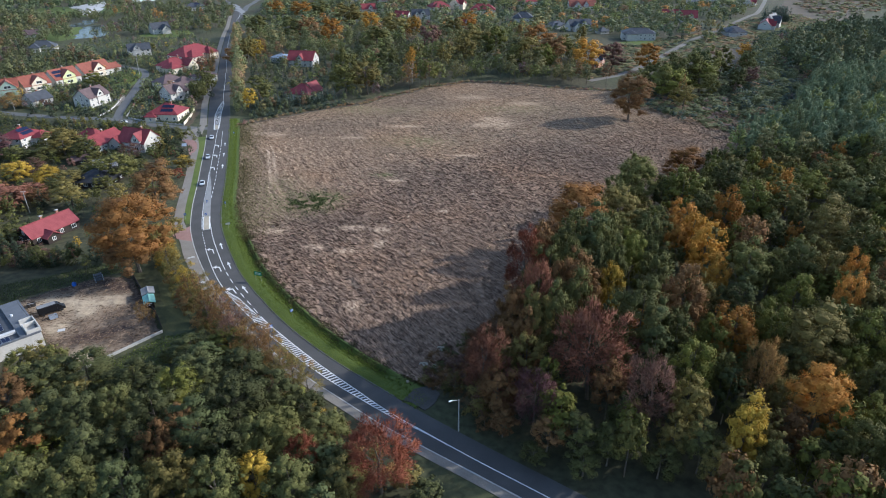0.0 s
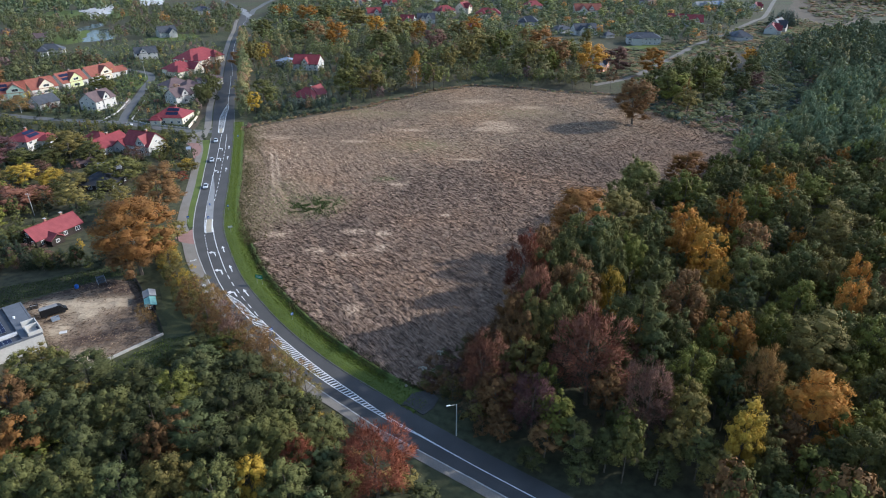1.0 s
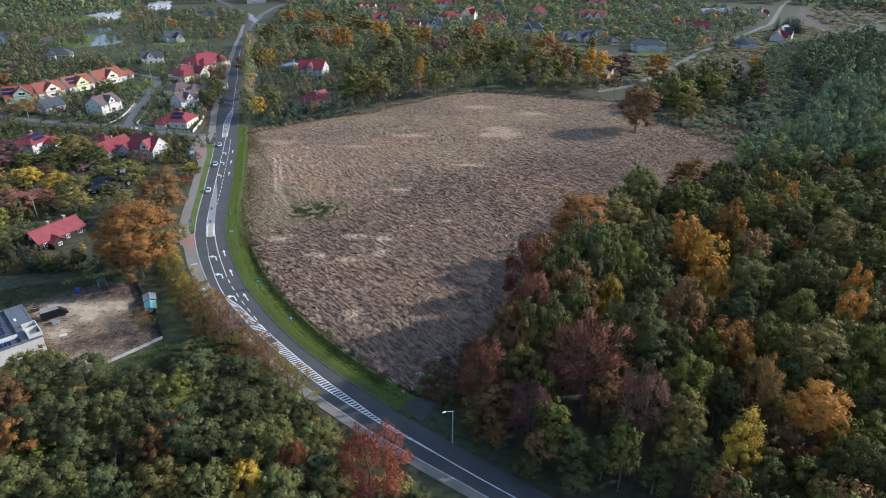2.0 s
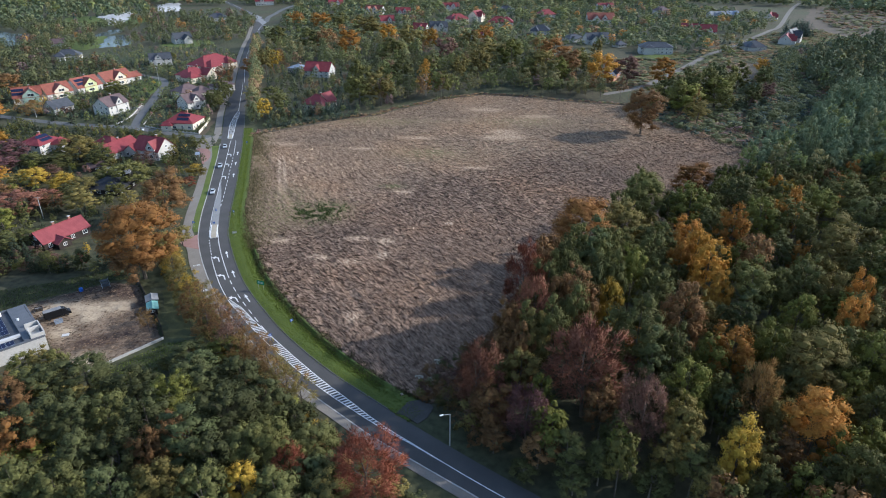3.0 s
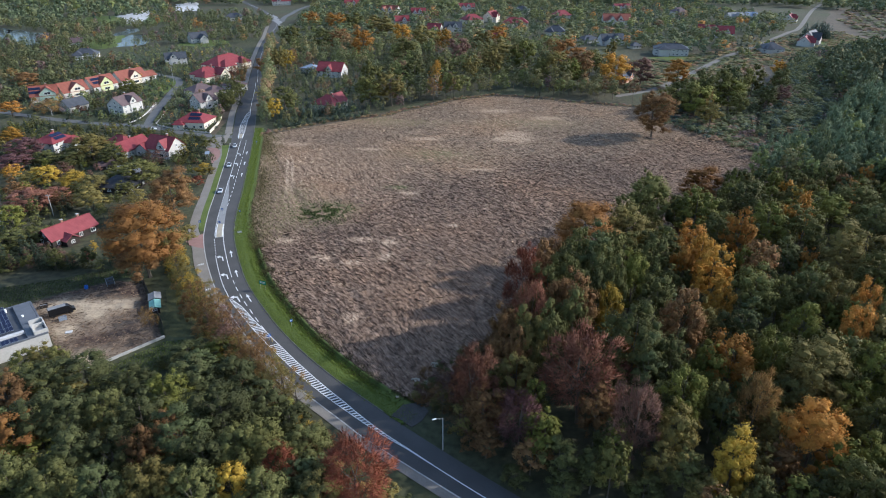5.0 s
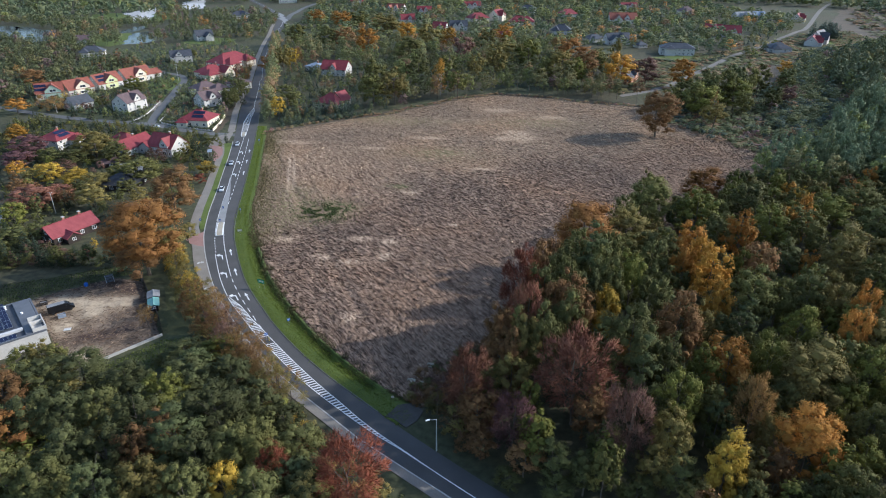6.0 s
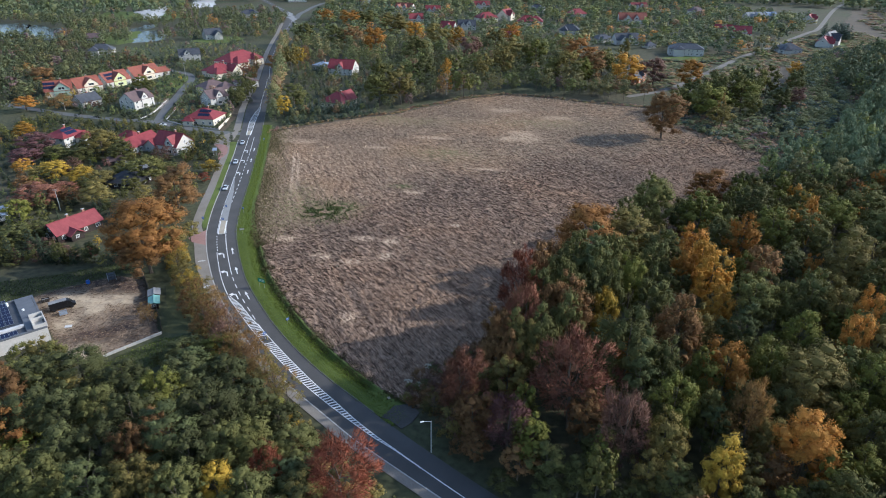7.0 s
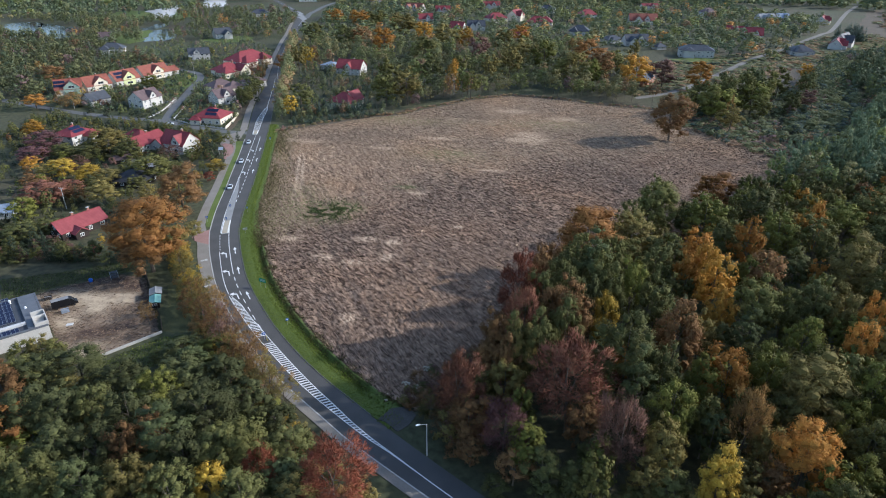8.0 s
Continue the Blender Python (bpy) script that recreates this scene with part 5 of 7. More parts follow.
def modern_house():
    """White flat-roofed house with a parapet, a dark roof and rows of solar panels."""
    a = 45.0
    m = pose(-116.1, 133.9, 0, 0, 0, a)
    h = empty("house", m, "white modern flat-roofed house with rows of solar panels", "house")
    PLACES.append((-116.6, 134, 12.5))
    L, W, e = 17.0, 21.0, 4.0
    bm = bmesh.new()
    box(bm, -L / 2, -W / 2, -0.3, L / 2, W / 2, e)
    part("wall", bm, RENDER_WHITE, h)
    bm = bmesh.new()
    t = 0.45
    for x0, y0, x1, y1 in ((-L / 2, -W / 2, L / 2, -W / 2 + t), (-L / 2, W / 2 - t, L / 2, W / 2), (-L / 2, -W / 2 + t, -L / 2 + t, W / 2 - t), (L / 2 - t, -W / 2 + t, L / 2, W / 2 - t)):
        box(bm, x0, y0, e, x1, y1, e + 0.5)
    part("parapet", bm, ROOF["slate"], h, "slate-grey parapet capping")
    bm = bmesh.new()
    box(bm, -L / 2 + t, -W / 2 + t, e, L / 2 - t, W / 2 - t, e + 0.06)
    part("flat_roof", bm, ROOF["dark"], h)
    bm = bmesh.new()
    box(bm, L / 2 - 4.6, -9.9, e + 0.05, L / 2 - 3.1, -2.9, e + 0.62, bevel=0.03)
    box(bm, L / 2 - 4.6, -2.896, e + 0.05, L / 2 - 0.56, W / 2 - 0.56, e + 0.62, bevel=0.03)
    part("raised_roof", bm, ROOF["slate"], h, "raised grey roof deck")
    bm = bmesh.new()
    box(bm, -L / 2 + t, -6.6, e, L / 2 - 4.7, -5.6, e + 0.7)
    part("cross_parapet", bm, LIGHT_PAVING, h, "pale parapet crossing the roof")
    # open white roof terrace with raised walls
    bm = bmesh.new()
    box(bm, L / 2 - 3.0, -10.0, e + 0.062, L / 2 - 0.5, -3.0, e + 0.2)
    ent = part("terrace_floor", bm, RENDER_WHITE, h, "white floor of the roof terrace")
    bm = bmesh.new()
    for x0, y0, x1, y1 in ((-3.0, -10.2, 0.25, -9.95), (-3.0, -3.25, 0.25, -3.0), (0.0, -9.946, 0.25, -3.254), (-3.0, -6.0, -0.004, -5.75), (-3.0, -9.946, -2.8, -6.004)):
        box(bm, L / 2 + x0, y0, e + 0.204, L / 2 + x1, y1, e + 1.5)
    part("terrace_wall", bm, RENDER_WHITE, ent)
    for i in range(6):
        for j in range(10):
            x, y = -L / 2 + 1.6 + i * 1.98, -W / 2 + 1.7 + j * 2.15
            if (x > L / 2 - 5.6 and y > -10.6) or -7.8 < y < -4.4:
                continue
            bm = bmesh.new()
            box(bm, -0.86, -0.95, 0, 0.86, 0.95, 0.05)
            bmesh.ops.transform(bm, matrix=pose(x, y, e + 0.42, 7, 0, 0), verts=bm.verts)
            p = part("solar_panel", bm, SOLAR, h, "dark blue solar panel")
            bm = bmesh.new()
            for x0, y0, x1, y1 in ((-0.9, -0.99, 0.9, -0.95), (-0.9, 0.95, 0.9, 0.99), (-0.9, -0.95, -0.86, 0.95), (0.86, -0.95, 0.9, 0.95), (-0.02, -0.95, 0.02, 0.95)):
                box(bm, x0, y0, 0, x1, y1, 0.058)
            bmesh.ops.transform(bm, matrix=pose(x, y, e + 0.42, 7, 0, 0), verts=bm.verts)
            part("panel_frame", bm, METAL, p)
            bm = bmesh.new()
            for s in (-0.7, 0.65):
                box(bm, x + s, y - 0.8, e + 0.05, x + s + 0.05, y + 0.8, e + 0.22)
            part("mount", bm, METAL, p)
    for x, y in ((-3, 4), (2.0, 8.5), (5, 2)):
        bm = bmesh.new()
        cyl(bm, (x, y, e), (x, y, e + 1.1), 0.3, 0.3)
        part("vent", bm, FRAME_WHITE, h)
    for s in (-5.0, -1.6):
        wd = window(h, 0, 0, 0, 2.0, 2.0, "x+", FRAME_BROWN)
        wd.matrix_basis = Matrix.Translation((L / 2, s, 0.6))


def wall_run(name, pts, h, thick, material, label, posts=None):
    """A garden wall along points, with posts if asked for."""
    c = smooth_line(pts, 2.5) if len(pts) > 2 else np.array(pts, float)
    ob = mesh_part(name, ribbon(name, c, ((-thick / 2, -0.2), (-thick / 2, h), (thick / 2, h), (thick / 2, -0.2)), material))
    tagged(ob, label, "wall" if posts is None else "fence", kind="structure")
    if posts:
        n = max(2, int(np.hypot(*np.diff(c, axis=0).T).sum() / posts))
        for i in np.linspace(0, len(c) - 1, n):
            k = min(int(i), len(c) - 2)
            p = c[k] * (1 - i + k) + c[k + 1] * (i - k)
            bm = bmesh.new()
            box(bm, p[0] - 0.25, p[1] - 0.25, -0.2, p[0] + 0.25, p[1] + 0.25, h + 0.3)
            part("post", bm, RENDER_WHITE, ob)
    return ob


def car(x, y, turn, paint, label, z=0.08):
    """A saloon car: body, cabin, glass, wheels and lamps."""
    e = empty("car", pose(x, y, z, 0, 0, turn), label, "car")
    bm = bmesh.new()
    prof = [(-2.2, .32), (-2.25, .75), (-2.1, .95), (-1.3, 1.02), (.95, 1.0), (2.0, .86), (2.25, .62), (2.2, .3)]
    for s in (-0.88, 0.88):
        vs = [bm.verts.new((px, s, pz)) for px, pz in prof]
        bm.faces.new(vs)
    bm.verts.ensure_lookup_table()
    k = len(prof)
    for i in range(k):
        j = (i + 1) % k
        bm.faces.new((bm.verts[i], bm.verts[j], bm.verts[k + j], bm.verts[k + i]))
    bmesh.ops.bevel(bm, geom=list(bm.edges), offset=0.07, segments=2, affect="EDGES")
    body = part("body", bm, paint, e)
    bm = bmesh.new()
    cab = [(-1.75, .98), (-1.15, 1.42), (.15, 1.46), (1.05, .98)]
    for s in (-1, 1):
        for (px, pz) in cab:
            bm.verts.new((px, s * (0.80 if pz < 1 else 0.66), pz))
    bm.verts.ensure_lookup_table()
    v = bm.verts
    bm.faces.new(v[0:4])
    bm.faces.new(v[4:8])
    for i in range(4):
        bm.faces.new((v[i], v[(i + 1) % 4], v[4 + (i + 1) % 4], v[4 + i]))
    part("cabin_glass", bm, GLASS, e, "dark car windows")
    bm = bmesh.new()
    box(bm, -1.15, -0.64, 1.42, 0.15, 0.64, 1.49, bevel=0.02)
    part("car_roof", bm, paint, body)
    for wx in (-1.38, 1.4):
        for wy in (-0.82, 0.82):
            bm = bmesh.new()
            cyl(bm, (wx, wy - 0.1, 0.32), (wx, wy + 0.1, 0.32), 0.32, 0.32, 14)
            wh = part("wheel", bm, TYRE, e)
            bm = bmesh.new()
            cyl(bm, (wx, wy - 0.115, 0.32), (wx, wy + 0.115, 0.32), 0.19, 0.19, 10)
            part("rim", bm, METAL, wh)
    for s in (-0.6, 0.6):
        bm = bmesh.new()
        box(bm, 2.12, s - 0.2, 0.62, 2.24, s + 0.2, 0.76)
        part("headlight", bm, FRAME_WHITE, e)
        bm = bmesh.new()
        box(bm, -2.27, s - 0.2, 0.72, -2.18, s + 0.2, 0.86)
        part("tail_light", bm, TAIL, e)
    return e


TYRE = surface("tyre_rubber", (0.012, 0.012, 0.012), (0.03, 0.03, 0.03), 2.0, 9.0)
TAIL = surface("tail_light_red", (0.3, 0.01, 0.01), (0.4, 0.02, 0.02), 2.0, 9.0, 0.3)


def paint(name, col):
    m, n, l, b = shader(name, 0.35)
    b.inputs["Base Color"].default_value = rgba(col)
    b.inputs["Specular IOR Level"].default_value = 0.15 if max(col) < 0.02 else 0.4
    return m


SILVER, BLACK_PAINT, WHITE_PAINT, DARK_PAINT = paint("silver_paint", (0.5, 0.52, 0.54)), paint("black_paint", (0.012, 0.012, 0.013)), paint("white_paint", (0.7, 0.7, 0.7)), paint("dark_paint", (0.05, 0.06, 0.08))


def van():
    """A long black panel van parked in the bare yard."""
    e = empty("van", pose(-109.4, 147.6, 0.28, 0, 0, 42), "long black panel van parked in the bare yard", "van")
    bm = bmesh.new()
    box(bm, -3.3, -1.0, 0.45, 1.5, 1.0, 2.6, bevel=0.12)
    part("body", bm, BLACK_PAINT, e)
    bm = bmesh.new()
    prof = [(1.45, .45), (1.45, 2.5), (2.0, 2.35), (2.7, 1.35), (3.4, 1.1), (3.5, .45)]
    for s in (-0.98, 0.98):
        bm.faces.new([bm.verts.new((px, s, pz)) for px, pz in prof])
    bm.verts.ensure_lookup_table()
    for i in range(6):
        j = (i + 1) % 6
        bm.faces.new((bm.verts[i], bm.verts[j], bm.verts[6 + j], bm.verts[6 + i]))
    part("cab", bm, BLACK_PAINT, e)
    bm = bmesh.new()
    box(bm, -3.2, -0.9, 2.6, 1.3, 0.9, 2.66)
    part("roof_panel", bm, ROOF["grey"], e, "grey-green roof of the van")
    bm = bmesh.new()
    v = [bm.verts.new(p) for p in ((2.05, -.85, 2.3), (2.05, .85, 2.3), (2.72, .9, 1.4), (2.72, -.9, 1.4))]
    bm.faces.new(v)
    bmesh.ops.translate(bm, vec=(0.03, 0, 0.03), verts=bm.verts)
    part("windscreen", bm, GLASS, e)
    for wx in (-2.2, 2.4):
        for wy in (-0.92, 0.92):
            bm = bmesh.new()
            cyl(bm, (wx, wy - 0.12, 0.36), (wx, wy + 0.12, 0.36), 0.36, 0.36, 12)
            part("wheel", bm, TYRE, e)


def street_lamp(x, y, turn, h=8.6, label="grey street lamp on a tall concrete pole beside the road"):
    e = empty("street_lamp", pose(x, y, 0, 0, 0, turn), label, "street lamp")
    bm = bmesh.new()
    cyl(bm, (0, 0, -0.2), (0, 0, h), 0.17, 0.10, 8)
    part("pole", bm, KERB, e)
    bm = bmesh.new()
    cyl(bm, (0, 0, h - 0.1), (1.7, 0, h + 0.35), 0.045, 0.04, 6)
    part("arm", bm, METAL, e)
    bm = bmesh.new()
    box(bm, 1.5, -0.16, h + 0.26, 2.35, 0.16, h + 0.46, bevel=0.05)
    hd = part("lamp_head", bm, FRAME_WHITE, e)
    bm = bmesh.new()
    box(bm, 1.65, -0.12, h + 0.22, 2.25, 0.12, h + 0.27)
    part("glass", bm, GLASS, hd)
    return e


def sign(x, y, turn, w, h, foot, material, label, posts=1):
    e = empty("road_sign", pose(x, y, 0, 0, 0, turn), label, "road sign")
    for i in range(posts):
        s = 0 if posts == 1 else (i - 0.5) * w * 0.7
        bm = bmesh.new()
        cyl(bm, (s, 0, -0.2), (s, 0, foot + h), 0.035, 0.035, 6)
        part("post", bm, METAL, e)
    bm = bmesh.new()
    box(bm, -w / 2, -0.06, foot, w / 2, -0.036, foot + h, bevel=0.01)
    f = part("panel", bm, material, e)
    for k in (0.3, 0.6):
        bm = bmesh.new()
        box(bm, -w * 0.36, -0.068, foot + h * k, w * 0.36, -0.061, foot + h * (k + 0.12))
        part("bar", bm, FRAME_WHITE, f, "plain white bar")
    return e


def utility_pole(x, y, h=9.0):
    e = empty("utility_pole", pose(x, y, 0), "slim concrete utility pole with a crossarm among trees", "pole")
    bm = bmesh.new()
    cyl(bm, (0, 0, -0.3), (0, 0, h), 0.16, 0.1, 8)
    part("pole", bm, KERB, e)
    bm = bmesh.new()
    box(bm, -0.9, -0.06, h - 0.5, 0.9, 0.06, h - 0.38)
    arm = part("crossarm", bm, METAL, e)
    for s in (-0.8, 0, 0.8):
        bm = bmesh.new()
        cyl(bm, (s, 0, h - 0.38), (s, 0, h - 0.12), 0.05, 0.04, 6)
        part("insulator", bm, FRAME_WHITE, arm)


def bus_shelter(x, y, turn):
    e = empty("bus_shelter", pose(x, y, 0.1, 0, 0, turn), "glass bus shelter with a pale blue-grey roof beside the path", "bus shelter")
    for sx in (-1.9, 1.9):
        for sy in (-0.7, 0.7):
            bm = bmesh.new()
            box(bm, sx - 0.05, sy - 0.05, -0.2, sx + 0.05, sy + 0.05, 2.35)
            part("post", bm, METAL, e)
    bm = bmesh.new()
    box(bm, -2.3, -1.1, 2.35, 2.3, 1.1, 2.47, bevel=0.04)
    part("roof", bm, ROOF["blue"], e)
    bm = bmesh.new()
    box(bm, -1.85, 0.67, 0.3, 1.85, 0.71, 2.2)
    part("back_pane", bm, GLASS, e)
    bm = bmesh.new()
    box(bm, -1.5, 0.2, 0.45, 1.5, 0.6, 0.52)
    part("bench", bm, DARK_WOOD, e)


def patch(name, pts, z, material, label, category="ground"):
    c = smooth_line(list(pts) + [pts[0]], 3.0 if pts[0][1] < 500 else 8.0)[:-1]
    k = np.random.default_rng(int(abs(pts[0][0])) + 3)
    c = c + k.normal(0, 0.5 if pts[0][1] < 500 else 1.8, c.shape)
    bm = bmesh.new()
    poly_prism(bm, [tuple(q) for q in c], -0.3, z)
    return tagged(part(name, bm, material), label, category, kind="structure")


APRON = surface("dusty_gravel", (0.045, 0.041, 0.036), (0.10, 0.092, 0.080), 0.4, 3.0)
WEEDY = surface("weedy_soil", (0.055, 0.045, 0.028), (0.125, 0.092, 0.058), 0.05, 0.6)

build_village()
timber_barn()
sheds()
modern_house()
van()
yard = tagged(rough_patch("bare_yard", [(-124, 151), (-118.7, 157.5), (-105.2, 168), (-94.8, 166.5), (-75, 138.2), (-86.3, 123.6), (-97, 127), (-106, 136)], 0.5, 0.20, 0.42, 0.0, YARD),
       "bare churned sandy yard behind the modern house", "yard", kind="structure")
_v = np.array([v.co[:] for v in yard.data.vertices])
_sand, _dark = np.zeros(len(_v)), np.zeros(len(_v))
for _x, _y, _r in ((-113, 152.3, 4.0), (-107, 151.5, 3.4), (-102, 152.4, 3.2), (-97, 153.8, 3.2), (-92.5, 154.5, 3.0), (-100, 147.5, 3.0), (-104, 140, 3.5), (-90, 127.5, 4.0)):
    _sand += 1.2 * np.exp(-((_v[:, 0] - _x) ** 2 + (_v[:, 1] - _y) ** 2) / _r ** 2)
for _x, _y, _r in ((-120, 156.5, 3.0), (-114, 160.5, 3.4), (-108, 163, 3.6), (-101, 163.5, 4.0), (-95, 161, 3.4), (-89.5, 155.5, 2.6), (-95.5, 135.5, 2.6), (-90.5, 136.8, 3.2), (-86.5, 141, 2.8)):
    _dark += 1.1 * np.exp(-((_v[:, 0] - _x) ** 2 + (_v[:, 1] - _y) ** 2) / _r ** 2)
for _name, _val in (("sand", _sand), ("dark", _dark)):
    yard.data.attributes.new(_name, "FLOAT", "POINT").data.foreach_set("value", np.clip(_val, 0, 1).astype(np.float32))
_r = np.random.default_rng(15)
_k = _r.choice(len(_v), 3200, p=np.clip(1.05 - _sand, 0.05, 1) / np.clip(1.05 - _sand, 0.05, 1).sum())
_c = _v[_k] + np.column_stack([_r.uniform(-0.25, 0.25, (3200, 2)), np.full(3200, 0.02)])
_a = 0.5 + 0.5 * np.sin(_c[:, 0] * 0.12) + _r.normal(0, 0.35, 3200)
_l, _w, _h = _r.gamma(2.5, 0.10, 3200) + 0.08, _r.uniform(0.05, 0.13, 3200), _r.uniform(0.04, 0.15, 3200)
_t = np.array([(1, 0, -.3), (-1, 1, -.3), (-1, -1, -.3), (0.0, 0.0, 1.0)])
_x, _y = _t[None, :, 0] * _l[:, None], _t[None, :, 1] * _w[:, None]
_p = np.stack([_x * np.cos(_a)[:, None] - _y * np.sin(_a)[:, None], _x * np.sin(_a)[:, None] + _y * np.cos(_a)[:, None], _t[None, :, 2] * _h[:, None]], -1) + _c[:, None, :]
tagged(mesh_part("yard_clods", mesh_arrays("yard_clods", _p.reshape(-1, 3), (np.arange(3200)[:, None, None] * 4 + np.array([(0, 1, 3), (2, 0, 3), (1, 2, 3)])[None]).reshape(-1, 3), [SHADED_CLOD, CHIP], np.repeat(_r.choice(2, 3200, p=(0.55, 0.45)), 3))),
       "churned clods and chips on the bare yard", "debris", kind="stuff")
wall_run("garden_wall", [(-87.2, 123.0), (-74.7, 138.2)], 0.75, 0.25, KERB, "low pale concrete wall at the edge of the bare yard")
wall_run("board_fence", [(-74.8, 138.6), (-79.6, 146.1), (-92.8, 163.9), (-97, 170)], 1.6, 0.12, DARK_WOOD, "dark board fence along the bare yard")
wall_run("garden_fence", [(-196, 350.5), (-195, 358), (-197, 372), (-203, 396)], 0.6, 0.14, LIGHT_PAVING, "low white garden wall with posts beside the side street", 3.0)
wall_run("garden_fence", [(-177, 346), (-165, 340), (-152, 335.5), (-141, 332.5)], 0.5, 0.12, LIGHT_PAVING, "low garden fence with white posts on a street corner", 2.4)
wall_run("garden_wall", [(-141, 333), (-143, 348), (-146.5, 364)], 1.5, 0.25, RENDER_BEIGE, "beige garden wall beside the road")
wall_run("garden_fence", [(-180, 350), (-184.5, 368), (-192, 394)], 0.5, 0.12, LIGHT_PAVING, "low white garden fence along the side street", 3.0)
wall_run("garden_fence", [(150, 583), (175, 574), (205, 584), (222, 604)], 0.9, 0.12, DARK_WOOD, "dark garden fence round a lawn")
patch("lawn", [(-238, 474), (-224, 466), (-216, 446), (-212, 428), (-230, 434), (-236, 450)], 0.02, LAWN, "green lawn beside the terraced houses", "lawn")
patch("lawn", [(150, 592), (176, 576), (204, 588), (215, 604), (196, 618)], 0.02, LAWN, "green lawn round a white house", "lawn")
patch("lawn", [(-298, 640), (-262, 634), (-258, 668), (-290, 676)], 0.02, LAWN, "green lawn below a dark-roofed house", "lawn")
patch("lawn", [(340, 700), (372, 690), (392, 720), (360, 740)], 0.02, LAWN, "green lawn behind a white gabled house", "lawn")
patch("fallow_field", [(385, 770), (440, 740), (560, 880), (640, 1060), (560, 1080), (480, 950)], 0.02, WEEDY, "brown fallow ground beside the track", "field")
patch("fallow_field", [(170, 492), (235, 590), (285, 600), (262, 545), (225, 480), (190, 470)], 0.02, WEEDY, "brown weedy ground beside the track", "field")
patch("pond", [(-505, 632), (-500, 655), (-548, 742), (-572, 740), (-575, 715)], 0.02, WATER, "still grey pond between low banks", "pond")
patch("pond", [(-486, 650), (-440, 630), (-452, 660), (-478, 702), (-545, 742), (-525, 705)], 0.02, WATER, "dark pond among overhanging trees", "pond")
patch("pond", [(-353, 622), (-334, 645), (-370, 716), (-384, 700), (-366, 656)], 0.02, WATER, "narrow pond beside a grassy bank", "pond")
patch("pond", [(-400, 694), (-388, 712), (-396, 756), (-410, 750)], 0.02, WATER, "narrow pond behind a grassy bank", "pond")
patch("lawn", [(-362, 640), (-352, 630), (-366, 612), (-420, 640), (-402, 690), (-385, 700)], 0.016, LAWN, "rough grass bank between the ponds", "lawn")
patch("meadow", [(-520, 800), (-430, 790), (-400, 840), (-440, 890), (-520, 880)], 0.025, LAWN, "bright green meadow beside the ponds", "meadow")
patch("pale_patch", [(-497.6, 882.5), (-491.2, 911.1), (-490.9, 964.5), (-449.4, 879.0), (-418.4, 806.5), (-438.0, 805.2), (-467.7, 851.6)], 0.05, LIGHT_PAVING, "pale flat patch beside the meadow", "yard")
patch("pale_patch", [(-487.9, 1052.0), (-472.6, 1092.2), (-418.9, 969.5), (-429.6, 960.8), (-439.2, 944.5)], 0.05, LIGHT_PAVING, "pale flat patch among trees", "yard")
patch("junction_island", [(-286.3, 903.6), (-283.8, 910.8), (-246.6, 817.8), (-239.9, 792), (-256.4, 828.8)], 0.16, WEDGE_PAVING, "pale paved island in the road junction", "traffic island")
patch("driveway_apron", [(-10.0, 112.6), (-7.1, 115.2), (-3.2, 116.0), (-1.2, 111.8), (-3.4, 107.8)], 0.15, APRON, "short grey gravel apron leading off the road", "paving")
street_lamp(3.4, 101.6, 205)
bus_shelter(-125, 290.8, 110)
PLACES.append((-124, 288, 5.5))
p = on_road(163.5, -3.4)
sign(p.x, p.y, -20, 2.6, 1.3, 1.9, GREEN_SIGN, "green direction sign on two posts on the verge", 2)
for yy, oo, w, lab in ((143.8, -3.2, 0.8, "round blue sign on the verge"), (212, 5.1, 0.7, "blue arrow sign on the traffic island"), (141.4, 4.6, 0.8, "blue sign with a yellow board on the hatched area"),
                       (201.5, -2.2, 1.6, "white road sign seen edge-on on the verge"), (224, 5.2, 0.6, "small dark sign on the paved wedge"), (214, 12.4, 0.8, "blue path sign on the lawn strip"),
                       (221, -1.6, 0.6, "small blue sign beside the road"), (312, -2.5, 0.7, "small sign beside the road")):
    p = on_road(yy, oo)
    sign(p.x, p.y, math.degrees(road_turn(yy)) - 90, w, 0.8, 1.6, METAL if "white" in lab else BLUE_SIGN, lab)
p = on_road(140.8, 4.2)
sign(p.x, p.y, -45, 0.5, 1.1, 0.2, YELLOW_SIGN, "yellow bollard board on the hatched area")
for yy, oo, pt, lab in ((247.5, 9.0, SILVER, "silver saloon car driving on the main road"), (281, 8.6, SILVER, "silver saloon car driving on the main road"), (311, 8.4, SILVER, "silver saloon car driving on the main road")):
    p = on_road(yy, oo)
    car(p.x, p.y, math.degrees(road_turn(yy)) + 180, pt, lab)
car(-201.5, 384, 60, DARK_PAINT, "dark blue car parked on a house drive", 0.02)
car(-176, 337, 20, WHITE_PAINT, "white car parked on a street corner", 0.03)
car(-348, 547, 15, WHITE_PAINT, "white car parked beside a house", 0.02)
utility_pole(-156, 216)
utility_pole(-221, 462, 12)


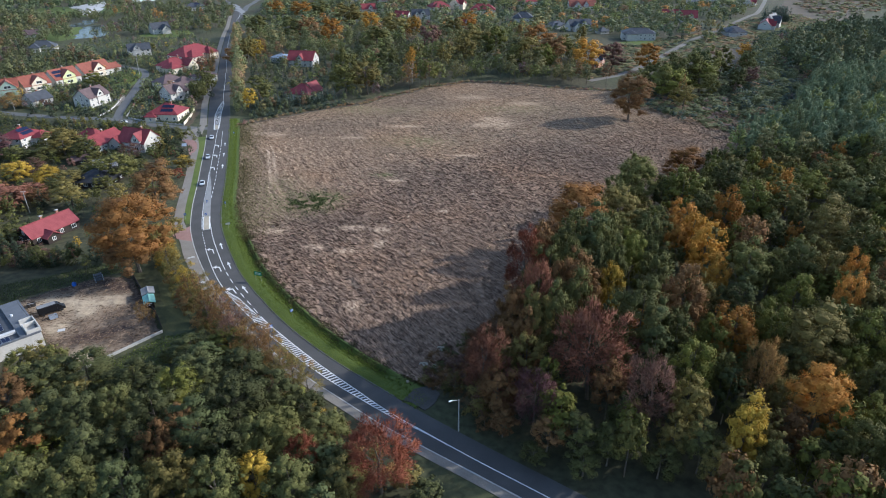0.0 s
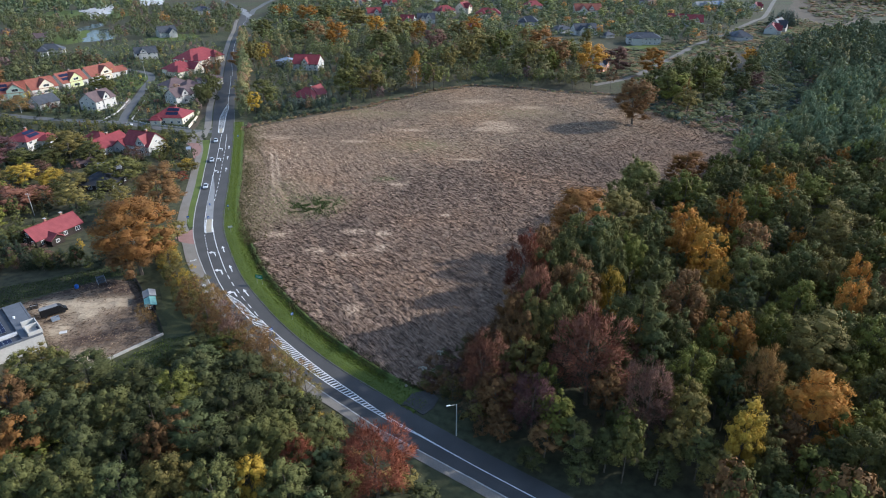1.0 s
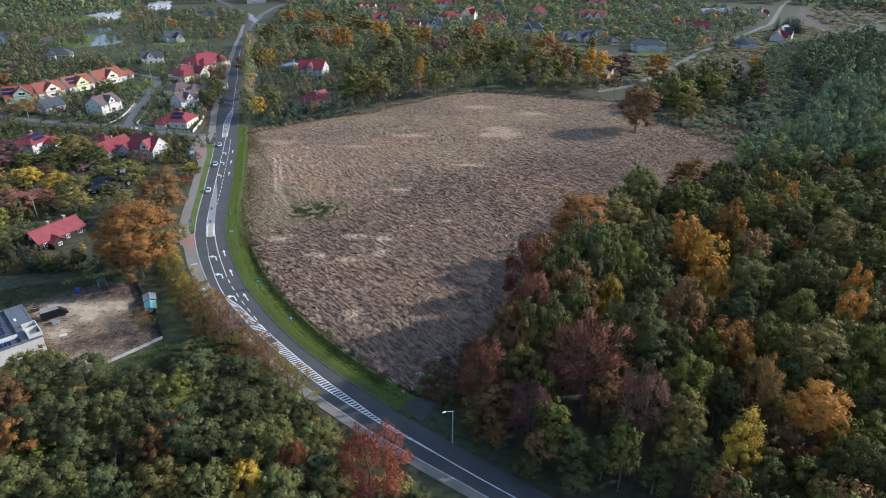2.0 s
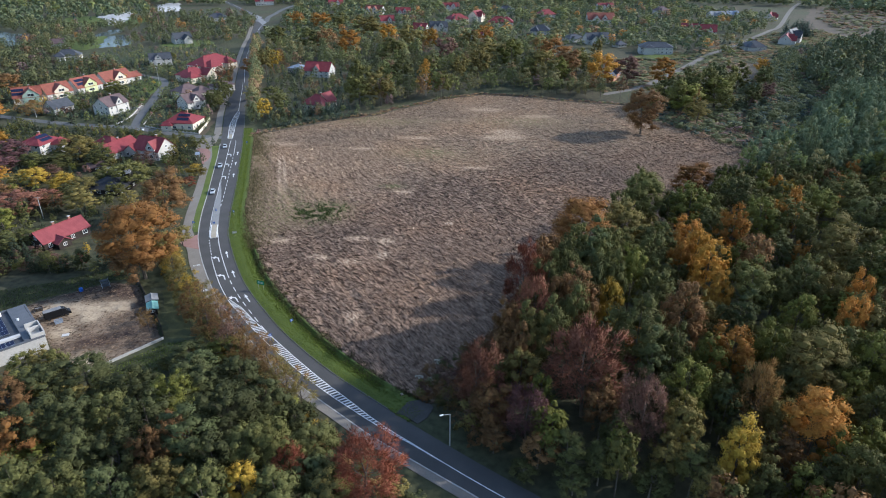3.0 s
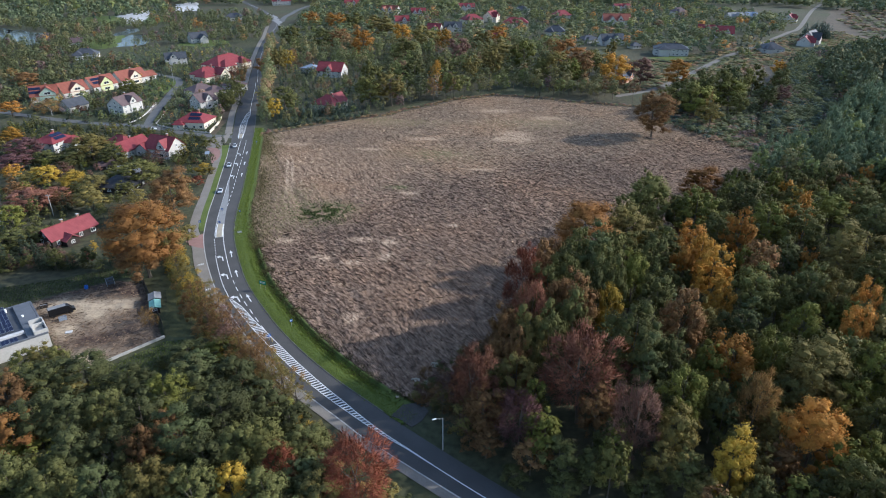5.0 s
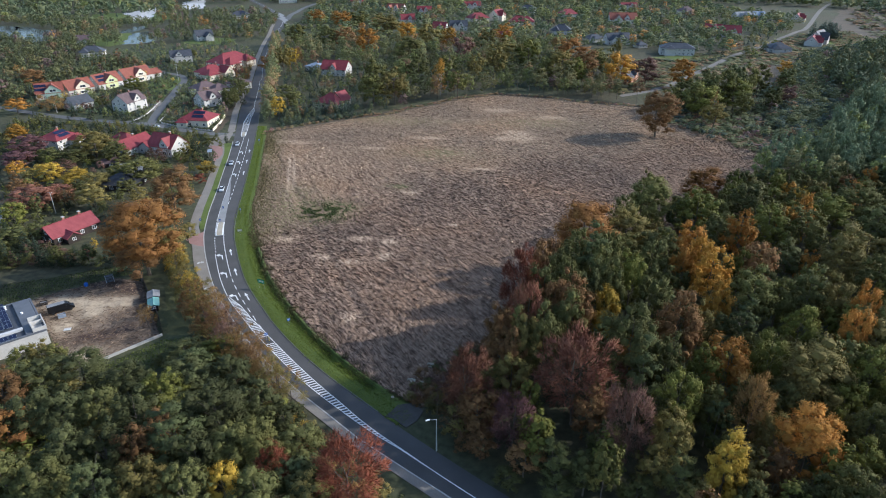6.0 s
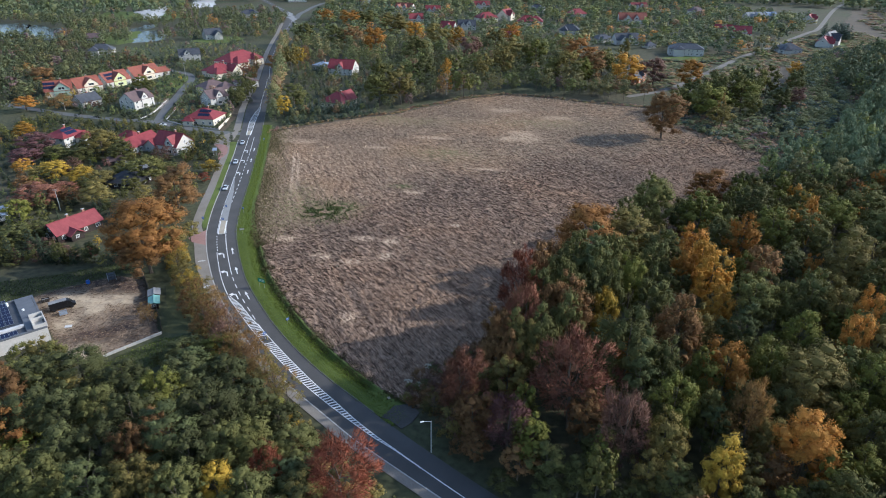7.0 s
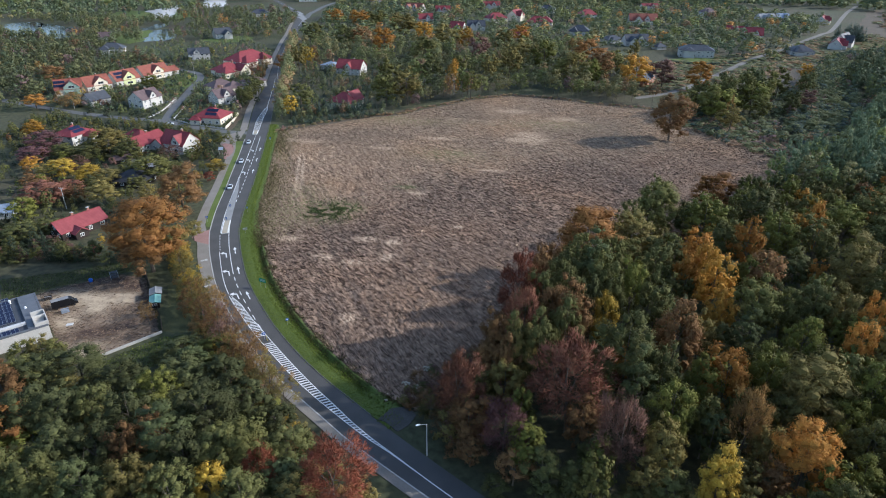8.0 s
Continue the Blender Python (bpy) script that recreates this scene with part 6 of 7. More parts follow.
def barrel(x, y):
    e = empty("barrel", pose(x, y, 0.25), "blue plastic barrel standing on the bare yard", "barrel")
    bm = bmesh.new()
    for z0, z1, r0, r1 in ((0, 0.06, 0.5, 0.54), (0.06, 0.5, 0.54, 0.58), (0.5, 0.58, 0.62, 0.62), (0.58, 1.0, 0.58, 0.54), (1.0, 1.1, 0.54, 0.48)):
        cyl(bm, (0, 0, z0), (0, 0, z1), r0, r1, 14)
    part("body", bm, BLUE_SIGN, e)
    bm = bmesh.new()
    cyl(bm, (0.2, 0, 1.1), (0.2, 0, 1.16), 0.1, 0.1, 8)
    part("cap", bm, TYRE, e)


def crate(x, y, turn, material, label):
    e = empty("crate", pose(x, y, 0.25, 0, 0, turn), label, "crate")
    for z in (0.05, 0.4, 0.75):
        for x0, y0, x1, y1 in ((-1.0, -0.6, 1.0, -0.54), (-1.0, 0.54, 1.0, 0.6), (-1.0, -0.54, -0.94, 0.54), (0.94, -0.54, 1.0, 0.54)):
            bm = bmesh.new()
            box(bm, x0, y0, z, x1, y1, z + 0.24)
            part("slat", bm, material, e)
    bm = bmesh.new()
    box(bm, -0.93, -0.53, 0.0, 0.93, 0.53, 0.72)
    part("filling", bm, ROOF["grey"], e)


def rack(x, y, turn):
    """A tall welded frame with dark mesh sides."""
    e = empty("storage_rack", pose(x, y, 0.2, 0, 0, turn), "grey metal storage rack on the bare yard", "rack")
    for sx in (-1.1, 1.1):
        for sy in (-0.8, 0.8):
            bm = bmesh.new()
            box(bm, sx - 0.05, sy - 0.05, -0.2, sx + 0.05, sy + 0.05, 2.2)
            part("post", bm, METAL, e)
    for z in (0.3, 1.2, 2.1):
        bm = bmesh.new()
        box(bm, -1.05, -0.75, z, 1.05, 0.75, z + 0.07)
        part("shelf", bm, ROOF["dark"], e)


barrel(-110.7, 162.0)
rack(-104.8, 165.2, 40)
crate(-107.3, 144.6, 42, ROOF["blue"], "blue-grey slatted crate beside the black van")
crate(-116.8, 150.6, 30, DARK_WOOD, "dark slatted wooden crate behind the black van")
bm = bmesh.new()
box(bm, -0.9, -0.6, 0.0, 0.9, 0.6, 0.16, bevel=0.04)
bmesh.ops.transform(bm, matrix=pose(-101.9, 138.6, 0.28, 2, 0, 20), verts=bm.verts)
tagged(part("concrete_slab", bm, LIGHT_PAVING), "pale concrete slab lying on the bare yard", "slab")

patch("junction_paving", [(-139.5, 319.6), (-132.6, 325.7), (-130.1, 336), (-126.5, 318), (-124.5, 302), (-130.5, 303)], 0.06, PAVING, "pale paved apron where the village street meets the road", "paving")
patch("red_paving", [(-130.8, 305.2), (-128.8, 307.0), (-121.8, 294.8), (-118.2, 282.2), (-120.4, 281.8), (-123.5, 292.7)], 0.145, RED_PAVING, "reddish paved path curving to the bus stop", "paving")
patch("driveway", [(-210, 387), (-208, 402), (-200.5, 394), (-196.5, 367)], 0.03, PAVING, "pale paved drive beside a white house", "paving")
patch("lawn", [(-236, 443), (-240, 478), (-222, 472), (-216, 446), (-205.5, 404), (-208, 400)], 0.016, LAWN, "grassy plot between the terraced houses and the street", "lawn")
patch("rough_verge", [(-151, 378), (-151, 396), (-146.5, 384), (-137, 332), (-139.5, 331)], 0.016, WEEDY, "brown weedy verge beside the road", "verge")
patch("drive_plot", [(-176, 352), (-168, 350), (-170, 343), (-178, 347)], 0.02, PAVING, "pale paved front yard of a bungalow", "paving")
patch("lawn", [(-86, 163.5), (-82, 172), (-73, 155), (-68.5, 141), (-72.6, 139.5), (-79, 149)], 0.02, ROUGH_GRASS, "rough olive garden grass beside the small shed", "lawn")
_back = smooth_line(FIELD_EDGE, 3.0)
_back = _back[_back[:, 1] > 335]
tagged(mesh_part("field_margin", ribbon("field_margin", _back, ((-7.5, -0.05), (-6.0, 0.03), (6.0, 0.03), (7.5, -0.05)), WEEDY)), "brown weedy margin between the field and the trees", "margin", kind="structure")

# ---- trees and woods ----
# each row: colour, x, y, height, radius of the crown
WOOD = [("rust", 32.9, 112, 25, 9.7), ("rust", 9.1, 110.6, 20, 5.6), ("mauve", 40.9, 97, 24, 4.9), ("dark", 47.8, 125.2, 25, 7.1), ("green", 53.8, 158.2, 23, 5.4), ("yellow", 45, 145.6, 19, 3.9),
    ("gold", 74.5, 158.8, 25, 5.6), ("gold", 72.5, 146.8, 21, 4.4), ("brown", 61.5, 138.3, 23, 5.9), ("orange", 66, 117.7, 23, 5.6), ("green", 74.7, 119.4, 24, 4.8), ("tan", 66.7, 105.1, 22, 4.6),
    ("yellow", 57, 89.1, 21, 4.1), ("orange", 74.6, 96.4, 23, 6.4), ("olive", 82.3, 114, 25, 8.7), ("orange", 97.4, 129.6, 25, 4), ("green", 52.7, 105.3, 23, 5.1), ("pine", 46.5, 112.8, 22, 5.1),
    ("dark", 52.3, 117, 23, 4.2), ("olive", 49.5, 96.9, 20, 4.4), ("olive", 23, 129.1, 20, 4.4), ("rust", 24.2, 137.9, 24, 5.1)]
WOOD += [("brown", 36.1, 142.2, 24, 6.1), ("moss", 34.8, 156.5, 23, 5), ("red", 23.7, 154.6, 24, 5.9), ("moss", 23.3, 123.3, 18, 3.2), ("olive", 18.8, 116.2, 16, 4.6), ("purple", 19.3, 101.7, 17, 5.3),
    ("brown", 11.6, 106.4, 14, 5), ("brown", 35.3, 104.7, 17, 4.2), ("moss", 81.2, 146.7, 24, 6.8), ("brown", 89.3, 165.8, 24, 5.8), ("orange", 91.8, 185.7, 24, 5), ("dark", 95.9, 149, 24, 5.9),
    ("olive", 102.1, 147, 24, 5.3), ("olive", 116.5, 172.6, 25, 8.3), ("green", 94, 114.6, 24, 5.1), ("dark", 104.2, 133.6, 23, 5.4), ("moss", 118.1, 158.5, 25, 6.5), ("moss", 76.7, 84.5, 20, 5.1),
    ("dark", 71.8, 85.2, 16, 4), ("brown", 68.3, 93.2, 15, 3.8), ("dark", 50.1, 90, 14, 4.2), ("olive", 45.8, 93.1, 13, 3.9)]
WOOD_FILL = [("amber", 43.5, 184.5, 26, 10.4), ("olive", 57.9, 189.5, 22, 8.4), ("moss", 70.2, 212.9, 24, 8.4), ("green", 83.1, 204.6, 24, 7.7), ("amber", 97.4, 244.2, 17, 8.6), ("dark", 66.2, 178.9, 20, 7),
    ("orange", 75.1, 181.8, 22, 5.3), ("orange", 69.2, 165.9, 22, 4.3), ("dark", 104.3, 218.4, 22, 7.4), ("green", 102.9, 195.1, 23, 7), ("moss", 114.3, 193, 23, 7.3), ("orange", 117.6, 204, 24, 4.2),
    ("green", 129.7, 208, 22, 7.8), ("dark", 87.7, 192.9, 20, 6.3), ("dark", 103.3, 177.7, 18, 6.2), ("pine", 43, 161.5, 26, 6.7), ("moss", 47, 166, 26, 5), ("moss", 54.5, 177.6, 19, 5.9), ("brown", 31.5, 167, 18, 5.4),
    ("pine", 39.6, 124, 20, 3.9), ("dark", 69.9, 136, 17, 4.8), ("green", 88.1, 134.3, 22, 4.9), ("pine", 75.5, 135.7, 20, 4.7)]
WOOD_FILL += [("dark", 138.3, 198, 23, 7.8), ("moss", 145.8, 220.7, 22, 7.8), ("green", 61.5, 117.4, 19, 4.3), ("dark", 49, 106.9, 17, 4), ("moss", 60.2, 107.5, 17, 4), ("olive", 69.6, 101.8, 16, 4.1),
    ("green", 87.7, 109.9, 18, 4.7), ("moss", 87.8, 101.4, 20, 4.9), ("dark", 75.3, 109.3, 18, 4), ("green", 83.9, 94.1, 17, 4.3), ("moss", 88.5, 148, 22, 5), ("olive", 65.1, 135.2, 20, 4.2),
    ("dark", 59, 151.8, 20, 5.2), ("moss", 39.9, 114, 17, 3.7), ("green", 84.8, 165.3, 21, 4.9), ("orange", 107.5, 143.8, 24, 3.7), ("gold", 74, 167.9, 24, 4.6), ("dark", 37.7, 175.8, 17, 4.6),
    ("brown", 16.7, 122.4, 18, 4), ("dark", 29.4, 136.4, 17, 4.3), ("brown", 17.7, 132.6, 20, 4.2), ("moss", 14.1, 117, 12, 3.4)]
WOOD_FILL += [("dark", 26.7, 94.5, 12, 4.4), ("brown", 21.4, 95.7, 10, 4), ("dark", 32.8, 91.9, 12, 4.3), ("brown", 12.6, 99.8, 8, 3.5), ("dark", 42, 88.7, 9, 4.2), ("dark", 27.5, 89.2, 7, 3.7),
    ("dark", 37.1, 98.3, 14, 4.1), ("olive", 51.1, 85.9, 12, 3.7), ("dark", 18.1, 92.9, 5, 3.1), ("dark", 60.6, 85.2, 14, 3.6)]
# further trees added as blockers, to close the shade thrown on the field
WOOD_FILL += [("dark", 29, 149, 23, 4.6), ("brown", 31, 143, 22, 4.4), ("dark", 24, 146, 18, 4), ("dark", 36, 150, 24, 4.5), ("dark", 22, 132, 19, 4.2), ("dark", 28, 130, 22, 4.4), ("brown", 29, 159, 24, 4.4),
    ("dark", 38, 162, 24, 4.6), ("moss", 44, 159, 25, 4.8), ("dark", 34, 136, 23, 4.6), ("brown", 20, 126, 17, 3.6)]
WOOD_FILL += [("moss", 38, 166, 26, 5.6), ("brown", 30, 165.2, 23, 5), ("dark", 35, 164, 21, 5.4), ("brown", 28, 156, 19, 4.6), ("dark", 58, 200, 23, 5), ("moss", 66, 210, 23, 5.2), ("moss", 72, 224, 23, 5.2), ("dark", 47, 153, 23, 4.6), ("alder", 40, 149, 22, 4.2), ("dark", 60, 166, 23, 4.8), ("moss", 33, 152, 22, 4.2)]
HERO_FORM = dict(rust="bare", mauve="bare", red="bare", purple="bare", tan="bare", pine="pine", yellow="full")
for c, x, y, h, r in WOOD + WOOD_FILL:
    if x < 62 and 125 < y < 165:
        # raised to shade the field, and shifted so their tops still fit the camera's view
        x, y, h = x * (97 - h - 4) / (97 - h), y * (97 - h - 4) / (97 - h), h + 4
    tree(c, x, y, h, r, "at the wood's edge", form="full" if r > 8.2 and c != "rust" else HERO_FORM.get(c, "round"), lod="fine" if r > 6 and y < 135 or r > 8.2 else "hero" if y < 150 else "near", group="trees at the edge of the wood")
    PLACES.append((x, y, r * 0.8))
    PLACES.append((x * 0.96, y - 0.06 * y, r * 0.7))
tree("brown", 102, 343, 25.5, 12.0, "standing alone on the field", form="full", lod="giant")
ROADSIDE = [("amber", -95, 171, 15.6, 11.4), ("brown", -107, 216, 11.4, 8.8), ("brown", -95, 166.5, 8, 6.5), ("olive", -94, 185, 6, 5.4)]
for c, x, y, m, r in ROADSIDE:
    tree(c, x, y, m * 1.75, r * 1.08, "beside the road", lod="giant" if r > 7 else "hero", form="full" if r > 7 else "round", group="roadside trees")
    PLACES.append((x, y, r * 0.8))
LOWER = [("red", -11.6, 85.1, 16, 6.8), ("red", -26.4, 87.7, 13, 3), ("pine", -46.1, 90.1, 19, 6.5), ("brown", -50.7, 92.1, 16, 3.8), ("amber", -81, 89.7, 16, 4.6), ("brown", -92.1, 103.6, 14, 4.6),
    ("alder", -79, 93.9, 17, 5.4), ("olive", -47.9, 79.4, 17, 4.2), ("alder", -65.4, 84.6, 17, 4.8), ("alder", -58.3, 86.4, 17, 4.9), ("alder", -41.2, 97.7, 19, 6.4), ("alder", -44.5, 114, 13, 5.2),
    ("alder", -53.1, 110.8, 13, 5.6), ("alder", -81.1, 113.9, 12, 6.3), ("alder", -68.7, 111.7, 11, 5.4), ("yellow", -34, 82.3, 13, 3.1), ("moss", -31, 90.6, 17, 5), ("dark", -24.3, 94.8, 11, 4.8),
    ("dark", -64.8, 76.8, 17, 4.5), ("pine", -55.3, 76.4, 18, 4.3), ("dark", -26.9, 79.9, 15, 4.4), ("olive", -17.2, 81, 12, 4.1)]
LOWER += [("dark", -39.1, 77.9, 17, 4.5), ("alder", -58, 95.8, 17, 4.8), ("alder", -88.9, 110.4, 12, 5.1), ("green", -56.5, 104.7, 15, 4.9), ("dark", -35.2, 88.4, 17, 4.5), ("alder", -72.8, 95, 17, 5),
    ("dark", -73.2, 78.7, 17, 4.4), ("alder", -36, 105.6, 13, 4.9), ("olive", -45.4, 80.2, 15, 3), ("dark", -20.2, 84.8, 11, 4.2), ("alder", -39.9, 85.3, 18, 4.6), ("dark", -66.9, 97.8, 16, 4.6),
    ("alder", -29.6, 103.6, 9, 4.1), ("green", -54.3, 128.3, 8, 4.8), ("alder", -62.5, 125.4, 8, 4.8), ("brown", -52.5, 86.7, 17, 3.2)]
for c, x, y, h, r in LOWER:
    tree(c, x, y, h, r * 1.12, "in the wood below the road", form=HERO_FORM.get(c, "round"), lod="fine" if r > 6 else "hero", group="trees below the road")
    PLACES.append((x, y, r * 0.75))
PLACES.append((-9.5, 77, 7.0))
GROVE = [("purple", -210.8, 281.1, 11, 8.7), ("purple", -205.6, 265, 9, 6.7), ("gold", -235.9, 306.8, 9, 5.9), ("yellow", -179.1, 248.7, 9, 5.9), ("gold", -197.7, 253.3, 8, 4), ("olive", -179.2, 283.9, 13, 8.7),
    ("dark", -164, 274.9, 11, 6.3), ("moss", -138, 250.4, 12, 7.3), ("rust", -166.1, 219.4, 10, 8.3), ("rust", -162.1, 226.7, 8, 5.4), ("brown", -156.9, 223.3, 8, 4.5), ("yellow", -165, 245, 8, 6.3),
    ("olive", -154.3, 243.3, 7, 6.2), ("olive", -143, 222.4, 10, 6.2), ("spruce", -136.7, 209.6, 8, 3.4), ("green", -158.3, 198.3, 13, 4.8), ("dark", -151.8, 186.6, 7, 5.8), ("olive", -125.8, 225.1, 9, 4),
    ("spruce", -124.2, 281.1, 10, 3.7), ("spruce", -133.2, 295.6, 9, 3.4), ("olive", -113.7, 262, 6, 3.8), ("red", -113.1, 252.1, 5, 2.7)]
GROVE += [("olive", -92.9, 194.9, 8, 3.9), ("moss", -151.1, 256, 8, 5), ("dark", -145.7, 192.5, 7, 4.7), ("mauve", -175.9, 254.6, 8, 5), ("olive", -185.1, 245.3, 8, 4.3), ("dark", -182.8, 270, 8, 6.3),
    ("spruce", -177.1, 254.5, 8, 3.5), ("moss", -136.7, 235.7, 8, 4.2), ("dark", -195.8, 273.4, 8, 5.3), ("dark", -157.6, 236.4, 7, 4.2), ("mauve", -144.4, 276.4, 8, 4.8), ("brown", -181.7, 233.2, 8, 4.6),
    ("dark", -133.3, 260.9, 6, 4.5)]
for c, x, y, h, r in GROVE:
    tree(c, x, y, h, r * 1.15, "in the gardens by the road", form={"spruce": "spruce", "mauve": "bare"}.get(c, "full" if r > 5 else "round"), lod="near" if r > 4 else "belt", group="garden trees by the road")
    PLACES.append((x, y, r * 0.7))
VILLAGE_MIDDLE = [("spruce", -130.8, 287.5, 7.5, 2.8), ("spruce", -167, 321, 4.5, 1.9), ("spruce", -175.5, 325, 4.5, 1.9), ("yellow", -116, 265, 4, 3.9), ("gold", -22, 432, 14, 6.8),
    ("moss", -10, 424, 12, 6.0), ("olive", -49, 402, 14.5, 10), ("yellow", -112, 360, 9, 4.4), ("moss", -62, 397, 13, 8.6), ("gold", 104, 470, 15, 11.5),
    ("brown", 80, 486, 15, 11), ("mauve", 124, 476, 13, 10), ("orange", 149, 473, 13, 10), ("green", 140, 392, 12, 11), ("green", 164, 407, 12, 11)]
VILLAGE_FAR = [("olive", 140, 366, 9, 7), ("olive", 62, 476, 15.5, 11), ("dark", -109.6, 372, 12, 8.5), ("brown", -160, 486, 10, 7), ("orange", -134, 412, 6, 3.7), ("yellow", -148, 513, 11, 5),
    ("gold", -250, 461, 5, 6), ("tan", -252, 364, 6, 7), ("brown", -313, 432, 8, 10), ("orange", -274, 360, 6, 7), ("green", -232, 420, 7, 6.5),
    ("rust", -178, 473, 7, 4), ("orange", -196, 773, 12, 11), ("orange", -161, 757, 13, 13)]
# some greens swapped for lighter olive and moss, making up for haze
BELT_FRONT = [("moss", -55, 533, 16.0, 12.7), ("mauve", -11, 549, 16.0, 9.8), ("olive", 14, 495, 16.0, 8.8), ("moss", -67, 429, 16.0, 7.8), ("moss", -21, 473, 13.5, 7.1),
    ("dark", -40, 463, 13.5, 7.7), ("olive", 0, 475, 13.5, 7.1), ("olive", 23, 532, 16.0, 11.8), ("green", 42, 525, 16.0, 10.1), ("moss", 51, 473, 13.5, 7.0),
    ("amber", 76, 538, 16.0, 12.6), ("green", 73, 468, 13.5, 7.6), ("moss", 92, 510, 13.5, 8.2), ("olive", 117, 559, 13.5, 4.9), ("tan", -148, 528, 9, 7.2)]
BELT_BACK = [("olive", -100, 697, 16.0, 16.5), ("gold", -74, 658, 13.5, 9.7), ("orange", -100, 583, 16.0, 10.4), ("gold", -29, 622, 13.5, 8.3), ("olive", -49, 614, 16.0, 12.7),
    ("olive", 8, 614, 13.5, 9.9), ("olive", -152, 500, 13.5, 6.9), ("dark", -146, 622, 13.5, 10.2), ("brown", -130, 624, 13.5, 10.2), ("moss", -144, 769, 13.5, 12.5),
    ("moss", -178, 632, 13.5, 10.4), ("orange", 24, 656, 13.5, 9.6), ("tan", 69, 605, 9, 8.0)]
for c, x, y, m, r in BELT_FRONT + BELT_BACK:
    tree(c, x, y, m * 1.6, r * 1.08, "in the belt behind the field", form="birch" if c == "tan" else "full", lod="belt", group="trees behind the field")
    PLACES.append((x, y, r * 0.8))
for c, x, y, m, r in VILLAGE_MIDDLE + VILLAGE_FAR:
    tree(c, x, y, m * 1.65, r * 1.05, "in the village" if x < -60 else "behind the field", pale=c in ("gold", "tan"), lod="close" if y > 330 and r < 6 else "belt", form="full" if y > 380 and r > 8 else None, group="village trees" if x < -60 else "trees behind the field")
    PLACES.append((x, y, r * 0.7))

# trees and shrubs of the gardens round the street corner
CORNER_TREES = [("tan", -264.8, 369.7, 9, 6), ("tan", -247.6, 374, 7, 3.6), ("dark", -221.8, 411.6, 11, 5), ("dark", -156.5, 396, 11, 4.2), ("dark", -149.5, 388, 10, 4), ("dark", -154, 419, 11, 4.5), ("tan", -181, 503, 11, 4.4),
    ("tan", -168, 462, 10, 3.6), ("dark", -250.6, 554, 9, 5), ("dark", -172.3, 287.9, 9, 4.6), ("olive", -184.4, 288.5, 11, 6.2), ("dark", -229.9, 376, 8, 4), ("mauve", -236.3, 368, 6, 3.4)]
CORNER_SPRUCES = [(-215.3, 354.3), (-206.6, 351.3), (-200.9, 349.3), (-192, 346.2), (-249.5, 340.6), (-241.4, 335.3), (-235.7, 333.5), (-229.0, 329.4), (-230.7, 342.5), (-227, 363), (-235.1, 354.9), (-158, 404), (-147, 396), (-165.3, 285.9), (-198.3, 282.6), (-222, 350), (-134.5, 298), (-139, 303), (-136, 290), (-153.5, 406), (-152, 387)]
CORNER_TREES += [("dark", -151, 383, 12, 3.6), ("dark", -150.5, 391.5, 12, 3.6), ("dark", -150.5, 400, 13, 3.8), ("dark", -152, 412, 12, 3.8), ("dark", -163, 425, 11, 4), ("dark", -163, 435, 11, 4)]
for c, x, y, h, r in CORNER_TREES:
    tree(c, x, y, h, r, "in a village garden", form="round" if c != "tan" else "birch", lod="close", group="village trees")
for i, (x, y) in enumerate(CORNER_SPRUCES):
    tree("spruce", x, y, 6.5 + 2.2 * math.sin(i * 2.1), 2.3 + 0.5 * math.sin(i * 1.3), "along a garden fence", lod="close", group="garden spruces")

R2 = np.random.default_rng(5)
WEED = leaf_material("weed_blade", (0.075, 0.095, 0.034), 0.4, 0.2)
FOREST_MIX = (("pine", 16), ("moss", 26), ("dark", 10), ("green", 28), ("olive", 10), ("orange", 3), ("gold", 3), ("brown", 3), ("yellow", 2))
PINE_MIX = (("pine", 70), ("dark", 14), ("green", 12), ("olive", 4))
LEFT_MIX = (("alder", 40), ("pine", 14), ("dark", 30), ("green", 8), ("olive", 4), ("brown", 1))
GARDEN_MIX = (("spruce", 40), ("pine", 12), ("dark", 24), ("moss", 10), ("green", 5), ("olive", 5), ("yellow", 1.2), ("orange", 0.8), ("rust", 0.6), ("brown", 2.5), ("mauve", 1.5))
HAZEL_MIX = (("moss", 30), ("dark", 30), ("pine", 14), ("spruce", 10), ("mauve", 3), ("brown", 3.5), ("olive", 10), ("orange", 0.8))
SUBURB_MIX = (("spruce", 26), ("pine", 22), ("dark", 20), ("green", 10), ("moss", 14), ("olive", 5), ("brown", 1.5), ("orange", 2))
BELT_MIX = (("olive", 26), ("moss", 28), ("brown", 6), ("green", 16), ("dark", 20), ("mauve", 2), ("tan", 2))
DIM_MIX = (("dark", 30), ("pine", 40), ("spruce", 12), ("green", 6), ("olive", 3), ("brown", 1), ("mauve", 1))


def form_of(c):
    return FORM_OF.get(c, "round")


# wood right of the field: between the single trees, as one mass
WOOD_EDGE = [(6, 104), (16, 119), (24, 138), (33, 158), (44, 176), (56, 188), (78, 216), (96, 234), (118, 255), (140, 283), (172, 300)]
near_poly = WOOD_EDGE[:9] + [(175, 255), (165, 180), (140, 130), (118, 92), (96, 70), (72, 64), (42, 82), (20, 98)]
x, y = scatter(near_poly, 7.0, 21)
ok = np.flatnonzero(free(x, y))
spots = []
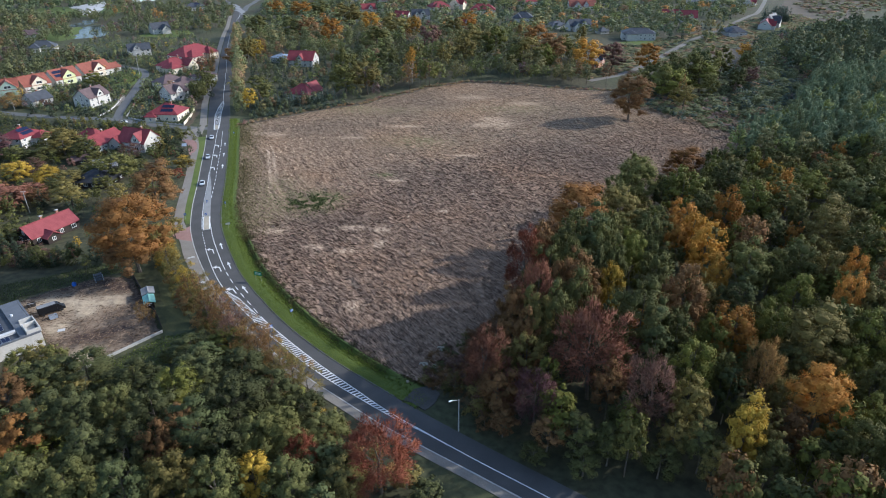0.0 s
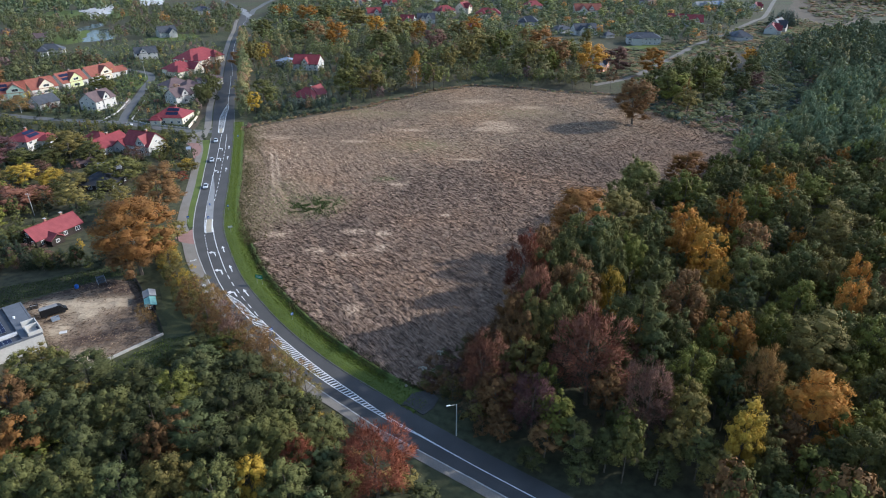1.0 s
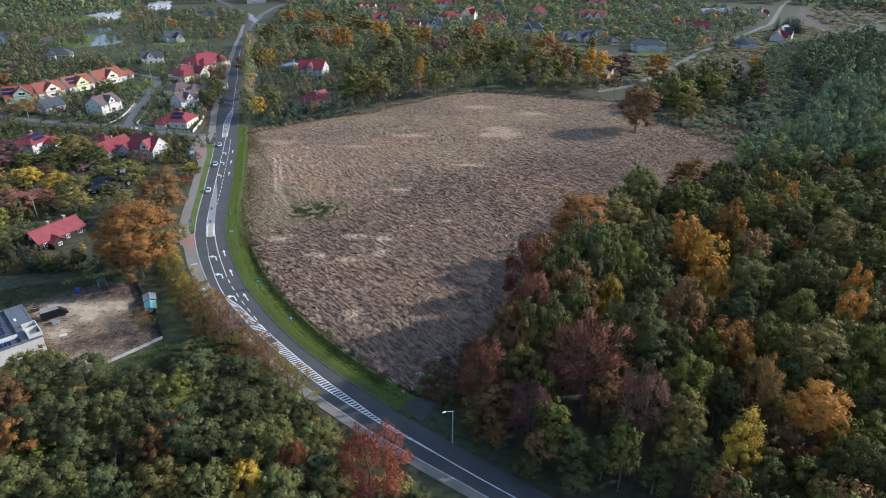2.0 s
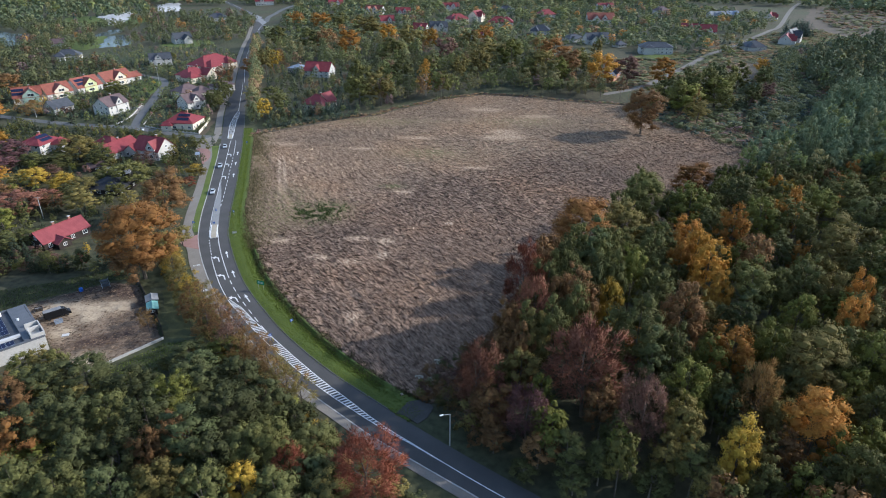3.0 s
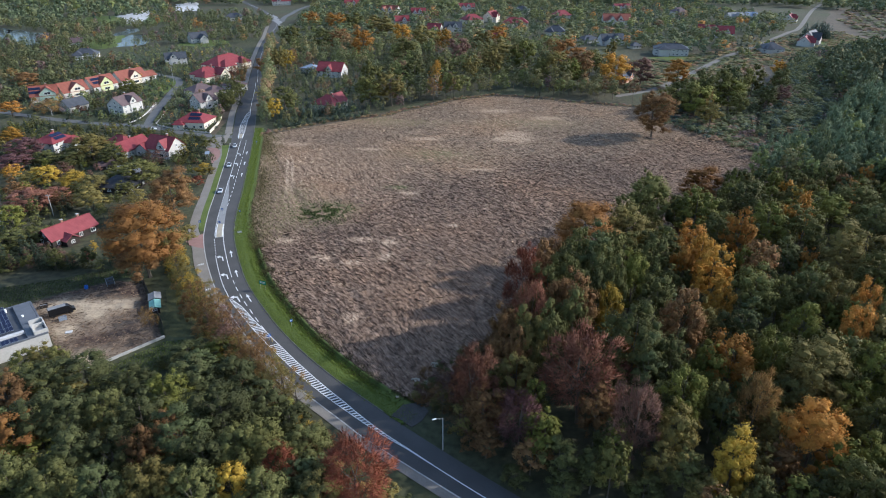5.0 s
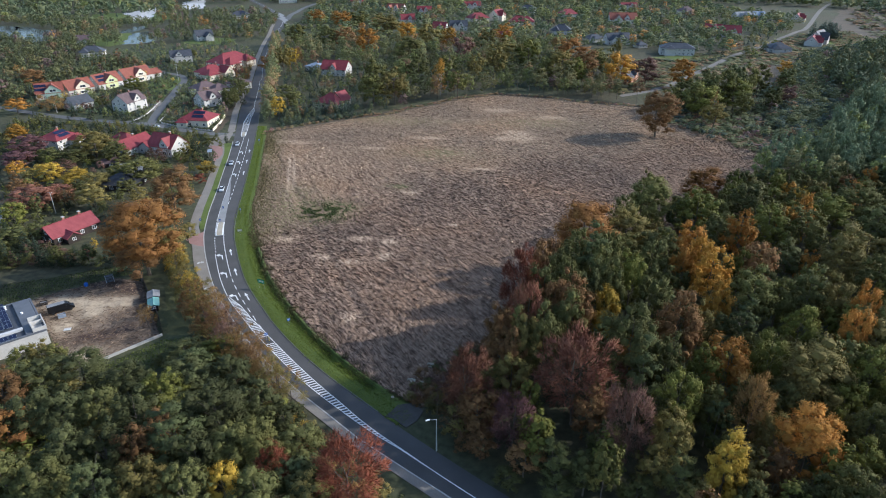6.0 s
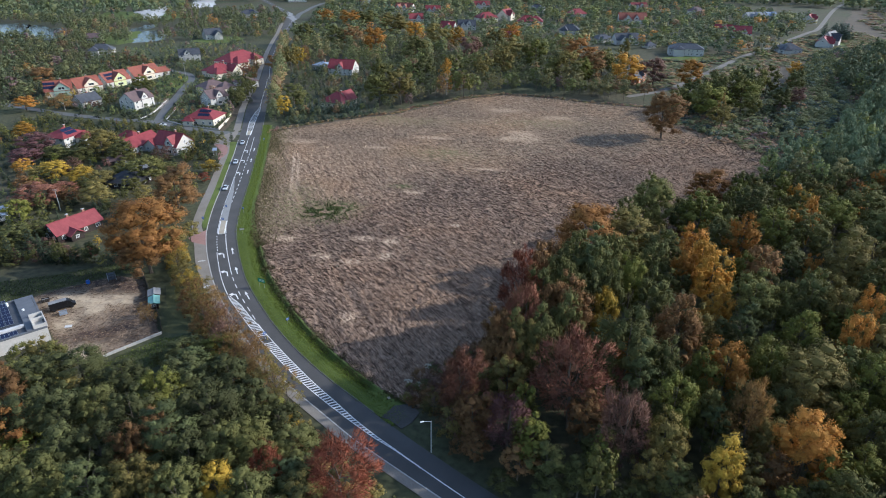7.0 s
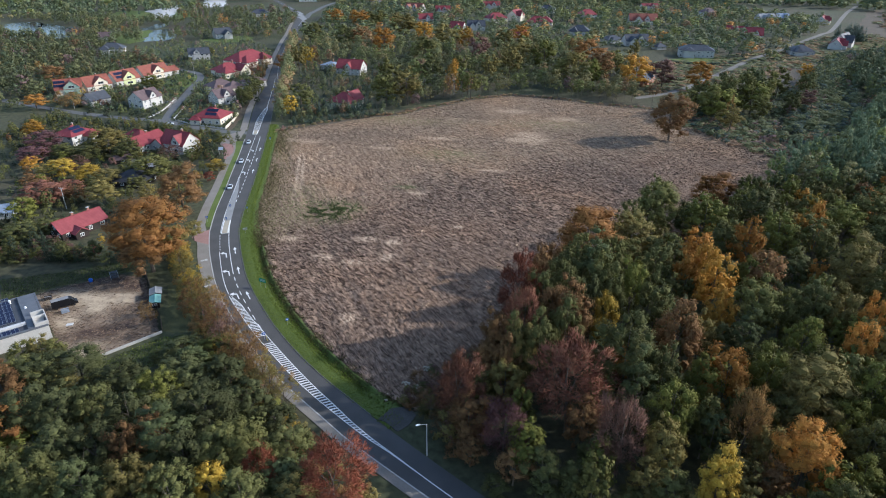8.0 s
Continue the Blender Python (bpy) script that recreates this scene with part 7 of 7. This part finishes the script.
for i in ok:
    c = mix(R2, FOREST_MIX)
    inner = x[i] < 0.62 * y[i] + 16
    h, r = (R2.uniform(14.5, 18), R2.uniform(3.2, 4.4)) if inner else (R2.uniform(18, 24), R2.uniform(3.8, 5.6))
    spots.append((c, "round" if c != "pine" else "pine", x[i], y[i], h, r))
wood("mixed_wood", spots, "close", "dense mixed wood of pines and autumn trees")
spots = []
mid_poly = [(118, 255), (140, 280), (160, 295), (185, 325), (206, 352), (228, 392), (250, 415), (345, 440), (330, 400), (245, 275), (170, 165), (165, 180), (175, 255)]
x, y = scatter(mid_poly, 8.6, 22)
for i in range(len(x)):
    c = mix(R2, PINE_MIX if y[i] > 200 else FOREST_MIX)
    spots.append((c, "full" if R2.random() < 0.65 else form_of(c), x[i], y[i], R2.uniform(17, 26), R2.uniform(4.0, 5.4)))
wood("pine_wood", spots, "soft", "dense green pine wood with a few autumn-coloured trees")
spots = []
far_poly = [(235, 400), (245, 450), (258, 500), (300, 560), (350, 610), (420, 650), (560, 760), (760, 900), (760, 860), (560, 660), (400, 480), (345, 440), (250, 415)]
x, y = scatter(far_poly, 9.0, 23)
ok = free(x, y)
for i in np.flatnonzero(ok):
    c = mix(R2, PINE_MIX)
    spots.append((c, "full" if R2.random() < 0.6 else form_of(c), x[i], y[i], R2.uniform(14, 24), R2.uniform(4.2, 5.6)))
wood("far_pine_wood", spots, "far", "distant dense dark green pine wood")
# scrub at the far right corner of the field, a few tall trees in it; its dark leaves stand for the wood's shade
spots = []
x, y = scatter([(112, 385), (122, 358), (134, 334), (146, 316), (166, 322), (196, 366), (232, 420), (240, 470), (205, 495), (165, 455), (120, 422)], 4.6, 24)
for i in np.flatnonzero(free(x, y)):
    c = mix(R2, (("dark", 48), ("moss", 22), ("brown", 6), ("spruce", 22), ("mauve", 2)))
    tall = noise.noise((x[i] * 0.05, y[i] * 0.05, 4.0))
    spots.append((c, "bush", x[i], y[i], R2.uniform(1.2, 3.0) + max(0, tall) * 8, R2.uniform(1.8, 3.2)))
wood("scrub", spots, "dim", "dark low scrub at the field corner")
for c, x, y, h, r in (("moss", 134, 390, 22, 7.0), ("dark", 146, 402, 25, 7.5), ("moss", 158, 410, 26, 8), ("pine", 168, 420, 26, 7), ("moss", 180, 430, 25, 8), ("dark", 150, 420, 24, 7), ("olive", 142, 372, 11, 4.5), ("dark", 186, 404, 17, 6),
                      ("mauve", 200, 418, 15, 6), ("pine", 172, 440, 24, 7), ("moss", 124, 400, 17, 6), ("moss", 192, 446, 23, 8), ("dark", 212, 452, 20, 7), ("green", 139, 384, 13, 4.6), ("dark", 132, 408, 21, 7), ("moss", 164, 392, 16, 6)):
    tree(c, x, y, h, r, "in the scrub at the field corner", form="full", lod="belt", group="trees at the field corner")
tree("tan", 143, 380, 17, 2.6, "bleached and half dead in the scrub", form="airy", lod="close", pale=True)
tree("gold", 236, 512, 15, 6.5, "at the end of the pine wood", form="round", lod="close")
spots = [(c, "bush", a, d, h, r) for c, a, d, h, r in zip(R2.choice(["red", "rust", "brown"], 60), R2.uniform(0, 1, 60), R2.uniform(-1, 1, 60), R2.uniform(0.8, 2.0, 60), R2.uniform(1.2, 2.4, 60))]
spots = [(c, f, 192 + 52 * a + 3 * d, 506 + 62 * a - 5 * d, h, r) for c, f, a, d, h, r in spots]
wood("red_shrubs", spots, "far", "low red autumn shrubs beside the track", "shrubs")
wood("conifer_clump", [("spruce", "spruce", 372 + R2.uniform(-12, 12), 742 + R2.uniform(-12, 12), R2.uniform(13, 19), R2.uniform(4.5, 6.5)) for _ in range(30)], "mid", "clump of dark conifers behind a white house")
# dim young wood between the scrub and the pines, shade put into its dark leaf colours
spots = []
x, y = scatter([(168, 332), (176, 382), (206, 452), (245, 518), (276, 574), (308, 600), (382, 658), (420, 650), (350, 610), (300, 560), (258, 500), (245, 450), (250, 415), (228, 392), (206, 352), (185, 325)], 5.6, 25)
for i in range(len(x)):
    c = mix(R2, (("dark", 54), ("spruce", 26), ("mauve", 3), ("brown", 3), ("moss", 14)))
    spots.append((c, "round", x[i], y[i], R2.uniform(4, 8) + np.clip((y[i] - 420) / 12, 0, 7), R2.uniform(3.0, 4.6)))
wood("young_wood", spots, "mid", "dim young wood between scrub and pines")
# rough weeds along the far margin of the field
back = smooth_line(FIELD_EDGE, 1.1)
back = back[back[:, 1] > 325]
spots = [(mix(R2, (("brown", 34), ("tan", 26), ("moss", 20), ("dark", 10), ("rust", 10))), "bush", q[0] + R2.uniform(-2.5, 1.0), q[1] + R2.uniform(-0.5, 4.5), R2.uniform(0.4, 1.6), R2.uniform(0.7, 1.7)) for q in back]
wood("margin_weeds", spots, "dim", "dry brown weeds and low shrubs along the field margin", "weeds")

# wood left of the road, below the camera
left_poly = [(-60, 124), (-70, 114), (-84, 107), (-102, 104), (-122, 102), (-100, 72), (-60, 62), (0, 66), (6, 82), (-8, 92), (-22, 103), (-40, 116), (-52, 128), (-62, 140)]
x, y = scatter(left_poly, 7.6, 31)
ok = free(x, y, -2.0)
ok = np.flatnonzero(ok)
spots = []
for i in ok:
    c = mix(R2, LEFT_MIX)
    d = float(distance_to(EDGE, x[i:i + 1], y[i:i + 1])[0])
    low = (x[i] < -58 and y[i] > 105) or (x[i] < -70 and y[i] > 101)
    wall_gap = float(distance_to(np.array([(-87.2, 123.0), (-81, 130.6), (-74.7, 138.2)]), x[i:i + 1], y[i:i + 1])[0])
    h = R2.uniform(2.2, 4.0) if wall_gap < 9 else R2.uniform(6, 9) if low else R2.uniform(12, 18) if d > 24 else R2.uniform(7, 11)
    r = R2.uniform(3.2, 4.8) * (1 if d > 24 else 0.75)
    form = "round" if c == "pine" and R2.random() < 0.5 else None
    h *= 0.7
    spots.append((c, form or form_of(c), x[i], y[i], h, r))
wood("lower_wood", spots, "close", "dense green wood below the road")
# thin half-bare trees along the road, their crowns over the path
for yy, oo, h, c in ((163, 14.0, 9, "olive"), (158, 13.2, 9, "tan"), (153.5, 12.6, 10, "tan"), (149.5, 13.4, 9, "mauve"), (146, 12.2, 10, "brown"), (142.5, 12.8, 10, "mauve"), (139, 12.0, 10, "tan"), (135.5, 12.4, 10, "brown"),
                     (132, 12.0, 10.5, "tan"), (128.5, 12.6, 10, "olive"), (125, 12.6, 9.5, "tan"), (121.5, 13.2, 9, "olive"), (169, 16.0, 8, "yellow"), (174, 17.5, 7, "olive"), (181, 19, 8, "olive"), (187, 19, 8, "yellow")):
    p = on_road(yy, oo)
    tree(c, p.x, p.y, h, R2.uniform(3.6, 4.6), "leaning over the path", form="airy", lod="near", group="thin roadside trees")
for yy, oo, h, c in ((160, 17, 11, "brown"), (155, 16.4, 11, "olive"), (150, 16.8, 12, "brown"), (144, 15.6, 12, "brown"), (140, 16, 12, "mauve"), (136, 15.4, 12, "tan"), (131, 15.6, 12.5, "brown"), (127, 15, 12, "tan"), (123.5, 14.6, 12.5, "olive")):
    p = on_road(yy, oo)
    tree(c, p.x, p.y, h, R2.uniform(3.4, 4.4), "behind the path", form="airy", lod="near", group="thin roadside trees")
# leafless brush where the field runs out beside the road
for x, y, h, r, c in ((0.5, 119, 2.6, 2.4, "brown"), (3.5, 123, 3.2, 2.6, "mauve"), (7, 126, 4.0, 3.0, "brown"), (5, 117.5, 4.5, 3.0, "brown"), (10, 130, 4.5, 3.0, "mauve"), (9.5, 121, 6, 3.4, "rust"), (13, 126, 6.5, 3.4, "mauve"),
                      (2.5, 113, 6.5, 3.0, "olive"), (14, 136, 6, 3.2, "brown"), (19, 143, 6.5, 3.4, "mauve"), (24, 149, 7, 3.6, "brown"), (-1.5, 122, 1.6, 1.8, "moss"), (6.5, 107.5, 5.5, 2.8, "brown"), (9, 102.5, 4.5, 2.4, "brown")):
    tree(c, x, y, h, r, "at the corner of the field", form="airy" if r > 2.5 else "bush", lod="near", group="brush at the corner of the field")
# heaps of dumped rubble
for x, y, r in ((-0.5, 130.7, 1.2), (-4.8, 124.2, 1.0), (-2.1, 123.3, 0.9), (-8.4, 117.7, 0.5)):
    bm = bmesh.new()
    for _ in range(14):
        a, q, k = R2.uniform(0, 6.28), r * R2.random() ** 0.6, R2.uniform(0.12, 0.32) * min(1, r)
        m = pose(x + q * math.cos(a), y + 0.7 * q * math.sin(a), 0.28 + 0.35 * (r - q), R2.uniform(-30, 30), R2.uniform(-30, 30), R2.uniform(0, 180))
        box(bm, -k, -k * 0.7, -k * 0.5, k, k * 0.7, k * 0.5, m)
    tagged(part("rubble_heap", bm, SANDY_PAVING), "small heap of pale dumped rubble on the soil", "rubble", "rubble heaps")
# bushes crowding the path
for yy in np.arange(192, 100, -3.2):
    for oo in (15.0, 18.4):
        c = mix(R2, (("olive", 26), ("tan", 12), ("brown", 20), ("mauve", 10), ("yellow", 8), ("moss", 24)))
        p = on_road(yy + R2.uniform(-1, 1), oo + R2.uniform(-0.6, 1.4) + max(0, yy - 165) * 0.12)
        tree(c, p.x, p.y, R2.uniform(3.0, 6.5), R2.uniform(1.7, 2.7), "beside the path", form="bush", lod="close", group="bushes beside the path")
# low trees that screen the modern house and the yard
for x, y, h, r, c in ((-100, 119, 9.0, 3.8, "moss"), (-96, 120.5, 9.5, 3.8, "olive"), (-92, 119.5, 9.5, 3.6, "moss"), (-88, 117, 8.5, 3.4, "moss"), (-104, 112, 9, 4.4, "moss"),
                      (-95, 112, 10, 4.2, "moss"), (-80, 141.5, 6.5, 2.6, "tan"), (-83, 145, 5.5, 2, "tan"), (-88, 110, 10, 4, "moss"), (-82, 110, 8, 3.6, "olive"), (-110, 107, 10, 4.6, "moss"),
                      (-77, 114, 5, 3, "moss"), (-72, 118, 5, 2.8, "dark"), (-67, 124, 5, 2.6, "moss"), (-64, 130, 5, 2.6, "olive")):
    tree(c, x, y, h, r, "beside the bare yard", form="airy" if c == "tan" else None, lod="near", group="trees beside the yard")
# dense dark shrubs between the yard and the cottage
x, y = scatter([(-178, 196), (-160, 200), (-140, 188), (-128, 181), (-112, 178.5), (-118, 174), (-134, 171), (-150, 166), (-170, 178)], 4.0, 61)
wood("garden_thicket", [(mix(R2, (("dark", 40), ("spruce", 30), ("moss", 20), ("mauve", 10))), "spruce" if R2.random() < 0.35 else "bush", a, d, R2.uniform(3, 7.5), R2.uniform(1.8, 3.2)) for a, d in zip(x, y) if (a + 138) ** 2 + (d - 194) ** 2 > 100], "mid", "dense dark shrubs and conifers between yard and cottage")
# dark conifers round the cottage
spots = []
for x, y in ((-145, 174), (-141, 178), (-134, 175), (-127, 173), (-122, 176), (-117, 175), (-154, 188), (-147, 186), (-139, 180), (-153, 220), (-160, 212), (-150, 179), (-112, 178), (-157, 180)):
    c = mix(R2, (("spruce", 70), ("dark", 20), ("alder", 10)))
    spots.append((c, form_of(c), x, y, R2.uniform(6, 11), R2.uniform(2.0, 3.2)))
wood("cottage_conifers", spots, "close", "dark conifers crowding round the timber cottage", "conifers")
# conifers before the red-roofed houses at the field corner
x, y = scatter([(-108, 355), (-66, 384), (-69, 391), (-94, 380), (-116, 372)], 3.6, 95)
wood("conifer_row", [(mix(R2, (("spruce", 75), ("dark", 25))), "spruce", a, d, R2.uniform(5.5, 10), R2.uniform(1.7, 2.6)) for a, d in zip(x, y)], "mid", "tall dark conifers before red-roofed houses", "conifers")
# rows beside the far road
spots = []
for yy in np.arange(352, 640, 6.0):
    p = on_road(yy, -5.5 + R2.uniform(-1.5, 1.0))
    c = mix(R2, (("olive", 26), ("tan", 3), ("brown", 16), ("dark", 22), ("moss", 33)))
    spots.append((c, "birch" if R2.random() < 0.5 else "round", p.x, p.y, R2.uniform(12, 19), R2.uniform(3.6, 5.2)))
wood("roadside_row", spots, "mid", "row of yellowing trees beside the far road", "trees")


def hedge(pts, h, r, colour="dark"):
    """A clipped, slightly uneven hedge along points."""
    c = smooth_line(pts, r * 0.9)
    wood("hedge", [(colour, "bush", q[0] + R2.uniform(-0.1, 0.1), q[1] + R2.uniform(-0.1, 0.1), h * R2.uniform(0.85, 1.15), r * R2.uniform(0.9, 1.15)) for q in c], "dim", "clipped dark green garden hedge", "hedge")


hedge([(-177, 347.5), (-165, 341.5), (-152, 337), (-143.5, 335)], 1.6, 0.9)
hedge([(-144, 337), (-145.5, 350), (-149, 365)], 1.8, 1.0)
hedge([(-198, 352), (-198.5, 372), (-205, 396), (-214, 424)], 1.5, 0.9)
hedge([(-182, 352), (-187, 370), (-194, 394)], 1.4, 0.8)
hedge([(150, 585), (175, 576), (205, 586), (222, 606)], 2.0, 1.2, "spruce")
hedge([(-134, 318), (-137, 300), (-133, 280)], 2.0, 1.0)
hedge([(-158, 285), (-150, 281), (-141, 279)], 1.2, 0.9)

# gardens and trees of the village
def garden(poly, gap, seed, table, lod, label, hmax=13, keep=0.85, wide=1.0):
    x, y = scatter(poly, gap, seed)
    ok = np.flatnonzero(free(x, y, -0.5) & (np.random.default_rng(seed).random(len(x)) < keep))
    spots = []
    for i in ok:
        c = mix(R2, table)
        h = R2.uniform(0.45, 1.0) * hmax * (0.85 + 0.5 * noise.noise((x[i] * 0.03, y[i] * 0.03, seed)))
        r = wide * h * R2.uniform(0.24, 0.36) if c != "spruce" else h * R2.uniform(0.16, 0.24)
        spots.append((c, "round" if c in ("mauve", "rust", "tan") else form_of(c), x[i], y[i], h, max(1.4, r)))
    wood(label[0], spots, lod, label[1])


garden([(-90, 172), (-100, 200), (-112, 250), (-126, 318), (-150, 322), (-200, 342), (-262, 340), (-250, 290), (-200, 215), (-150, 172), (-128, 172)], 6.6, 41, GARDEN_MIX, "mid",
       ("garden_trees", "mixed garden trees and shrubs between the houses"), 8.5, keep=0.9)
garden([(-140, 345), (-152, 390), (-172, 470), (-200, 580), (-250, 640), (-330, 610), (-330, 480), (-300, 360), (-200, 352)], 6.4, 42, GARDEN_MIX, "far", ("village_trees", "mixed conifers and autumn trees between village houses"), 8.0, keep=0.92)
garden([(-275, 345), (-290, 380), (-300, 430), (-290, 480), (-268, 500), (-330, 545), (-370, 600), (-430, 612), (-500, 610), (-480, 520), (-360, 370)], 6.8, 43, HAZEL_MIX, "far", ("village_trees", "grey-brown autumn wood at the village edge"), 15, keep=0.95)
garden([(-220, 660), (-255, 820), (-300, 900), (-420, 900), (-420, 820), (-360, 760), (-345, 690), (-345, 620), (-260, 645)], 8.5, 44, HAZEL_MIX, "far", ("distant_trees", "dim bare and green trees between ponds and houses"), 15, keep=0.8)
garden([(-372, 600), (-350, 618), (-378, 668), (-398, 690), (-412, 760), (-380, 716), (-372, 760), (-420, 790), (-520, 795), (-600, 760), (-560, 748), (-480, 715), (-450, 668), (-436, 626), (-500, 630), (-560, 690), (-620, 740), (-600, 640), (-500, 600)], 8.0, 54, HAZEL_MIX, "far", ("pond_trees", "grey-brown trees standing round the ponds"), 15, keep=0.8)
garden([(-106, 352), (-86, 362), (-68, 376), (-52, 386), (-58, 430), (-75, 470), (-84, 520), (-150, 520), (-142, 470), (-122, 400)], 6.0, 45, (("spruce", 45), ("dark", 25), ("green", 12), ("olive", 10), ("brown", 8)), "mid",
       ("conifer_garden", "dark conifers and garden trees round red-roofed houses"), 11, keep=0.85)
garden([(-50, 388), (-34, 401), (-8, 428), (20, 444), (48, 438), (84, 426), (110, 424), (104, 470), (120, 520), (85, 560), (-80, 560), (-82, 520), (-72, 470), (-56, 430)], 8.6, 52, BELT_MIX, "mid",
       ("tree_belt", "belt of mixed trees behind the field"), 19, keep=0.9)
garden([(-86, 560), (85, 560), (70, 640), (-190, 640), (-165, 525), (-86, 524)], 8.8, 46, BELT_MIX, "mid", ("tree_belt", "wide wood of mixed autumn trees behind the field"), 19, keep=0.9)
garden([(-107, 343), (-85, 355), (-65, 370), (-58, 375), (-62, 381), (-90, 364), (-112, 352)], 2.4, 47, (("spruce", 80), ("dark", 20)), "far", ("conifer_hedge", "row of dark green conifers at the field edge"), 5)
garden([(-200, 640), (120, 645), (250, 600), (420, 900), (300, 1150), (-260, 1150), (-240, 900)], 11.5, 48, SUBURB_MIX, "dim", ("suburb_trees", "trees and hedges between distant suburban houses"), 15.0, keep=0.95, wide=1.5)
garden([(-240, 1060), (-800, 1000), (-900, 1400), (1000, 1400), (860, 1000), (640, 920), (470, 1100)], 14, 49, DIM_MIX, "faint", ("horizon_wood", "dark distant woodland along the horizon"), 20, wide=1.6)
garden([(-430, 900), (-560, 760), (-700, 740), (-860, 1000), (-500, 1050)], 12, 50, DIM_MIX, "faint", ("distant_wood", "dim distant woodland behind the ponds"), 18)
garden([(-560, 660), (-500, 600), (-480, 520), (-700, 740), (-650, 740)], 10, 51, DIM_MIX, "faint", ("distant_wood", "dim distant woodland at the village edge"), 16)
# clipped shrubs and young conifers close round the village houses
def garden_shrubs(poly, gap, seed, label):
    x, y = scatter(poly, gap, seed)
    ok = np.ones(len(x), bool)
    for c, d in ALL_ROADS:
        ok &= distance_to(c[::2], x, y) > d - 1.6
    for px, py, pr in HOUSE_CORES:
        ok &= np.hypot(x - px, y - py) > pr
    r = np.random.default_rng(seed)
    spots = []
    for i in np.flatnonzero(ok & (r.random(len(x)) < 0.72)):
        c = mix(R2, (("dark", 30), ("spruce", 30), ("moss", 16), ("green", 10), ("rust", 1.5), ("brown", 3), ("olive", 3)))
        tall = R2.random() < 0.42
        spots.append((c, "spruce" if tall else "bush", x[i], y[i], R2.uniform(3.0, 5.5) if tall else R2.uniform(0.8, 2.4), R2.uniform(0.9, 1.5) if tall else R2.uniform(0.9, 2.1)))
    wood("garden_shrubs", spots, "dim", label, "shrubs")


garden_shrubs([(-128, 280), (-134, 322), (-165, 332), (-200, 340), (-262, 345), (-250, 290), (-200, 275), (-160, 272)], 3.4, 91, "garden shrubs and young conifers round red-roofed houses")
garden_shrubs([(-141, 340), (-152, 390), (-172, 470), (-196, 560), (-270, 560), (-330, 480), (-300, 380), (-200, 352)], 3.6, 92, "garden shrubs and young conifers between village houses")
# undergrowth along the wood's edges
edge = smooth_line(WOOD_EDGE[:9], 3.2)
for q in edge:
    c = mix(R2, (("brown", 30), ("mauve", 15), ("olive", 20), ("dark", 20), ("rust", 10), ("yellow", 5)))
    tree(c, q[0] + R2.uniform(-1, 5), q[1] + R2.uniform(-4, 2), R2.uniform(4.5, 10), R2.uniform(2.3, 4.0), "at the wood's edge", form="bush", lod="close", group="bushes at the wood's edge")

# weeds on the green remnant of the field
k = R2.normal(0, 1, (3400, 2)) * np.array([5.6, 5.0]) + np.array([-52, 226])
k = k[[noise.noise((q[0] * 0.3, q[1] * 0.3, 2.0)) > -0.12 for q in k]]
blades("field_weeds", np.column_stack([k, np.full(len(k), 0.25)]), 0.36, WEED, "patch of green weeds left on the field")
# brush in the corner of the field beside the wood
x, y = scatter([(-6, 117), (2, 112), (14, 118), (22, 134), (16, 146), (6, 138), (-2, 128)], 2.4, 77)
wood("brush", [(mix(R2, (("brown", 40), ("dark", 25), ("olive", 20), ("mauve", 15))), "bush", a, d, R2.uniform(0.8, 3.2), R2.uniform(0.8, 1.9)) for a, d in zip(x, y)], "mid", "low brown brush in the corner of the field", "brush")

# rough grass between the yard and the thicket
x, y = scatter([(-140, 160), (-123.7, 167), (-108, 177), (-99, 171), (-105, 168.6), (-119, 158), (-124.5, 152), (-128, 146)], 0.42, 78)
blades("rough_grass", np.column_stack([x, y, np.full(len(x), 0.05)]), 0.3, WEED, "rough dark grass beside the bare yard")
x, y = scatter([(-86, 121), (-74, 136), (-68, 138), (-66, 128), (-74, 116), (-82, 113)], 0.36, 79)
blades("rough_grass", np.column_stack([x, y, np.full(len(x), 0.05)]), 0.24, GRASS, "rough green grass below the concrete wall")
# low weeds and bushes on the open ground round the track
spots = []
x, y = scatter([(95, 445), (130, 455), (190, 500), (240, 560), (290, 600), (330, 640), (420, 700), (420, 800), (350, 760), (250, 650), (140, 580), (100, 520)], 5.5, 81)
for i in np.flatnonzero(free(x, y, -2.5)):
    spots.append((mix(R2, (("brown", 22), ("tan", 10), ("moss", 30), ("dark", 20), ("olive", 18))), "bush", x[i], y[i], R2.uniform(0.5, 2.0), R2.uniform(1.8, 4.2)))
wood("rough_bushes", spots, "faint", "low weeds and bushes on open ground by the track", "bushes")
spots = []
x, y = scatter([(430, 740), (640, 920), (860, 1000), (700, 1100), (560, 1060), (470, 900)], 13, 82)
for i in np.flatnonzero(free(x, y)):
    spots.append((mix(R2, (("brown", 30), ("moss", 30), ("dark", 40))), "bush", x[i], y[i], R2.uniform(0.8, 4.0), R2.uniform(3, 7)))
wood("rough_bushes", spots, "faint", "scattered low bushes on distant fallow ground", "bushes")
